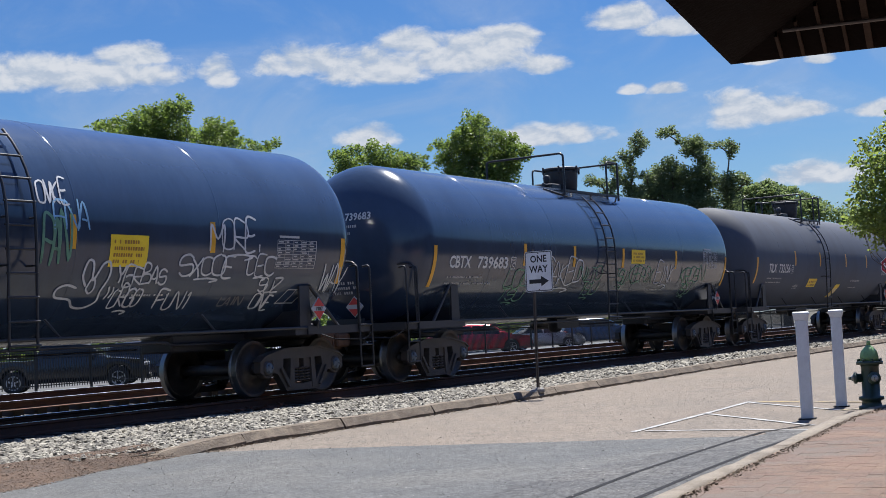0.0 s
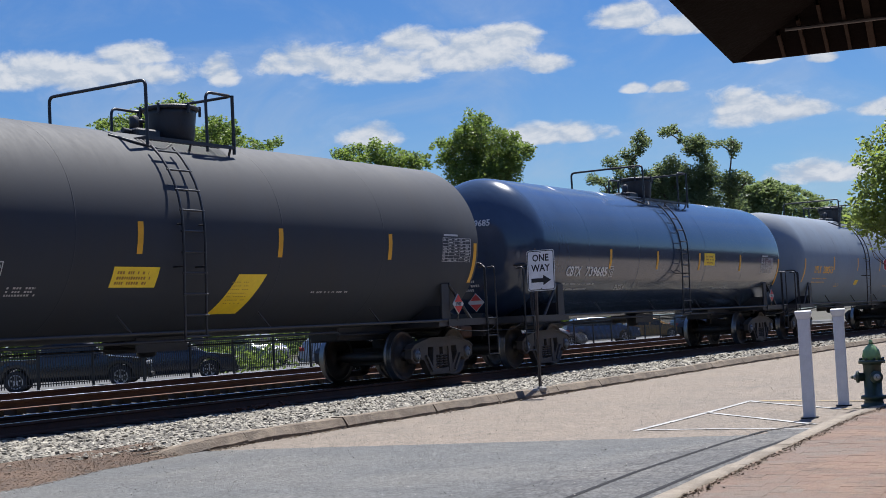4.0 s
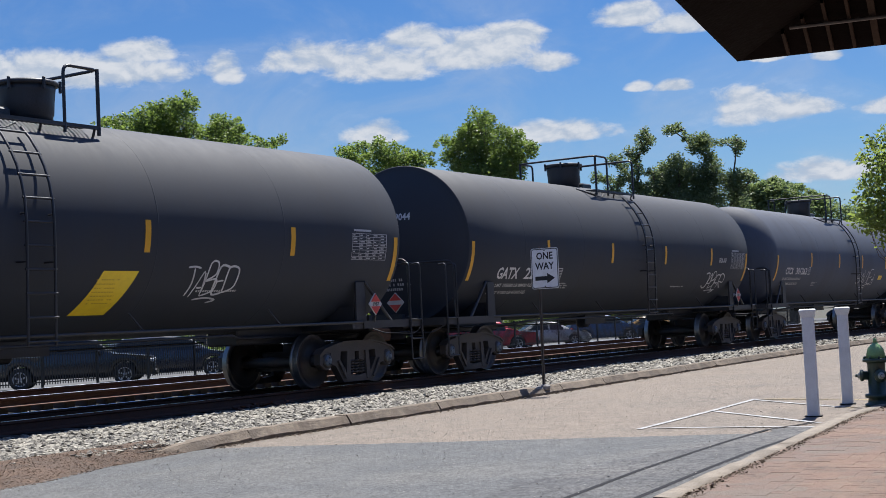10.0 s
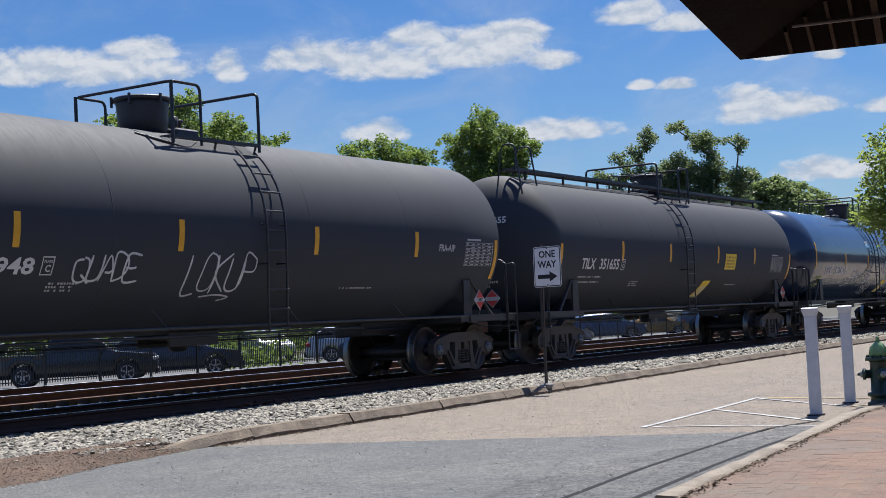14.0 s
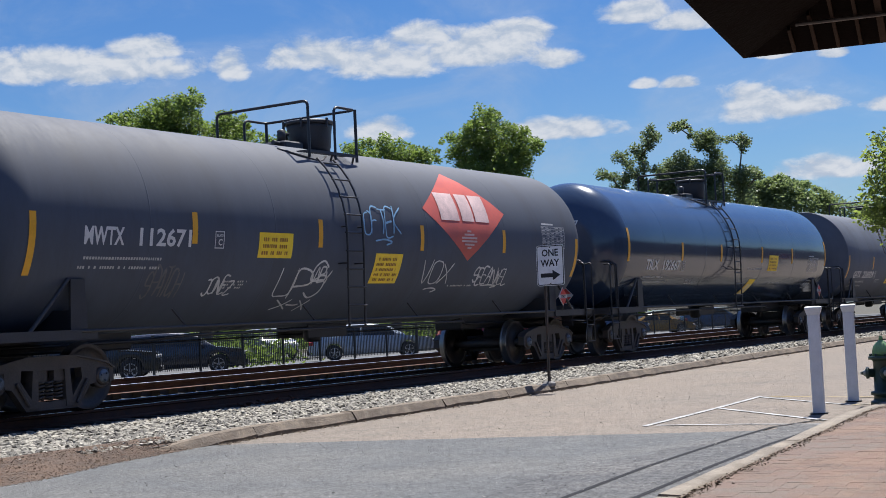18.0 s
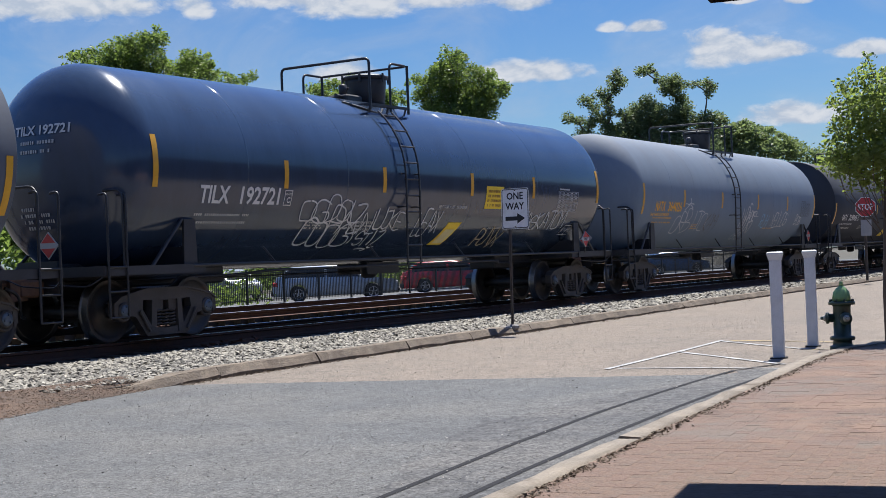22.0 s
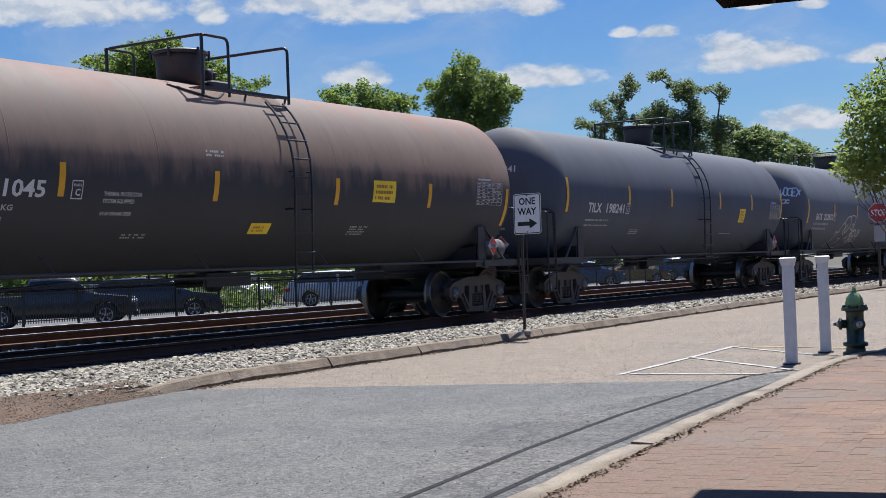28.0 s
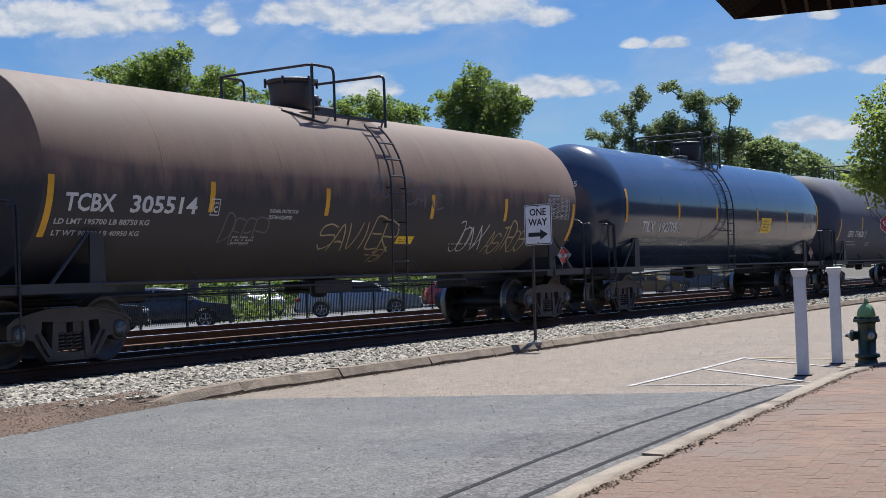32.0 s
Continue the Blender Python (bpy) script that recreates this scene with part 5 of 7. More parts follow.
CARS = []
for number, spec in enumerate(ROSTER):
    built = tank_car(number, spec)
    CARS.append((built, spec["x"]))
    if spec.get("ears"):
        sh = Shape()
        q = lambda pts: [(1.42 + p, vz(1.41) + 0.8 * r) for p, r in pts]
        stroke(sh, q([(0.48, 0.55), (0.38, 0.75), (0.42, 1.0), (0.52, 0.98), (0.56, 0.7), (0.6, 0.7), (0.7, 0.95), (0.82, 0.98), (0.86, 0.75), (0.78, 0.45), (0.78, 0.25), (0.6, 0.12), (0.4, 0.15), (0.28, 0.3), (0.02, 0.35), (0.0, 0.5), (0.15, 0.58), (0.34, 0.52)]), 0.035)
        stroke(sh, q([(0.5, 0.5), (0.55, 0.68), (0.62, 0.66), (0.64, 0.5), (0.58, 0.42), (0.5, 0.5)]), 0.03)
        stroke(sh, q([(0.9, 0.3), (0.94, 0.42), (0.92, 0.55)]), 0.03)
        stroke(sh, q([(0.98, 0.32), (1.02, 0.45), (1.0, 0.55)]), 0.03)
        part("graffiti", sh, CHALK, built, "sprayed white outline of a long-eared head")
    if spec.get("skull"):
        cv, ch = (vz(1.27) + vz(1.81)) / 2, (vz(1.81) - vz(1.27)) / 2

        def oval(sh, cu, mid, a, b, lift):
            rows = 12
            p = []
            for k in range(rows + 1):
                t = -1 + 2 * k / rows
                w_ = a * math.sqrt(max(0.0, 1 - t * t))
                p += [wrap(cu - w_ + 0.5 * t * b, mid + t * b, R0, lift), wrap(cu + w_ + 0.5 * t * b, mid + t * b, R0, lift)]
            return sh.add(p, [(2 * k, 2 * k + 1, 2 * k + 3, 2 * k + 2) for k in range(rows)])
        oval_ = part("graffiti", oval(Shape(), 2.86, cv, 0.38, ch, 0.009), CHALK, built, "sprayed white skull")
        eyes = Shape()
        for cu, dv, a, b in ((2.72, 0.06, 0.12, 0.09), (3.05, 0.14, 0.12, 0.09), (2.86, -0.07, 0.035, 0.05)):
            oval(eyes, cu, cv + dv, a, b, 0.013)
        stroke(eyes, [(2.55, cv - 0.18), (2.72, cv - 0.24), (2.95, cv - 0.17)], 0.03, R0, 0.014)
        part("eye_hollow", eyes, tank_paint("gloss"), oval_)
    if spec.get("face"):
        sh = Shape()
        q = lambda pts: [(-3.72 + 2.72 * p, vz(1.13) + 1.56 * r) for p, r in pts]
        stroke(sh, q([(0, 0.12), (0.09, 0.36), (0.16, 0.6), (0.22, 0.74), (0.3, 0.8), (0.36, 0.7), (0.36, 0.56)]), 0.035)
        stroke(sh, q([(0.3, 0.8), (0.35, 0.9), (0.48, 0.94), (0.56, 0.88), (0.58, 0.74), (0.54, 0.6), (0.46, 0.51), (0.39, 0.54), (0.4, 0.7), (0.46, 0.75), (0.51, 0.66), (0.49, 0.56), (0.44, 0.58), (0.44, 0.65)]), 0.035)
        stroke(sh, q([(0.45, 0.94), (0.67, 0.97), (0.76, 0.92), (0.78, 0.78), (0.71, 0.64), (0.65, 0.66), (0.68, 0.76), (0.76, 0.76), (0.81, 0.64), (0.76, 0.48), (0.59, 0.36)]), 0.035)
        stroke(sh, q([(0.76, 0.48), (0.87, 0.62), (0.97, 0.6), (1.0, 0.46), (0.95, 0.28), (0.84, 0.12), (0.7, 0.06), (0.51, 0.04)]), 0.035)
        stroke(sh, q([(0.32, 0.37), (0.43, 0.39), (0.41, 0.26), (0.29, 0.12), (0.1, 0.01)]), 0.03)
        stroke(sh, q([(0.59, 0.36), (0.74, 0.42), (0.73, 0.28), (0.65, 0.16), (0.48, 0.05)]), 0.03)
        part("graffiti", sh, CHALK, built, "sprayed white outline drawing")


def run(t):
    """How far the train has gone at t seconds."""
    return 12.455 * t + 0.0072 * (t - 16) ** 2


def motions():
    for car, x in CARS:
        walk(car, [(t, pose(x - run(t), TRACK_Y, 0)) for t in range(0, 33, 2)])
    rows, t = [], 0.0
    while t < 32.0:
        rows.append((t, pose(0, 0, 0, 0, -math.degrees((run(t) - run(0)) / 0.457), 0)))
        t += 1.0 / FPS
    rows.append((32.0, pose(0, 0, 0, 0, -math.degrees((run(32) - run(0)) / 0.457), 0)))
    first = WHEELS[0]
    walk(first, rows)
    for w in WHEELS[1:]:
        w.rotation_mode = "QUATERNION"
        keys = w.animation_data_create()
        keys.action = first.animation_data.action
        keys.action_slot = first.animation_data.action_slot


# ---------- ground, road, track ----------
ROAD_Z, WALK_Z, BED_Z = -0.32, -0.235, -0.19
ASPHALT = asphalt("old_asphalt", (0.145, 0.118, 0.0935), (0.118, 0.101, 0.083), 0.6, 0.35)
DARKASPHALT = asphalt("dark_asphalt", (0.066, 0.069, 0.071), (0.094, 0.092, 0.087), 0.7, 0.3)
SOIL = surface("ground_soil", (0.052, 0.0442, 0.0312), 0.95, 0.0, 0.35, 0.4, 12.0, 0.5, second=(0.026, 0.039, 0.013), amount=0.6)
CONCRETE = surface("kerb_concrete", (0.141, 0.111, 0.0818), 0.9, 0.0, 0.45, 3.0, 35.0, 0.9, second=(0.0619, 0.0442, 0.0309), amount=0.7, spread=(0.42, 0.68))
PALEKERB = surface("pale_kerb_concrete", (0.201, 0.17, 0.134), 0.9, 0.0, 0.3, 3.0, 50.0, 0.7, second=(0.0957, 0.0742, 0.055), amount=0.6, spread=(0.45, 0.7))
# bed colour holds the shade beside the rail and between the stones
SHADED_BED = surface("shaded_ballast_bed", (0.042, 0.038, 0.034), 0.95, 0.0, 0.6, 9.0, 20.0, 0.9, second=(0.03, 0.027, 0.024), amount=0.6)
DIRT = surface("gritty_dirt", (0.080, 0.050, 0.033), 0.95, 0.0, 0.45, 5.0, 40.0, 0.9, second=(0.0413, 0.0315, 0.0248), amount=0.6)
STONE = surface("ballast_stone", (0.33, 0.305, 0.252), 0.9, 0.0, 0.3, 12.0, 60.0, 0.4, island=0.95, dark=(0.0572, 0.052, 0.0468))
TAR = surface("crack_tar", (0.016, 0.016, 0.018), 0.85, 0.0, 0.3, 4.0, 30.0, 0.2, gloss=0.15)
PAINT = surface("worn_white_paint", (0.312, 0.309, 0.306), 0.7, 0.0, 0.12, 5.0, 50.0, 0.2, second=(0.13, 0.124, 0.116), amount=0.8, spread=(0.42, 0.6))
YPAINT = surface("worn_yellow_paint", (0.286, 0.198, 0.052), 0.7, 0.0, 0.12, 5.0, 50.0, 0.2, second=(0.146, 0.135, 0.12), amount=0.85, spread=(0.4, 0.6))
RUSTRAIL = surface("rail_rust", (0.082, 0.036, 0.021), 0.85, 0.0, 0.3, 3.0, 30.0, 0.3)
RAILTOP = surface("rail_shine", (0.55, 0.54, 0.53), 0.28, 1.0, 0.15, 3.0, 30.0, 0.02)
TIE = surface("tie_wood", (0.0525, 0.042, 0.035), 0.9, 0.0, 0.35, 3.0, 30.0, 0.4, stretch=(6, 0.6, 6), per_object=0.4)


def sheet(points, z):
    return Shape().quad(*[(x, y, z) for x, y in points])


structure("ground", Shape().quad((-900, -900, -0.66), (2500, -900, -0.66), (2500, 2500, -0.66), (-900, 2500, -0.66)), SOIL, "brown and green ground reaching the horizon", "ground")


def strip(rows):
    """A ribbon through rows of left and right points."""
    v = [p for a, b in rows for p in (a, b)]
    return Shape().add(v, [(2 * i, 2 * i + 1, 2 * i + 3, 2 * i + 2) for i in range(len(rows) - 1)])


def far_kerb(x):
    """Front line of the kerb on the track side."""
    return np.interp(x, [-40, 11.4, 13.2, 16.4, 20.4, 23, 30.5, 39, 60, 160], [10.2, 10.78, 10.92, 11.06, 11.22, 11.35, 11.75, 12.0, 12.3, 12.6])


def near_kerb(x):
    """Road-side line of the kerb on the pavement side."""
    return np.interp(x, [-40, 6.8, 8.07, 9.62, 11.74, 14.18, 15.2, 16.4, 18, 22, 30, 160], [-1.5, 3.59, 3.75, 3.92, 4.14, 4.40, 4.50, 4.52, 4.2, 3.6, 3.2, 2.0])


xs = [-40, 0, 6.8, 8, 9.6, 11.4, 11.7, 13.2, 14.2, 15.2, 16.4, 18, 20.4, 22, 23, 30, 39, 60, 160]
structure("road", strip([((x, near_kerb(x) - 0.3, ROAD_Z), (x, far_kerb(x) + 0.35, ROAD_Z)) for x in xs]), ASPHALT, "sun-bleached old asphalt road with fine grit", "road")
structure("road_patch", strip([((x, near_kerb(x) + 0.0, ROAD_Z + 0.004), (x, min(far_kerb(x) + 0.1, 10.42 + (12.26 - x) * 3.35) if x > 12.0 else far_kerb(x) + 0.05, ROAD_Z + 0.004)) for x in (-40, 0, 6.8, 8.07, 9.62, 11.4, 12.0, 12.26, 12.8, 13.3, 13.7, 14.0)]), DARKASPHALT, "darker grey resurfaced asphalt", "road")


def line_on_road(points, w, z):
    rows = []
    for i, p in enumerate(points):
        a, b = Vector(points[max(i - 1, 0)]), Vector(points[min(i + 1, len(points) - 1)])
        d = (b - a).normalized()
        s = Vector((-d.y, d.x)) * w / 2
        rows.append(((p[0] + s.x, p[1] + s.y, z), (p[0] - s.x, p[1] - s.y, z)))
    return strip(rows)


marks = thing("road_marking", "worn white hatched no-parking lines on the road", "road marking", kind="structure")
for pts in ([(14.40, 6.55), (16.0, 6.64), (17.2, 6.72), (19.15, 6.88)], [(14.50, 6.45), (14.62, 5.5), (14.6, 4.62)], [(16.98, 6.70), (15.99, 5.65), (15.1, 4.72)], [(19.0, 6.85), (18.16, 5.98), (17.35, 5.1)]):
    part("painted_line", line_on_road(pts, 0.075, ROAD_Z + 0.008), PAINT, marks)
for pts in ([(19.1, 6.8), (18.9, 5.9), (18.6, 4.9)], [(17.3, 5.05), (17.9, 4.6)]):
    part("painted_line", line_on_road(pts, 0.08, ROAD_Z + 0.008), YPAINT, marks, "worn yellow line")
for pts in ([(15.22, 4.79), (14.27, 5.03), (13.1, 5.0), (11.92, 4.93), (10.6, 4.84), (9.54, 4.72), (8.52, 4.6), (6.5, 4.3), (3, 3.8)], [(14.31, 4.50), (12.5, 4.45), (10.8, 4.32), (9.6, 4.2), (8.62, 4.1), (7.48, 3.97), (6.4, 3.82), (5.0, 3.6)]):
    structure("tar_seam", line_on_road(pts, 0.05, ROAD_Z + 0.0085), TAR, "dark tar seam along the road", "tar seam")

ROUGH = asphalt("ravelled_asphalt", (0.047, 0.048, 0.050), (0.082, 0.079, 0.075), 0.9, 0.9, 0.42)
rough_rnd = random.Random(21)
structure("ravelled_strip", strip([((q, near_kerb(q) + 0.12 + rough_rnd.uniform(-0.04, 0.06), ROAD_Z + 0.0055), (q, near_kerb(q) + 0.3 + 0.11 * min(q - 4, 15.2 - q) * 2 + rough_rnd.uniform(-0.05, 0.12), ROAD_Z + 0.0055)) for q in [4.5 + 0.2 * k for k in range(52)]]), ROUGH, "ravelled coarse dark asphalt along the kerb", "road")


def road_chips():
    """Loose stone chips lying on the asphalt."""
    rnd = random.Random(77)
    sh = Shape()
    for _ in range(9000):
        x = 5.0 + 20.0 * rnd.random() ** 1.7
        y = near_kerb(x) + 0.15 + (far_kerb(x) - near_kerb(x) - 0.3) * rnd.random()
        r = rnd.uniform(0.004, 0.011)
        p = Vector((x, y, ROAD_Z + 0.0075))
        d = [Vector((rnd.uniform(-1, 1), rnd.uniform(-1, 1), rnd.uniform(0.0, 1))) * r for _ in range(4)]
        sh.add([p + q for q in d], [(0, 1, 2), (0, 2, 3), (0, 3, 1), (1, 3, 2)])
    return tagged(part("road_chips", sh, CHIP), "loose pale stone chips scattered on the asphalt", "grit", "", "stuff")


CHIP = surface("stone_chip", (0.30, 0.285, 0.26), 0.95, 0.0, 0.3, 12.0, 60.0, 0.2, island=0.95, dark=(0.11, 0.10, 0.09))
road_chips()

# kerbs: separate stones along both sides
kerb_far = thing("kerb_track_side", "weathered tan concrete kerb beside the ballast", "kerb", kind="structure")
kerb_near = thing("kerb_pavement_side", "worn tan concrete kerb beside the brick pavement", "kerb", kind="structure")


def kerb_stone(x0, x1, line, side, top, width, seed, parent, worn=0.0):
    rnd = random.Random(seed)
    sh = Shape()
    n = 6
    rows = []
    for i in range(n + 1):
        x = x0 + 0.012 + (x1 - x0 - 0.024) * i / n
        y = line(x)
        j = lambda a: rnd.uniform(-a, a)
        t = top + j(0.006) - (worn * (1 - i / n) ** 1.6)
        foot, lip, brow = (0.012, 0.1, 0.07) if side > 0 else (-0.035, 0.05, 0.035)
        rows.append([(x, y + side * foot + j(0.008), ROAD_Z - 0.05), (x, y + j(0.01), t - lip + j(0.01)), (x, y + side * brow, t + j(0.005)), (x, y + side * (width - 0.02) + j(0.01), t + j(0.005)), (x, y + side * width, t - 0.12)])
    v = [p for r in rows for p in r]
    f = [(i * 5 + k, i * 5 + k + 1, i * 5 + k + 6, i * 5 + k + 5) for i in range(n) for k in range(4)]
    sh.add(v, f, side < 0)
    sh.quad(*rows[0])
    sh.quad(*rows[-1][::-1])
    part("kerb_stone", sh, CONCRETE if side > 0 else PALEKERB, parent)


x = 11.0
k = 0
while x < 120:
    step = (1.9 + 0.5 * ((k * 7) % 5) / 4) if x < 60 else 12.0
    kerb_stone(x, x + step, far_kerb, 1, ROAD_Z + 0.14, 0.29, k, kerb_far, 0.10 if k == 0 else 0.0)
    x += step
    k += 1
x = -6.0
while x < 17.6:
    step = 1.6 + 0.4 * ((k * 5) % 3)
    kerb_stone(x, min(x + step, 17.8), near_kerb, -1, WALK_Z + 0.01, 0.20, 100 + k, kerb_near)
    x += step
    k += 1

# ballast shoulder and the bed under both tracks
structure("track_bed", strip([((x, far_kerb(x) + 0.12, ROAD_Z + 0.07), (x, 12.9, BED_Z)) for x in xs]).add(
    [(-60, 12.9, BED_Z), (200, 12.9, BED_Z), (200, 17.6, BED_Z - 0.04), (-60, 17.6, BED_Z - 0.04), (-60, 18.8, -0.19), (200, 18.8, -0.19), (-60, 22.0, -0.06), (200, 22.0, -0.06), (-60, 26.5, -0.66), (200, 26.5, -0.66)],
    [(0, 1, 2, 3), (3, 2, 5, 4), (4, 5, 7, 6), (6, 7, 9, 8)]), SHADED_BED, "dark crushed-stone bed under the tracks, shade put into its colour", "track bed")
structure("dirt_verge", Shape().add([(-20, 9.0, ROAD_Z - 0.01), (8.9, 10.12, ROAD_Z - 0.004), (10.2, 10.56, ROAD_Z - 0.002), (11.5, 10.78, ROAD_Z + 0.002), (11.6, 11.25, ROAD_Z + 0.15), (10.2, 11.2, ROAD_Z + 0.15), (-20, 11.0, ROAD_Z + 0.15)], [(0, 1, 5, 6), (1, 2, 5), (2, 3, 4, 5)]), DIRT, "gritty brown dirt where the kerb has broken away", "verge")


def pebbles(name, count, area, size, z_of, material, label, seed):
    rnd = np.random.RandomState(seed)
    x0, x1, y0, y1 = area
    base = np.array([(1, 0, 0), (-1, 0, 0), (0, 1, 0), (0, -1, 0), (0, 0, 1), (0, 0, -1), (0.62, 0.62, 0.45), (-0.62, 0.62, 0.45), (-0.62, -0.62, 0.45), (0.62, -0.62, 0.45)], float)
    faces = np.array([(0, 6, 9), (2, 7, 6), (1, 8, 7), (3, 9, 8), (4, 6, 7), (4, 7, 8), (4, 8, 9), (4, 9, 6), (0, 2, 6), (2, 1, 7), (1, 3, 8), (3, 0, 9), (0, 5, 2), (2, 5, 1), (1, 5, 3), (3, 5, 0)])
    u = rnd.rand(count)
    px = x0 + (x1 - x0) * u ** 1.35
    py = y0 + (y1 - y0) * rnd.rand(count)
    ok = py > np.array([far_kerb(a) for a in px]) + 0.2 + 0.1 * rnd.rand(count)
    px, py = px[ok], py[ok]
    n = len(px)
    pz = np.array([z_of(a, b) for a, b in zip(px, py)])
    s = size * (0.65 + 0.7 * rnd.rand(n))
    shape = base[None] * (1 + 0.5 * (rnd.rand(n, 10, 1) - 0.5)) * (s[:, None] * (0.7 + 0.6 * rnd.rand(n, 3)))[:, None, :] * np.array([1.4, 0.95, 0.75])
    a = rnd.rand(n) * 6.283
    t = (rnd.rand(n) - 0.5) * 1.1
    c, d, e, g = np.cos(a), np.sin(a), np.cos(t), np.sin(t)
    X, Y, Z = shape[..., 0], shape[..., 1], shape[..., 2]
    X, Z = X * e[:, None] - Z * g[:, None], X * g[:, None] + Z * e[:, None]
    X, Y = X * c[:, None] - Y * d[:, None], X * d[:, None] + Y * c[:, None]
    v = np.stack([X + px[:, None], Y + py[:, None], Z + (pz + s * 0.2 + 0.4 * size * rnd.rand(n))[:, None]], -1).reshape(-1, 3)
    f = (faces[None] + (np.arange(n) * 10)[:, None, None]).reshape(-1, 3)
    me = bpy.data.meshes.new(name)
    me.from_pydata(v.tolist(), [], f.tolist())
    me.materials.append(material)
    return tagged(new(name, me), label, "ballast", "", "stuff")


def verge_grit():
    rnd = random.Random(31)
    sh = Shape()
    for _ in range(16000):
        x = 4.0 + 7.6 * rnd.random()
        t = rnd.random()
        y0 = float(np.interp(x, [4, 8.9, 10.2, 11.6], [9.95, 10.12, 10.56, 10.8]))
        y = y0 - 0.06 + t * (11.2 - y0)
        r = rnd.uniform(0.004, 0.013)
        p = Vector((x, y, ROAD_Z + 0.006 + 0.155 * max(0.0, t - 0.05)))
        d = [Vector((rnd.uniform(-1, 1), rnd.uniform(-1, 1), rnd.uniform(0.0, 1))) * r for _ in range(4)]
        sh.add([p + q for q in d], [(0, 1, 2), (0, 2, 3), (0, 3, 1), (1, 3, 2)])
    return tagged(part("grit", sh, GRIT), "loose brown grit on the broken verge", "grit", "", "stuff")


GRIT = surface("verge_grit", (0.21, 0.145, 0.098), 0.95, 0.0, 0.3, 12.0, 60.0, 0.2, island=0.85, dark=(0.05, 0.036, 0.027))
verge_grit()


def bed_height(x, y):
    k = far_kerb(x) + 0.12
    return ROAD_Z + 0.07 + (BED_Z - ROAD_Z - 0.07) * min(1, max(0, (y - k) / (12.9 - k)))


# stones stop short of the rail; the dark bed paints the train's shade
pebbles("ballast", 34000, (5.5, 30, 11.0, 13.6), 0.036, bed_height, STONE, "pale grey crushed stone along the kerb", 1)
pebbles("ballast_far", 9000, (26, 75, 11.6, 13.7), 0.05, bed_height, STONE, "pale grey crushed stone along the kerb", 2)
pebbles("ballast_between", 5000, (10, 60, 17.6, 18.8), 0.04, lambda x, y: -0.23, STONE, "pale crushed stone between the tracks", 3)


def rail_shape(x0, x1):
    sh = Shape()
    prof = [(-0.075, -0.17), (0.075, -0.17), (0.075, -0.155), (0.012, -0.13), (0.012, -0.05), (0.036, -0.035), (0.036, -0.004), (-0.036, -0.004), (-0.036, -0.035), (-0.012, -0.05), (-0.012, -0.13), (-0.075, -0.155)]
    n = len(prof)
    v = [(x, y, z) for x in (x0, x1) for y, z in prof]
    sh.add(v, [(i, (i + 1) % n, (i + 1) % n + n, i + n) for i in range(n)])
    sh.slot = 1
    sh.add([(x0, -0.032, -0.003), (x1, -0.032, -0.003), (x1, 0.032, -0.003), (x0, 0.032, -0.003), (x0, -0.026, 0), (x1, -0.026, 0), (x1, 0.026, 0), (x0, 0.026, 0)], [(0, 1, 5, 4), (4, 5, 6, 7), (7, 6, 2, 3)])
    return sh


def track(y, zs, label, reach=1.3):
    t = thing("railway_track", label, "railway track", kind="structure")
    for s, z in zip((-1, 1), zs):
        part("rail", lambda: rail_shape(-60, 220), (RUSTRAIL, RAILTOP), t, "rusty rail with a shiny head", at=pose(0, y + s * 0.7535, z), key="rail")
    tilt = math.degrees(math.atan2(zs[1] - zs[0], 1.507))
    k = 0
    x = 6.0
    while x < 90:
        part("tie", lambda: Shape().box(-0.115, -reach, -0.33, 0.115, reach, -0.165, bevel=0.012), TIE, t, at=pose(x, y, (zs[0] + zs[1]) / 2, tilt, 0, ((k * 37) % 7 - 3) * 0.3), key=("tie", reach))
        x += 0.5
        k += 1
    return t


track(TRACK_Y, (0.0, 0.0), "railway track with rusty rails and dark wooden ties")
track(19.72, (0.09, 0.15), "empty second railway track with rust-brown rails", 0.80)

SCRAP = surface("rusty_scrap", (0.114, 0.0442, 0.0234), 0.9, 0.0, 0.4, 9.0, 40.0, 0.4)


def scrap_heap(x, y, seed):
    rnd = random.Random(seed)
    sh = Shape()
    for _ in range(46):
        p = Vector((x + rnd.gauss(0, 0.30), y + rnd.gauss(0, 0.10), -0.16 + abs(rnd.gauss(0, 0.03))))
        d = [Vector((rnd.uniform(-1, 1) * 0.07, rnd.uniform(-1, 1) * 0.04, rnd.uniform(-0.3, 1) * 0.04)) for _ in range(4)]
        sh.add([p + q for q in d], [(0, 1, 2), (0, 2, 3), (0, 3, 1), (1, 3, 2)])
    return tagged(part("scrap", sh, SCRAP), "rust-coloured scrap lying on the ballast", "scrap", "", "stuff")


scrap_heap(16.7, 13.75, 1)
scrap_heap(25.7, 14.0, 2)

# ---------- brick pavement ----------
BRICK = surface("pavement_brick", (0.134, 0.089, 0.064), 0.95, 0.0, 0.6, 1.6, 40.0, 1.0, second=(0.122, 0.100, 0.083), amount=0.85, spread=(0.4, 0.62), per_object=0.5, dark=(0.142, 0.083, 0.062))
BRICKALL = surface("pavement_brick_field", (0.134, 0.089, 0.064), 0.95, 0.0, 0.6, 1.6, 40.0, 1.0, second=(0.122, 0.100, 0.083), amount=0.85, spread=(0.4, 0.62), island=0.5, dark=(0.142, 0.083, 0.062))
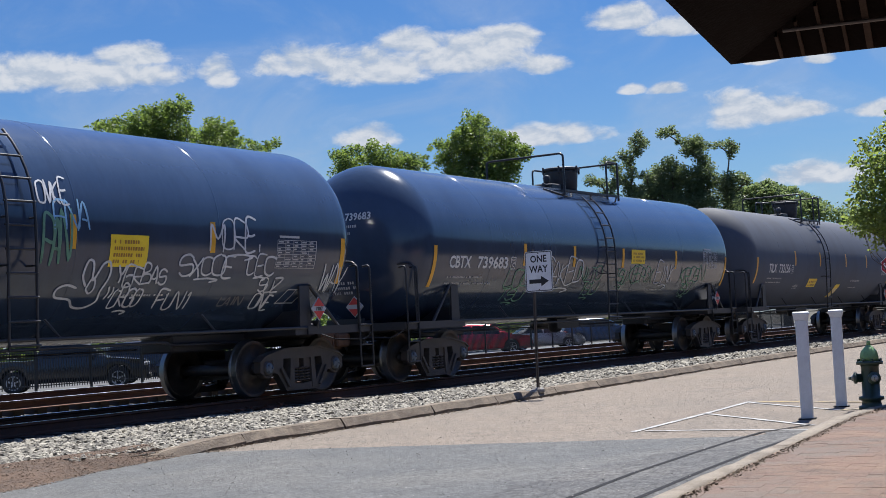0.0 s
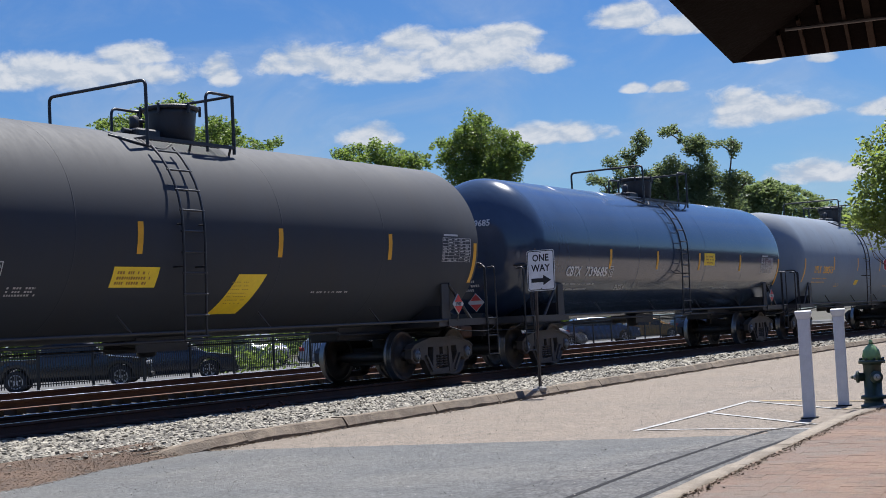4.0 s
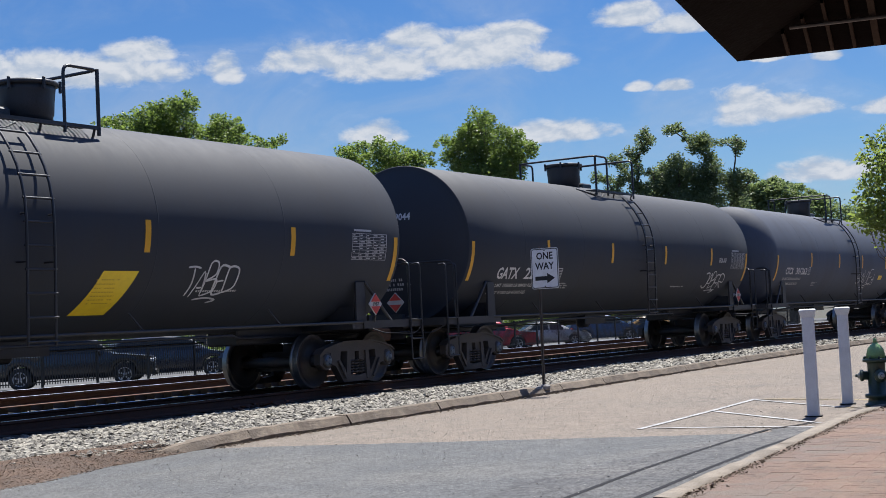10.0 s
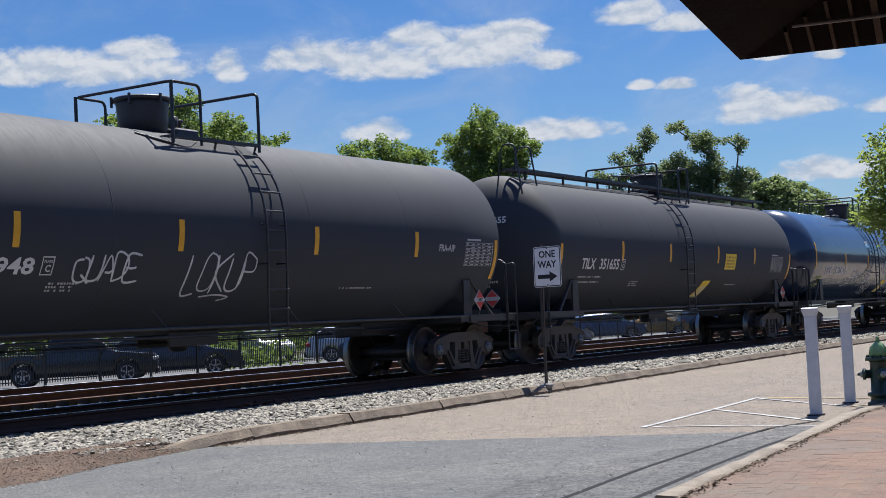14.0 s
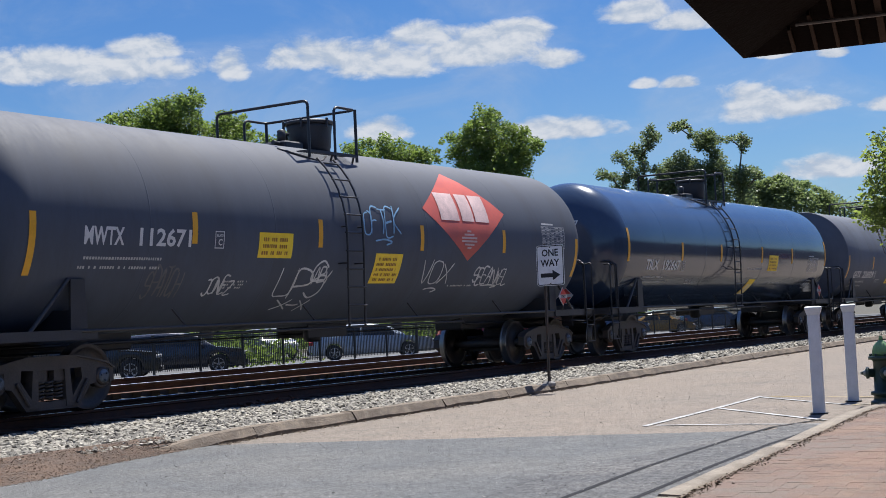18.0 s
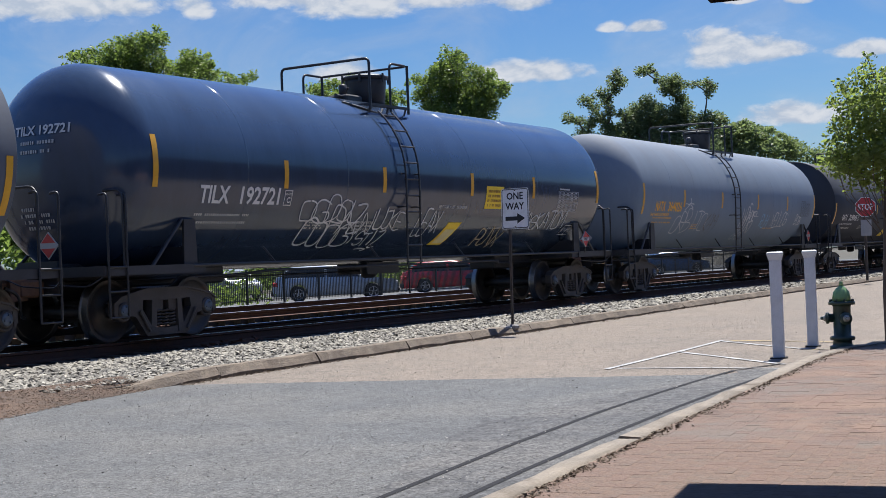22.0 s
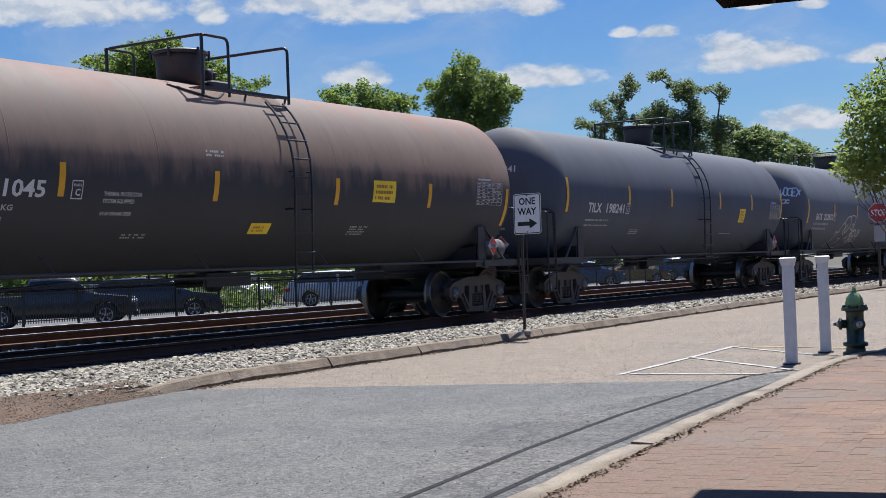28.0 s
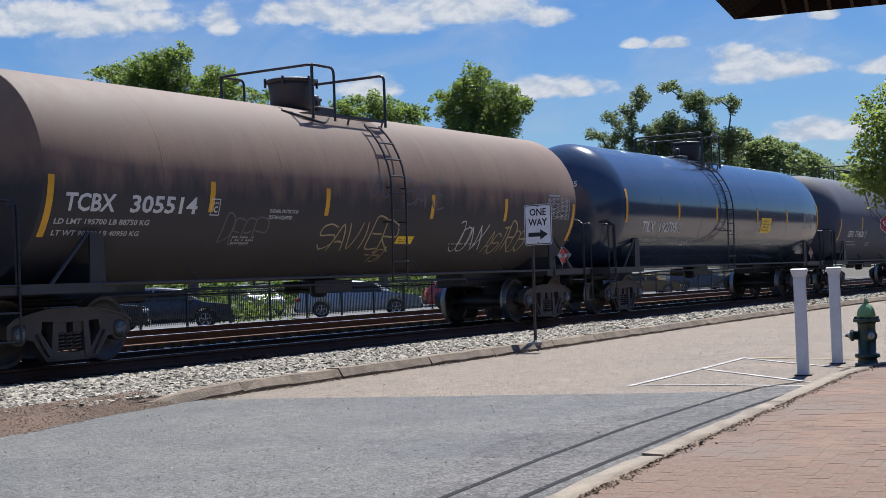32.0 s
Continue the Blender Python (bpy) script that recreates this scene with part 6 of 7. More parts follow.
SAND = surface("joint_sand", (0.172, 0.114, 0.0827), 0.95, 0.0, 0.3, 4.0, 40.0, 0.4)
pavement = structure("pavement", strip([((x, -9.0, WALK_Z - 0.0008), (x, near_kerb(x) - 0.12, WALK_Z - 0.0008)) for x in xs if x <= 18]), SAND, "red brick pavement beside the road", "pavement")
WALK_TURN = 8.2


def brick_places():
    """Middles and turns of the bricks, laid in herringbone."""
    c, s = math.cos(radians(WALK_TURN)), math.sin(radians(WALK_TURN))
    out = []
    a = 0.1035
    for i in range(-8, 140):
        for j in range(-70, 60):
            k = (i - j) % 4
            if k == 0:
                u, v, turn = i + 1.0, j + 0.5, 90
            elif k == 3:
                u, v, turn = i + 0.5, j + 1.0, 0
            else:
                continue
            u, v = 3.2 + u * a, 0.6 + v * a
            x, y = u * c - v * s, u * s + v * c + 0.4
            lim = near_kerb(x) - 0.035
            if 3.5 < x < 18.0 and y < lim - 0.11 and y > 0.20 * x - 0.55 and y > 0.4:
                out.append((x, y, turn))
    return out


def brick_shape(jit=0.0):
    return Shape().box(-0.0514, -0.1024, -0.05, 0.0514, 0.1024, 0.0, bevel=0.002)


places = brick_places()
near_ones = [p for p in places if 6.2 < p[0] < 8.4][:290]
chosen = set(near_ones)
brick_rnd = random.Random(5)
for px, py, turn in near_ones:
    part("brick", brick_shape, BRICK, pavement, at=pose(px, py, WALK_Z + brick_rnd.uniform(0.0, 0.0022), brick_rnd.uniform(-0.25, 0.25), brick_rnd.uniform(-0.25, 0.25), WALK_TURN + turn + brick_rnd.uniform(-1, 1)), key="brick")
rest = Shape()
for px, py, turn in places:
    if (px, py, turn) not in chosen:
        rest.box(-0.0514, -0.1024, -0.03, 0.0514, 0.1024, 0.0, pose(px, py, WALK_Z + brick_rnd.uniform(0.0, 0.0022), brick_rnd.uniform(-0.25, 0.25), brick_rnd.uniform(-0.25, 0.25), WALK_TURN + turn + brick_rnd.uniform(-1, 1)))
field = part("bricks", rest, BRICKALL, pavement)
field["kind"] = "stuff"

LITTER = surface("leaf_litter", (0.15, 0.11, 0.075), 0.95, 0.0, 0.4, 12.0, 60.0, 0.3, island=0.8, dark=(0.04, 0.033, 0.024))


def litter():
    rnd = random.Random(8)
    sh = Shape()
    for _ in range(3000):
        x = 5.0 + 12.4 * rnd.random() ** 1.3
        y = near_kerb(x) - 0.20 - abs(rnd.gauss(0, 0.035)) * (0.6 + 0.8 * abs(math.sin(x * 2.3)))
        r = rnd.uniform(0.006, 0.018)
        p = Vector((x, y, WALK_Z + rnd.uniform(-0.006, 0.006)))
        d = [Vector((rnd.uniform(-1, 1), rnd.uniform(-1, 1), rnd.uniform(-0.2, 1))) * r for _ in range(4)]
        sh.add([p + q for q in d], [(0, 1, 2), (0, 2, 3), (0, 3, 1), (1, 3, 2)])
    for _ in range(1500):
        x = 12 + 26 * rnd.random() ** 1.4
        y = far_kerb(x) - 0.05 - abs(rnd.gauss(0, 0.06)) * (0.3 + 1.2 * abs(math.sin(x * 1.7)))
        r = rnd.uniform(0.008, 0.024)
        p = Vector((x, y, ROAD_Z + 0.008))
        d = [Vector((rnd.uniform(-1, 1), rnd.uniform(-1, 1), rnd.uniform(-0.2, 1))) * r for _ in range(4)]
        sh.add([p + q for q in d], [(0, 1, 2), (0, 2, 3), (0, 3, 1), (1, 3, 2)])
    return tagged(part("leaf_litter", sh, LITTER), "dry brown litter along the pavement kerb", "leaf litter", "", "stuff")


litter()

# ---------- street things ----------
SIGNWHITE = plain("sign_white", (0.74, 0.75, 0.76), 0.4)
SIGNBLACK = plain("sign_black", (0.02, 0.02, 0.022), 0.45)
POST = surface("sign_post_steel", (0.07, 0.06, 0.055), 0.6, 0.4, 0.3, 6, 40, 0.2, second=(0.14, 0.08, 0.05), amount=0.5)
VINYL = plain("white_vinyl", (0.60, 0.63, 0.65), 0.45)


def flat_letters(sh, text, x, z, height, width, y):
    pts, f, w = letters(text, height)
    return sh.add([(x + a * width / w, y, z + b) for a, b in pts], f)


def one_way_sign():
    b = pose(21.15, 11.36, -0.25, 0, 1.6, 0)
    s = thing("one_way_sign", "white one-way traffic sign with a black arrow on a steel post", "traffic sign", at=b)
    part("post", Shape().prism([(-0.03, -0.05), (0.03, -0.05), (0.03, 2.47), (-0.03, 2.47)], -0.03, -0.022).box(-0.03, -0.03, -0.05, -0.022, 0.0, 2.45).box(0.022, -0.03, -0.05, 0.03, 0.0, 2.45), POST, s)
    part("foot", Shape().box(-0.10, -0.10, 0.0, 0.10, 0.08, 0.1, bevel=0.03).box(-0.4, -0.07, -0.02, -0.1, 0.05, 0.07, bevel=0.03), surface("foot_concrete", (0.2, 0.19, 0.18), 0.9), s)
    turn = pose(-0.04, -0.145, 1.735, 0, 0, -90)
    W, Hh = 0.53, 0.70

    def plate(w, h, r):
        out = []
        for cx, cz, a0 in ((w / 2 - r, h - r, 0), (-w / 2 + r, h - r, 90), (-w / 2 + r, r, 180), (w / 2 - r, r, 270)):
            out += [(cx + r * math.cos(radians(a0 + k * 22.5)), cz + r * math.sin(radians(a0 + k * 22.5))) for k in range(5)]
        return out
    p = part("plate", Shape().prism(plate(W, Hh, 0.045), -0.003, 0.0), SIGNWHITE, s, "white sign plate", at=turn)
    part("border", Shape().prism(plate(W - 0.02, Hh - 0.02, 0.04), -0.0042, -0.0032, pose(0, 0, 0.01)), SIGNBLACK, p)
    part("face", Shape().prism(plate(W - 0.05, Hh - 0.05, 0.03), -0.0056, -0.0046, pose(0, 0, 0.025)), SIGNWHITE, p)
    part("word", flat_letters(Shape(), "ONE", -0.16, 0.51, 0.115, 0.32, -0.0068), SIGNBLACK, p, "black word")
    part("word", flat_letters(Shape(), "WAY", -0.18, 0.335, 0.115, 0.36, -0.0068), SIGNBLACK, p, "black word")
    part("arrow", Shape().prism([(-0.19, 0.145), (0.04, 0.145), (0.04, 0.09), (0.19, 0.18), (0.04, 0.27), (0.04, 0.215), (-0.19, 0.215)], -0.0068, -0.006), SIGNBLACK, p)
    for z in (0.04, 0.66):
        part("bolt", Shape().lathe([(0, 0.012), (0.008, 0.01)], pose(0, -0.006, z, 0, 0, -90), 8), POST, p)


one_way_sign()


def stop_sign():
    s = thing("stop_sign", "red octagonal stop sign on a dark post", "traffic sign", at=pose(46.5, 11.65, -0.2))
    part("post", Shape().box(-0.035, -0.035, 0, 0.035, 0.035, 2.75), POST, s)
    turn = pose(-0.05, -0.05, 2.42, 0, 0, -70)
    octo = lambda r: [(r * math.cos(radians(22.5 + 45 * k)), r * math.sin(radians(22.5 + 45 * k))) for k in range(8)]
    p = part("plate", Shape().prism(octo(0.345), -0.004, 0.0), SIGNWHITE, s, at=turn)
    part("face", Shape().prism(octo(0.325), -0.0056, -0.0046), plain("sign_red", (0.45, 0.04, 0.05), 0.45), p)
    part("word", flat_letters(Shape(), "STOP", -0.245, -0.10, 0.2, 0.49, -0.0068), SIGNWHITE, p)
    part("notice", Shape().box(-0.17, 0.0, -0.95, 0.17, 0.01, -0.42), GREYPLATE, p, "small grey notice plate")


stop_sign()


def bollard(x, y, h, lean, sleeve):
    b = thing("bollard", "square white vinyl post with a flared cap", "bollard", "white posts by the kerb", at=pose(x, y, ROAD_Z, 0, lean, 14))
    w = 0.069
    part("shaft", Shape().box(-w, -w, 0, w, w, h - 0.09, bevel=0.012), VINYL, b)
    cap = Shape()
    for z0, z1, a, c in ((h - 0.10, h - 0.03, w + 0.004, w + 0.024), (h - 0.03, h - 0.012, w + 0.024, w + 0.024), (h - 0.012, h, w + 0.024, w + 0.01)):
        cap.add([(s * a, t * a, z0) for s, t in ((-1, -1), (1, -1), (1, 1), (-1, 1))] + [(s * c, t * c, z1) for s, t in ((-1, -1), (1, -1), (1, 1), (-1, 1))], [(0, 1, 5, 4), (1, 2, 6, 5), (2, 3, 7, 6), (3, 0, 4, 7), (4, 5, 6, 7)])
    part("cap", cap, VINYL, b)
    part("base_ring", Shape().box(-w - 0.03, -w - 0.03, 0, w + 0.03, w + 0.03, 0.012), TAR, b, "dark base")
    if sleeve:
        part("sticker", Shape().box(-0.05, -w - 0.002, h - 0.30, 0.04, -w, h - 0.14), plain("faded_sticker", (0.42, 0.43, 0.47), 0.5), b, "grey faded sticker")


bollard(16.045, 5.08, 1.25, 0.4, True)
bollard(17.975, 5.235, 1.25, 0.4, False)


def hydrant():
    h = thing("fire_hydrant", "dark green fire hydrant with a light green bonnet", "fire hydrant", at=pose(16.75, 4.52, WALK_Z - 0.05, 0, 0.6, -60) @ Matrix.Scale(0.93, 4))
    GREEN = surface("hydrant_green", (0.022, 0.045, 0.03), 0.4, 0.0, 0.25, 6, 40, 0.15)
    LIGHT = surface("hydrant_bonnet_green", (0.16, 0.30, 0.12), 0.45, 0.0, 0.25, 6, 40, 0.15)
    PALE = surface("hydrant_cap_grey", (0.30, 0.31, 0.27), 0.5, 0.0, 0.25, 8, 40, 0.15)
    up = lambda z: pose(0, 0, z, 0, -90, 0)
    part("barrel", Shape().lathe([(0, 0.16), (0.06, 0.16), (0.07, 0.125), (0.13, 0.115), (0.14, 0.155), (0.18, 0.155), (0.19, 0.11), (0.56, 0.11), (0.60, 0.125)], up(0), 24), GREEN, h)
    part("flange", Shape().lathe([(0, 0.15), (0.0, 0.165), (0.04, 0.165), (0.045, 0.13)], up(0.59), 24), GREEN, h)
    part("bonnet", Shape().lathe([(0, 0.115), (0.05, 0.115), (0.12, 0.10), (0.17, 0.06), (0.19, 0.035), (0.2, 0.03)], up(0.635), 24), LIGHT, h, "light green bonnet")
    part("operating_nut", Shape().lathe([(0, 0.028), (0.06, 0.022)], up(0.83), 5), LIGHT, h)
    for a, r, cap in ((0, 0.062, True), (-100, 0.055, False)):
        m = pose(0, 0, 0.42, 0, 0, -90 + a)
        n = part("outlet", Shape().lathe([(0.08, r), (0.16, r), (0.165, r + 0.018), (0.20, r + 0.018), (0.21, r * 0.7), (0.235, 0.02), (0.26, 0.02)], m, 14), GREEN if not cap else GREEN, h)
        part("outlet_cap", Shape().lathe([(0.205, r * 0.75), (0.225, r * 0.7), (0.24, 0.018), (0.27, 0.018)], m, 10), PALE, n, "pale cap")
    for k in range(8):
        a = radians(45 * k)
        part("flange_bolt", lambda: Shape().lathe([(0, 0.014), (0.03, 0.014)], up(0), 6), GREEN, h, at=pose(0.145 * math.cos(a), 0.145 * math.sin(a), 0.632), key="flange_bolt")


hydrant()

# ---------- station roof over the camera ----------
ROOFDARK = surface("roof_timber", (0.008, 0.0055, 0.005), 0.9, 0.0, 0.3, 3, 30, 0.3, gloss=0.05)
TIP = Vector((7.98, 2.825, 2.45))
ALONG, ACROSS = Vector((-0.981, -0.194, 0)), Vector((0.194, -0.981, 0))


def station():
    s = thing("station_building", "low station building with a dark timber canopy roof", "building", kind="structure")
    L, Wd, up = 22.0, 9.0, 1.7
    P = lambda a, c, z: TIP + ALONG * a + ACROSS * c + Vector((0, 0, z))
    ridge0, ridge1 = P(4.5, 4.5, up), P(L - 4.5, 4.5, up)
    c = [P(0, 0, 0), P(L, 0, 0), P(L, Wd, 0), P(0, Wd, 0)]
    lift = Vector((0, 0, 0.10))
    deck = Shape().add(c + [ridge0, ridge1], [(0, 1, 5, 4), (1, 2, 5), (2, 3, 4, 5), (3, 0, 4)])
    deck.add([p + lift for p in c] + [ridge0 + lift, ridge1 + lift], [(0, 4, 5, 1), (1, 5, 2), (2, 5, 4, 3), (3, 4, 0)])
    deck.add(c + [p + lift for p in c], [(0, 1, 5, 4), (1, 2, 6, 5), (2, 3, 7, 6), (3, 0, 4, 7)])
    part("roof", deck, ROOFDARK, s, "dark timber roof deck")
    lo, hi = 0.0, 0.17
    box_faces = [(0, 1, 5, 4), (1, 2, 6, 5), (2, 3, 7, 6), (3, 0, 4, 7), (0, 3, 2, 1), (4, 5, 6, 7)]
    for ring in ([(-0.03, -0.03), (L, -0.03), (L, 0.0), (-0.03, 0.0)], [(-0.03, 0.002), (0.0, 0.002), (0.0, Wd), (-0.03, Wd)]):
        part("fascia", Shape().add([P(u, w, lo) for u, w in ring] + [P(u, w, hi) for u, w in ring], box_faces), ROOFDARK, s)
    batten = surface("batten_timber", (0.06, 0.042, 0.033), 0.8, 0.0, 0.3, 3, 30, 0.3, gloss=0.1)
    for k in range(44):
        cc = 0.28 + k * 0.125
        a1 = min(cc, 4.5)
        p0, p1 = P(0.05, cc, up * 0.05 / 4.5), P(a1, cc, up * a1 / 4.5)
        d, dn = ACROSS * (0.018 if k % 5 == 4 else 0.009), Vector((0, 0, -0.03))
        part("batten", Shape().add([p0 - d, p0 + d, p1 + d, p1 - d, p0 - d + dn, p0 + d + dn, p1 + d + dn, p1 - d + dn], [(4, 5, 6, 7), (0, 4, 7, 3), (1, 2, 6, 5), (0, 1, 5, 4)]), batten, s)
    for k in range(30):
        a = 4.6 + k * 0.55
        c1 = min(a, 4.5, L - a)
        if c1 < 0.5:
            continue
        p0, p1 = P(a, 0.3, up * 0.3 / 4.5), P(a, c1, up * c1 / 4.5)
        d, dn = ALONG * 0.035, Vector((0, 0, -0.09))
        part("rafter", Shape().add([p0 - d, p0 + d, p1 + d, p1 - d, p0 - d + dn, p0 + d + dn, p1 + d + dn, p1 - d + dn], [(4, 5, 6, 7), (0, 4, 7, 3), (1, 2, 6, 5), (0, 1, 5, 4)]), batten, s)
    part("wire", Shape().tube([P(0.35, 0.22, 0.10), P(2.6, 0.30, 0.16)], 0.008, 5), GREYPLATE, s)
    part("conduit", Shape().tube([P(0.36, 0.33, 0.09), P(0.36, 8.5, 0.09)], 0.011, 6), surface("conduit_grey", (0.16, 0.15, 0.145), 0.5), s, "thin grey conduit pipe")
    wall = Shape()
    p0, p1 = P(2.0, 4.6, 0), P(20, 4.6, 0)
    for q0, q1 in ((p0, p1), (p0, p0 + ACROSS * 4)):
        n = (q1 - q0).normalized().cross(Vector((0, 0, 1))) * 0.12
        z = Vector((0, 0, WALK_Z - 2.45))
        zt = Vector((0, 0, 0.9))
        wall.add([q0 - n + z, q1 - n + z, q1 + n + z, q0 + n + z, q0 - n + zt, q1 - n + zt, q1 + n + zt, q0 + n + zt], [(0, 1, 5, 4), (1, 2, 6, 5), (2, 3, 7, 6), (3, 0, 4, 7), (4, 5, 6, 7)])
    part("wall", wall, surface("station_brick", (0.30, 0.16, 0.12), 0.9, 0, 0.25, 3, 30, 0.3), s)


station()

# ---------- fence and car park behind the tracks ----------
FENCE = surface("fence_black", (0.014, 0.014, 0.015), 0.45, 0.0, 0.3, 4, 30, 0.1)
LOT = surface("car_park_asphalt", (0.0676, 0.0676, 0.0676), 0.9, 0.0, 0.25, 0.6, 30, 0.3)
FENCE_Y, LOT_Z = 35.0, -0.62
structure("car_park", sheet([(5, 35.4), (170, 35.4), (170, 56), (5, 56)], LOT_Z), LOT, "grey asphalt car park behind a fence", "car park")


def fence():
    f = thing("fence", "black steel picket fence along the car park", "fence", "", pose(0, FENCE_Y, -0.42))
    for k in range(36):
        part("post", lambda: Shape().box(-0.035, -0.035, -0.26, 0.035, 0.035, 1.36).box(-0.045, -0.045, 1.36, 0.045, 0.045, 1.39), FENCE, f, at=pose(24 + k * 2.4, 0, 0), key="fence_post")
    for z in (0.15, 1.05, 1.22):
        part("fence_rail", Shape().box(24, -0.018, z, 108, 0.018, z + 0.035), FENCE, f)
    near = 0
    rest = Shape()
    x = 24.12
    while x < 108:
        if 33 < x < 66 and near < 298:
            part("picket", lambda: Shape().box(-0.014, -0.01, 0.08, 0.014, 0.01, 1.28), FENCE, f, at=pose(x, 0, 0), key="picket")
            near += 1
        else:
            rest.box(x - 0.014, -0.01, 0.08, x + 0.014, 0.01, 1.28)
        x += 0.112
    p = part("picket_run", rest, FENCE, f)
    p["kind"] = "stuff"


fence()


def parked_car(x, y, kind, paint, label, turn=0.0, longer=1.0):
    """A car along x, nose towards -x, as a loft of cross sections with windows, wheels and lamps on it."""
    car = thing("parked_car", label, "car", "parked cars", pose(x, y, LOT_Z, 0, 0, turn))
    S = {"sedan": dict(L=2.35, wb=1.38, wr=0.33, low=0.22, belt=[(-2.35, 0.55), (-2.2, 0.72), (-1.2, 0.88), (1.5, 0.95), (2.2, 0.92), (2.35, 0.6)], roof=[(-1.25, 0.88), (-0.45, 1.38), (0.2, 1.45), (0.9, 1.40), (1.75, 0.95)]),
         "suv": dict(L=2.4, wb=1.42, wr=0.37, low=0.27, belt=[(-2.4, 0.6), (-2.3, 0.9), (-1.3, 1.04), (2.2, 1.1), (2.4, 0.75)], roof=[(-1.35, 1.04), (-0.6, 1.58), (0.3, 1.68), (1.7, 1.62), (2.3, 1.1)]),
         "pickup": dict(L=2.85, wb=1.8, wr=0.39, low=0.33, belt=[(-2.85, 0.65), (-2.75, 0.98), (-1.5, 1.12), (2.8, 1.14), (2.85, 0.7)], roof=[(-1.45, 1.12), (-0.75, 1.74), (0.1, 1.80), (0.8, 1.76), (1.05, 1.13)])}[kind]
    L, wb, wr, low = S["L"] * longer, S["wb"] * longer, S["wr"], S["low"]
    bx, bz = zip(*[(p * longer, q) for p, q in S["belt"]])
    rx, rz = zip(*[(p * longer, q) for p, q in S["roof"]])
    belt = lambda q: float(np.interp(q, bx, bz))
    roof = lambda q: max(float(np.interp(q, rx, rz)), belt(q) + 0.015) if rx[0] < q < rx[-1] else belt(q) + 0.015

    def sill(q):
        z = low
        for s in (-wb, wb):
            if abs(q - s) < wr + 0.07:
                z = max(z, wr + math.sqrt((wr + 0.07) ** 2 - (q - s) ** 2))
        return z
    xs_ = sorted(set([-L, -L + 0.04, -L + 0.12, L - 0.12, L - 0.04, L] + [-L + 0.2 + k * (2 * L - 0.4) / 44 for k in range(45)] + [s + k * (wr + 0.07) / 5 for s in (-wb, wb) for k in range(-5, 6)]))
    half = 0.93
    rings = []
    for q in xs_:
        e = half - 0.22 * max(0.0, (abs(q) - (L - 0.5)) / 0.5) ** 2
        zs_, zb, zr = sill(q), belt(q), roof(q)
        zs_ = min(zs_, zb - 0.04)
        k = min(1.0, (zr - zb) / 0.5)
        wr_ = e - 0.05 - 0.20 * k
        side = [(e - 0.04, zs_), (e, zs_ + (zb - zs_) * 0.35), (e, zs_ + (zb - zs_) * 0.75), (e - 0.05, zb), (wr_ + 0.03, zr - 0.05 * k), (wr_ - 0.06, zr)]
        rings.append([(q, -w, z) for w, z in side] + [(q, w, z) for w, z in side[::-1]])
    n = len(rings[0])
    sh = Shape()
    sh.add([p for r in rings for p in r], [(i * n + k, (i + 1) * n + k, (i + 1) * n + k + 1, i * n + k + 1) for i in range(len(rings) - 1) for k in range(n - 1)] + [(i * n + n - 1, (i + 1) * n + n - 1, (i + 1) * n, i * n) for i in range(len(rings) - 1)], True)
    sh.add(rings[0], [tuple(range(n))])
    sh.add(rings[-1], [tuple(range(n))[::-1]])
    part("body", sh, paint, car)
    cuts = [rx[0] + 0.32, (rx[0] + rx[-1]) / 2 - 0.12, rx[-1] - 0.35] if kind != "pickup" else [rx[0] + 0.3, rx[-1] - 0.22]
    for s in (-1, 1):
        for u0, u1 in zip(cuts, cuts[1:]):
            g = Shape()
            pts = []
            for i in range(7):
                q = u0 + 0.04 + (u1 - u0 - 0.08) * i / 6
                zb, zr = belt(q), roof(q)
                k = min(1.0, (zr - zb) / 0.5)
                f = lambda t: (q, s * (half - 0.05 + (-0.17 * k) * t + 0.006), zb + (zr - 0.05 * k - zb) * t)
                pts += [f(0.1), f(0.9)]
            g.add(pts, [(2 * i, 2 * i + 2, 2 * i + 3, 2 * i + 1) for i in range(6)])
            part("side_window", g, glass_dark(), car)
    for q0, q1, nm in ((rx[0] + 0.08, rx[1] - 0.05, "windscreen"), (rx[-1] - 0.06, rx[-2] + 0.08, "rear_window")):
        o = 0.012
        part(nm, Shape().quad((q0, -0.70, roof(q0) + o), (q0, 0.70, roof(q0) + o), (q1, 0.60, roof(q1) + o), (q1, -0.60, roof(q1) + o)), glass_dark(), car)
    TYRE = surface("tyre_rubber", (0.02, 0.02, 0.021), 0.8)
    RIM = surface("alloy_rim", (0.5, 0.5, 0.51), 0.35, 0.8)

    def spokes():
        r = Shape().lathe([(0.03, wr * 0.66), (0.012, wr * 0.66), (0.012, wr * 0.58), (0.05, wr * 0.55)], pose(0, 0, 0, 0, 0, 90), 20, cap=False)
        r.lathe([(0.05, wr * 0.16), (0.015, wr * 0.13), (0.01, 0.02)], pose(0, 0, 0, 0, 0, 90), 10)
        for q in range(5):
            r.box(-0.03, 0.015, 0, 0.03, 0.045, wr * 0.6, pose(0, 0, 0, 0, q * 72, 0))
        return r
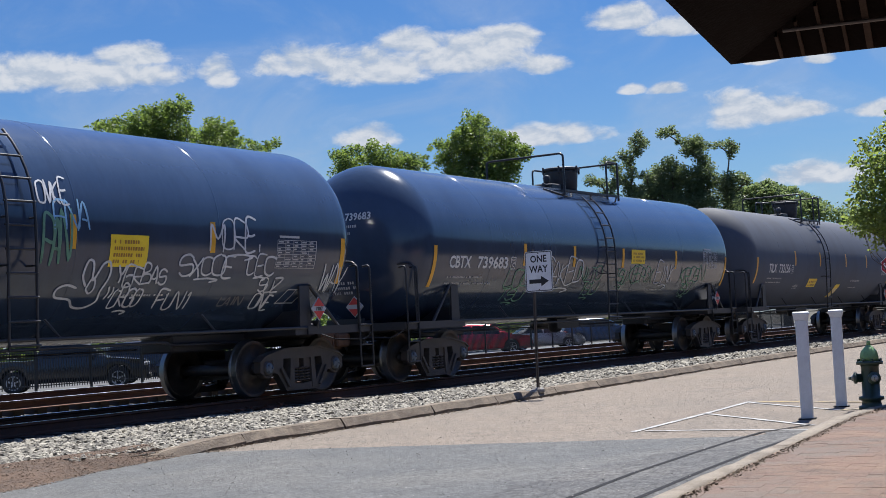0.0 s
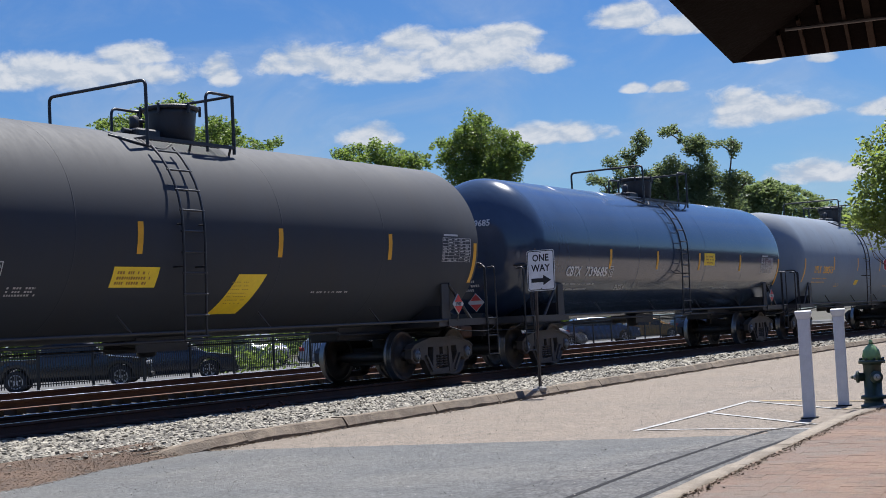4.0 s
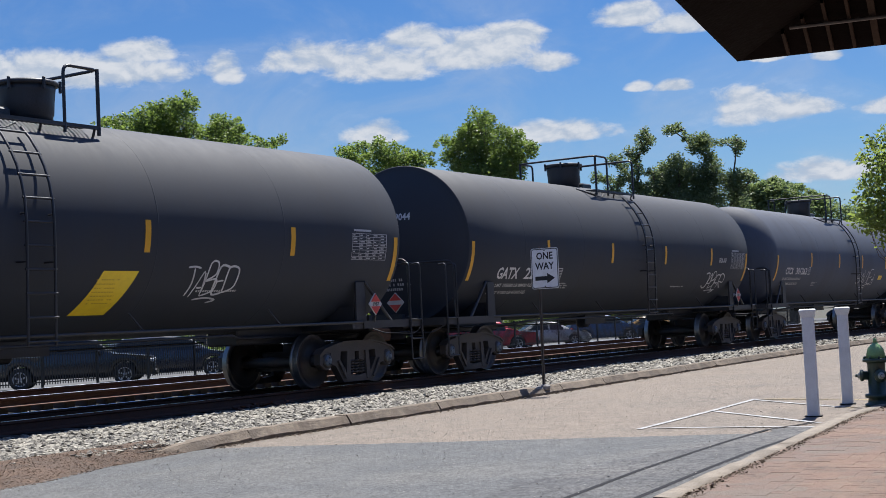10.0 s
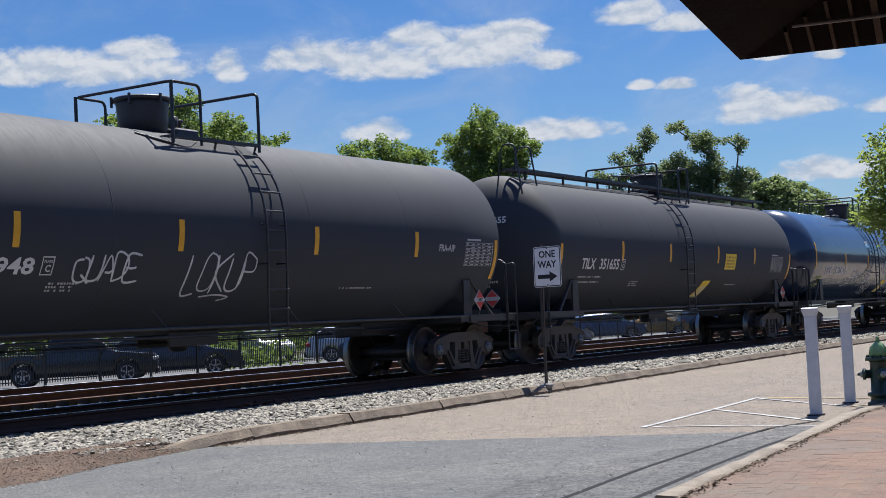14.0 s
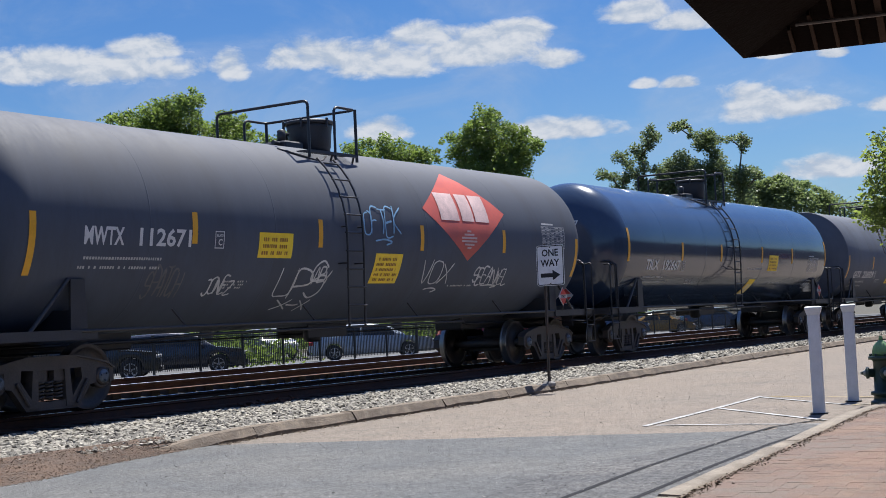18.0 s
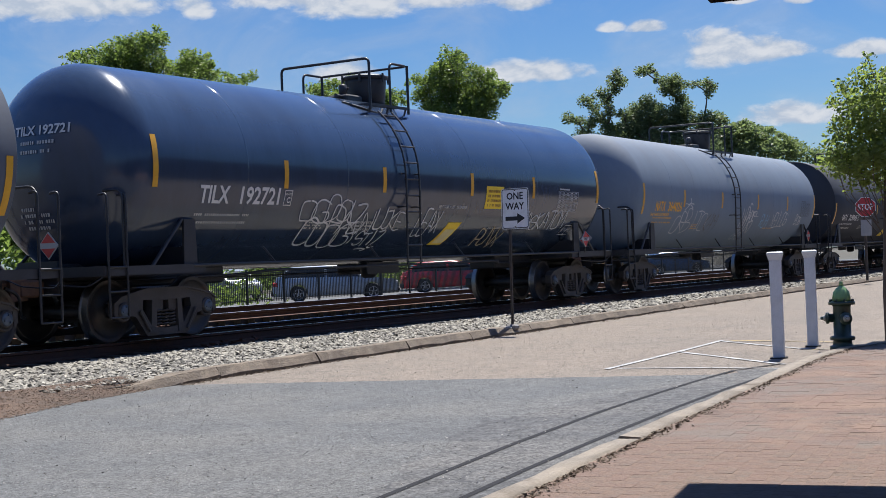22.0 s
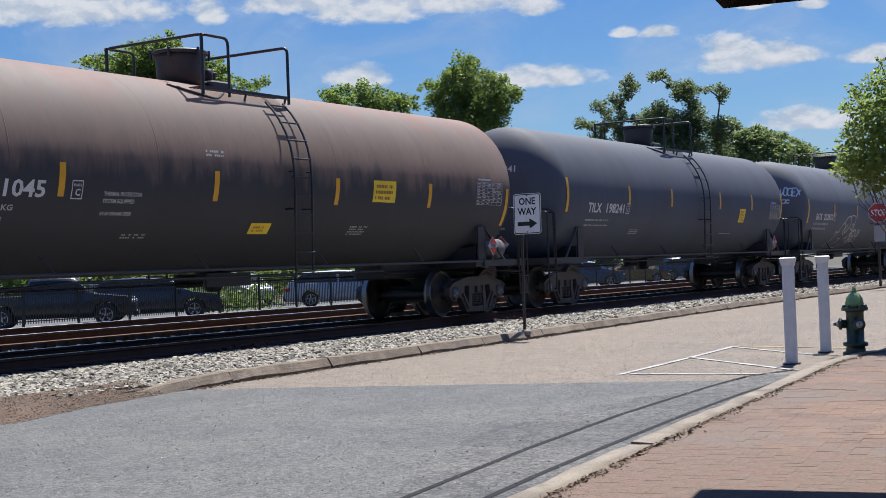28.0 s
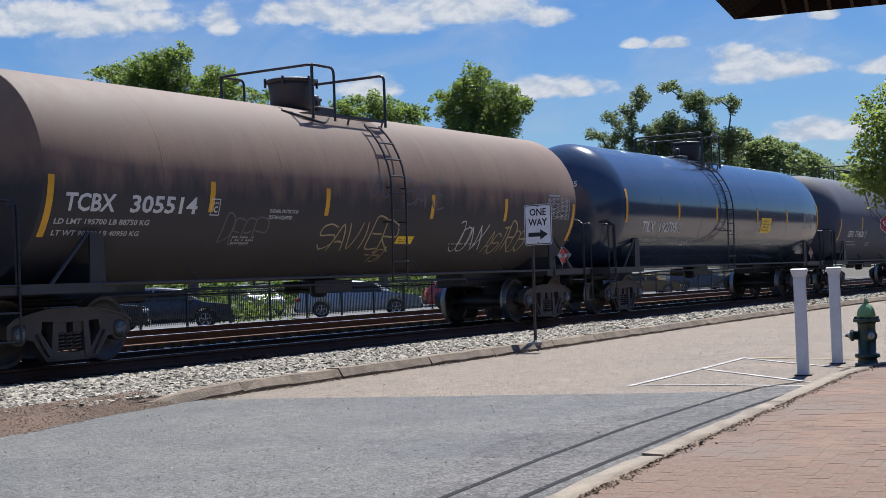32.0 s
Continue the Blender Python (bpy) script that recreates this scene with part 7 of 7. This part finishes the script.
    for sx in (-1, 1):
        for sy in (-1, 1):
            w = part("wheel", lambda: Shape().lathe([(0.04, wr * 0.3), (0.04, wr * 0.64), (0.0, wr * 0.68), (0.0, wr * 0.92), (0.03, wr), (0.20, wr), (0.23, wr * 0.9), (0.23, wr * 0.3)], pose(0, 0, 0, 0, 0, 90), 24), TYRE, car, at=pose(sx * wb, -0.91, wr) if sy < 0 else pose(sx * wb, 0.91, wr, 0, 0, 180), key=("car_wheel", wr))
            part("rim", spokes, RIM, w, key=("car_rim", wr))
    lz = belt(-L + 0.12) - 0.13
    for sy in (-1, 1):
        part("headlight", Shape().box(-L + 0.02, sy * 0.66 - 0.16, lz - 0.07, -L + 0.26, sy * 0.66 + 0.16, lz + 0.06, bevel=0.03), plain("lamp_clear", (0.6, 0.6, 0.6), 0.12), car)
        part("tail_light", Shape().box(L - 0.28, sy * 0.74 - 0.12, 0.76, L - 0.02, sy * 0.74 + 0.14, 0.94, bevel=0.03), plain("lamp_red", (0.4, 0.03, 0.03), 0.25), car)
        part("door_mirror", Shape().box(rx[0] + 0.45, sy * 1.0 - 0.09, belt(rx[0]) + 0.02, rx[0] + 0.58, sy * 1.0 + 0.09, belt(rx[0]) + 0.16, bevel=0.03), paint, car)
    for s in (-1, 1):
        part("bumper", Shape().box(s * (L - 0.03) - 0.08, -0.74, 0.3, s * (L - 0.03) + 0.08, 0.74, 0.52, bevel=0.05), TYRE if kind != "sedan" else paint, car)
    return car


def car_paint(name, c):
    return surface("car_paint_" + name, [0.6 * q for q in c], 0.28, 0.0, 0.06, 4, 40, 0.0, coat=0.8)


parked_car(35.4, 38.0, "pickup", car_paint("dark", (0.02, 0.022, 0.028)), "black pickup truck parked behind the fence", 131)
parked_car(40.7, 38.2, "suv", car_paint("navy", (0.018, 0.025, 0.05)), "dark navy car parked behind the fence", 129, 1.1)
parked_car(53.4, 38.0, "suv", car_paint("paleblue", (0.60, 0.69, 0.80)), "pale silver-blue car parked behind the fence", 129, 1.22)
parked_car(64.4, 38.0, "suv", car_paint("red", (0.85, 0.03, 0.05)), "red car parked behind the fence", 129, 1.18)
parked_car(72.5, 38.4, "sedan", car_paint("white", (0.72, 0.73, 0.74)), "white car parked behind the fence", 129)
parked_car(80.0, 38.4, "suv", car_paint("blue", (0.06, 0.16, 0.36)), "blue car parked behind the fence", 129)
# amber car added as a stand-in for a yellow patch of unclear kind
parked_car(88.0, 38.6, "sedan", car_paint("amber", (0.62, 0.34, 0.05)), "amber yellow car, stand-in for an unclear yellow patch behind the fence", 129)
parked_car(98.0, 38.6, "suv", car_paint("blue", (0.06, 0.16, 0.36)), "blue car parked behind the fence", 129)
parked_car(46.5, 47.5, "sedan", car_paint("dark", (0.02, 0.022, 0.028)), "dark car in the second row", 60)
parked_car(58.0, 48.0, "suv", car_paint("silver", (0.4, 0.41, 0.42)), "silver car in the second row", 60)
parked_car(88.0, 47.0, "sedan", car_paint("silver", (0.4, 0.41, 0.42)), "silver car in the second row", 60)

# ---------- trees ----------
BARK = surface("bark", (0.10, 0.078, 0.06), 0.95, 0.0, 0.35, 3, 25, 0.6, stretch=(2, 2, 0.5))
LEAF_A = leaf_material("leaves_fresh", (0.048, 0.09, 0.026), (0.165, 0.238, 0.062), 0.55)
LEAF_B = leaf_material("leaves_dark", (0.050, 0.084, 0.044), (0.155, 0.205, 0.10), 0.5)
LEAF_C = leaf_material("leaves_pale", (0.08, 0.13, 0.06), (0.19, 0.25, 0.115), 0.55)
LEAF_D = leaf_material("leaves_near", (0.066, 0.11, 0.03), (0.2, 0.265, 0.075), 0.6)


def r_of(p, q):
    return (p[2] + q[2]) / 2


def tree(x, y, boughs, material, size, label, seed, trunk_r=0.28, base=-0.36, dense=1.0, depth=3, spread=1.6, puff=1.12, reach=1.5, forked=False):
    """boughs: (across the view, height, radius) of the leafy sprays that make the crown's outline."""
    rnd = random.Random(seed)
    t = thing("tree", label, "tree", "trees behind the tracks", pose(x, y, base))
    side = Vector((math.sin(math.atan2(y, x)), -math.cos(math.atan2(y, x)), 0))
    ahead = Vector((-side.y, side.x, 0))
    wood = Shape()
    low = min(b[1] - b[2] for b in boughs)
    mid = sum(b[0] for b in boughs) / len(boughs)
    half = max(abs(b[0] - mid) for b in boughs)
    fork = max(low * 0.62, 1.0 if low > 1.6 else low * 0.5)
    foot = side * mid * 0.6
    top = max(b[1] for b in boughs)
    wood.tube([foot + Vector((0, 0, -0.4)), foot + Vector((0.05, 0.03, fork * 0.5)), foot + Vector((0, 0, fork)), foot + Vector((0.1, 0, fork + (top - fork) * 0.35)), foot + side * 0.15 + Vector((0, 0, fork + (top - fork) * 0.7))], [trunk_r * 1.3, trunk_r, trunk_r * 0.85, trunk_r * 0.45, trunk_r * 0.15], 8)
    v, f = [], []
    shown = len(boughs)
    centres, wood_links = {}, []
    boughs = [(dx, dz, r * puff) for dx, dz, r in boughs]
    for i in range(shown):
        for j in range(i):
            p, q = boughs[i], boughs[j]
            if 0.3 < math.hypot(p[0] - q[0], p[1] - q[1]) < reach * (p[2] + q[2]):
                k = rnd.uniform(0.35, 0.65)
                boughs.append((p[0] + (q[0] - p[0]) * k, p[1] + (q[1] - p[1]) * k - 0.1 * r_of(p, q), 0.8 * r_of(p, q)))
    for number, (dx, dz, r) in enumerate(boughs):
        for copy in range(depth if number < shown else 1):
            c = side * (dx + (rnd.gauss(0, r * 0.25) if copy else 0)) + ahead * rnd.uniform(-spread, spread) + Vector((0, 0, dz - (rnd.uniform(0, r * 0.5) if copy else 0)))
            a = foot + side * (dx - mid) * 0.22 + Vector((0, 0, fork + (dz - fork) * rnd.uniform(0.15, 0.4)))
            knee = a.lerp(c, 0.55) + side * rnd.gauss(0, 0.08) * (c - a).length + Vector((0, 0, -0.1 * (c - a).length))
            if forked and copy < 1 and number < shown:
                centres[number] = c
                lower = [(math.hypot(o[0] - dx, 0.7 * (o[1] - dz)) + 0.15 * abs(o[0] - mid), k) for k, o in enumerate(boughs[:shown]) if o[1] < dz - 0.35]
                wood_links.append((number, min(lower)[1] if lower else None))
            elif copy < 1 and number < shown and r > 1.5 * size and abs(dx - mid) < 0.75 * half:
                wood.tube([a, knee, c], [trunk_r * 0.15, trunk_r * 0.1, max(0.006, trunk_r * 0.03)], 4)
            for _ in range(int(dense * 1000 * r * r / (size * size * 100)) + 8):
                q = Vector((rnd.gauss(0, 1), rnd.gauss(0, 1), rnd.gauss(0, 1)))
                q = q.normalized() * (rnd.random() ** 0.55) * r
                p = c + Vector((q.x, q.y, q.z * 0.85))
                s = size * rnd.uniform(0.6, 1.35)
                a1 = Vector((rnd.uniform(-1, 1), rnd.uniform(-1, 1), rnd.uniform(-0.7, 0.3))).normalized()
                b1 = a1.cross(Vector((rnd.uniform(-1, 1), rnd.uniform(-1, 1), rnd.uniform(-0.2, 1)))).normalized()
                k = len(v)
                v += [p - a1 * s, p + b1 * s * 0.5, p + a1 * s, p - b1 * s * 0.5]
                f.append((k, k + 1, k + 2, k + 3))
    for number, under in wood_links:
        c = centres[number]
        a = centres[under] if under is not None else foot + Vector((0, 0, fork * 0.9))
        w = trunk_r * (0.16 + 0.5 * max(0.0, (top - c.z) / (top - fork)) ** 1.5)
        bend = a.lerp(c, 0.5) + side * rnd.gauss(0, 0.12) + Vector((0, 0, 0.1))
        wood.tube([a, bend, c], [w, w * 0.75, w * 0.5], 5)
    part("trunk", wood, BARK, t)
    part("crown", Shape().add(v, f), material, t)
    return t


def at(az, r):
    return r * math.cos(radians(az)), r * math.sin(radians(az))


class Crown:
    """Gathers the sprays of one crown, row by row from the top."""

    def __init__(self):
        self.sprays = []

    def row(self, *sprays):
        self.sprays += sprays
        return self


broad = Crown()
broad.row((-0.3, 14.2, 0.32), (0, 14, 0.37), (-1, 13.9, 0.39), (-2.2, 13.8, 0.45), (-1.5, 13.6, 0.45), (-0.6, 13.5, 0.43), (-2.8, 13.3, 0.45))
broad.row((-3.7, 13.3, 0.24), (2.4, 13.1, 0.14), (1.1, 13.1, 0.35), (-4.1, 13, 0.38), (-1.9, 13, 0.59), (-4.6, 13, 0.39), (1.6, 12.9, 0.43))
broad.row((-0.1, 12.9, 0.32), (-3.3, 12.8, 0.43), (-1.3, 12.8, 0.49), (-5.2, 12.8, 0.13), (2.2, 12.7, 0.35), (-2.5, 12.7, 0.49), (-0.6, 12.6, 0.49))
broad.row((2.5, 12.4, 0.32), (0.8, 12.3, 0.43), (1.2, 12.3, 0.49), (0.3, 12.3, 0.3), (1.9, 12.2, 0.43), (2.8, 12, 0.32), (3.5, 11.8, 0.32))
broad.row((4.6, 11.8, 0.3), (4.2, 11.7, 0.28))
broad.row((-3.4, 11.6, 0.9), (-1.6, 11.5, 1.0), (0.2, 11.2, 0.9), (2.0, 11.0, 0.9), (3.8, 10.6, 0.8), (-2.5, 10.2, 1.2), (0.5, 9.8, 1.3), (3.0, 9.4, 1.1))
x, y = at(42.0, 76)
tree(x, y, broad.sprays, LEAF_A, 0.088, "broad leafy green tree with an uneven crown", 11, dense=0.36)
small = Crown()
small.row((0.2, 13.1, 0.43), (-0.8, 12.9, 0.35), (-1.5, 12.8, 0.38), (1.1, 12.7, 0.35), (-2.2, 12.6, 0.35), (1.9, 12.4, 0.4), (-0.6, 12.4, 0.45))
small.row((0.4, 12.3, 0.53), (-1.7, 12.2, 0.45), (3.4, 12.2, 0.23), (2.8, 12.1, 0.4), (1.7, 11.9, 0.4), (1.1, 11.8, 0.5), (2.5, 11.7, 0.35))
small.row((3.5, 11.6, 0.23))
small.row((-1.5, 11.3, 0.9), (0.4, 11.1, 0.9), (2.4, 10.7, 0.9), (0.3, 10.0, 1.2))
x, y = at(34.6, 88)
tree(x, y, small.sprays, LEAF_A, 0.092, "smaller leafy green tree", 12, dense=0.36)
tall = Crown()
tall.row((-0.9, 14.6, 0.33), (0.3, 14.5, 0.2), (-0.2, 14.4, 0.4), (-0.8, 13.9, 0.45), (-1.4, 13.8, 0.35), (0.1, 13.6, 0.53), (0.9, 13.5, 0.38))
tall.row((-1.8, 13.3, 0.4), (-0.8, 13.3, 0.53), (2, 13.2, 0.33), (1.4, 13.1, 0.43), (-2.8, 12.9, 0.4), (-2.2, 12.8, 0.45), (-3.4, 12.7, 0.2))
tall.row((-1.6, 12.7, 0.53), (0.5, 12.6, 0.58), (-0.5, 12.6, 0.6), (1.4, 12.4, 0.5), (2.4, 12.4, 0.43), (2.9, 12.3, 0.23), (-2.7, 12, 0.45))
tall.row((2.7, 11.9, 0.38), (-1.9, 11.7, 0.63), (1.8, 11.7, 0.53), (-0.4, 11.7, 0.75), (0.8, 11.6, 0.65))
tall.row((-2.0, 10.8, 0.9), (-0.4, 10.6, 1.0), (1.3, 10.7, 0.9), (-0.3, 9.6, 1.4))
x, y = at(29.9, 88)
tree(x, y, tall.sprays, LEAF_A, 0.092, "tall leafy green tree", 13, dense=0.36)
open_one = Crown()
open_one.row((0.2, 17.2, 0.38), (-0.6, 17, 0.56), (-2.6, 17, 0.38), (0.6, 16.8, 0.26), (-3.1, 16.4, 0.41), (-2.2, 16.3, 0.45), (2.4, 16.2, 0.45))
open_one.row((0.7, 16.2, 0.26), (1.6, 16, 0.6), (4.9, 15.7, 0.45), (-2.8, 15.6, 0.49), (4, 15.6, 0.38), (2.7, 15.5, 0.6), (-4.1, 15.3, 0.49))
open_one.row((1.3, 15.3, 0.53), (5.4, 15.3, 0.41), (-5.4, 14.7, 0.56), (4.9, 14.7, 0.34), (2.2, 14.7, 0.53), (-3.6, 14.6, 0.53), (-0.1, 14.4, 0.64))
open_one.row((-4.7, 14, 0.45), (-1.2, 13.9, 0.6), (3, 13.9, 0.68), (-3.3, 13.7, 0.45), (0.6, 13.6, 0.79), (-7, 13.4, 0.53), (-2.1, 13.3, 0.56))
open_one.row((-4.2, 13.2, 0.49), (2.1, 13.1, 0.79), (-6.1, 13, 0.49), (3.1, 12.8, 0.68), (-0.9, 12.8, 0.86), (4.6, 12.7, 0.68), (-5, 12.7, 0.53))
open_one.row((5.5, 12.7, 0.68), (0.6, 12.4, 0.98), (-3.5, 12.4, 0.53), (6.2, 12.3, 0.41), (-1.8, 12.1, 0.86), (4.2, 12, 0.75), (2, 11.9, 0.86))
open_one.row((-3.0, 11.3, 1.2), (-0.4, 10.9, 1.3), (2.2, 10.7, 1.3), (4.6, 10.6, 1.2), (-5.6, 11.4, 1.0))
x, y = at(22.3, 120)
tree(x, y, open_one.sprays, LEAF_B, 0.12, "large dark open-crowned tree", 14, 0.42, dense=0.42, depth=2, puff=1.22, reach=1.12, spread=0.9, forked=True)
feathery = Crown()
feathery.row((-0.8, 13.4, 0.38), (-1.7, 13.2, 0.47), (-0, 13.1, 0.47), (0.9, 12.7, 0.47), (-2.5, 12.7, 0.76), (-4.2, 12.7, 1.14), (-1.1, 12.7, 0.85))
feathery.row((1.6, 12.6, 0.47), (0.2, 12.5, 0.68), (-2.2, 12.3, 0.93), (2.4, 12.1, 0.38), (3.2, 11.7, 0.38))
feathery.row((-3.4, 11.0, 1.4), (-1.0, 10.8, 1.4), (1.4, 10.8, 1.2), (3.6, 10.6, 1.2), (5.6, 10.0, 1.2), (8.0, 9.4, 1.3))
x, y = at(18.2, 135)
tree(x, y, feathery.sprays, LEAF_C, 0.17, "pale feathery tree in the distance", 15, 0.4, dense=0.55, depth=2)
street = Crown()
street.row((-0.35, 3.53, 0.11), (-0.18, 3.37, 0.14), (-0.42, 3.32, 0.19), (0.05, 3.21, 0.26), (-0.64, 3.19, 0.15), (-0.26, 3.09, 0.23), (-0.78, 3.06, 0.11))
street.row((-0.51, 2.93, 0.21), (0.31, 2.9, 0.26), (-0.24, 2.73, 0.23), (-0.73, 2.73, 0.17), (0.03, 2.71, 0.26), (-0.46, 2.6, 0.23), (-0.87, 2.55, 0.12))
street.row((0.28, 2.41, 0.26), (-0.67, 2.4, 0.18), (-0.33, 2.34, 0.23), (-0.96, 2.27, 0.12), (0.01, 2.21, 0.26), (-0.78, 2.19, 0.15), (-0.55, 2.1, 0.2))
street.row((-0.31, 2.01, 0.21))
x, y = at(12.6, 18.5)
tree(x, y, street.sprays, LEAF_D, 0.035, "small street tree with narrow green leaves", 16, 0.05, base=WALK_Z, dense=0.2, depth=2, spread=0.45)
for az, r, sd in ((45, 120, 31), (38, 125, 32), (31, 130, 33), (25, 150, 34), (16.5, 160, 35), (14.5, 150, 36), (48, 110, 37)):
    x, y = at(az, r)
    far_rnd = random.Random(sd)
    tree(x, y, [(far_rnd.uniform(-9, 9), far_rnd.uniform(4.0, 7.5), far_rnd.uniform(1.2, 2.0)) for _ in range(16)], LEAF_A if sd % 2 else LEAF_C, 0.36, "distant green tree beyond the car park", sd, 0.3, dense=0.7, depth=2)


def hedge(x0, x1, y, h, seed, name="shrub", per_metre=260, leaf=0.11):
    rnd = random.Random(seed)
    v, f = [], []
    for _ in range(int((x1 - x0) * per_metre)):
        p = Vector((rnd.uniform(x0, x1), y + rnd.gauss(0, 0.5), -0.42 + abs(rnd.gauss(0, 0.45)) * h))
        s = leaf * rnd.uniform(0.6, 1.3)
        a = Vector((rnd.uniform(-1, 1), rnd.uniform(-1, 1), rnd.uniform(-0.5, 0.8))).normalized()
        b = a.cross(Vector((rnd.uniform(-0.6, 0.6), 1, rnd.uniform(-0.6, 0.6)))).normalized()
        k = len(v)
        v += [p - a * s, p + b * s * 0.45, p + a * s, p - b * s * 0.45]
        f.append((k, k + 1, k + 2, k + 3))
    return tagged(part(name, Shape().add(v, f), LEAF_A), "bright green shrub behind the fence", "shrub", "shrubs behind the fence")


hedge(41.6, 45.6, 36.6, 1.5, 3)
hedge(66.5, 69.0, 41.0, 1.8, 4)
hedge(14, 40, 56, 5.0, 5)
hedge(60, 110, 58, 5.0, 6)
# far woods, not a shrub: added to cover the bright strip under the tanks
hedge(6, 140, 63, 7.0, 7, per_metre=150, leaf=0.34)

# ---------- other side of the road, behind the camera: unseen walls added to dim light ---
LIGHT_BLOCK = surface("light_block_grey", (0.075, 0.075, 0.08), 0.9, 0.0, 0.3, 1.0, 20, 0.3)
# invented walls: they cut low sky light and darken what the tanks reflect
structure("wall_south", Shape().box(-60, -13, -0.68, 21.5, -12, 6.0), LIGHT_BLOCK, "unseen plain grey wall added behind the station to dim sky light", "wall")
structure("wall_street", Shape().box(21.5, -13, -0.68, 22.5, -2.5, 6.0).box(22.5, -3.5, -0.68, 170, -2.5, 6.0), LIGHT_BLOCK, "unseen plain grey walls added along the street to darken reflections", "wall")
structure("wall_west", Shape().box(-31, -12, -0.68, -30, 8.5, 6.0), LIGHT_BLOCK, "unseen plain grey wall added in the west to dim sky light", "wall")


motions()
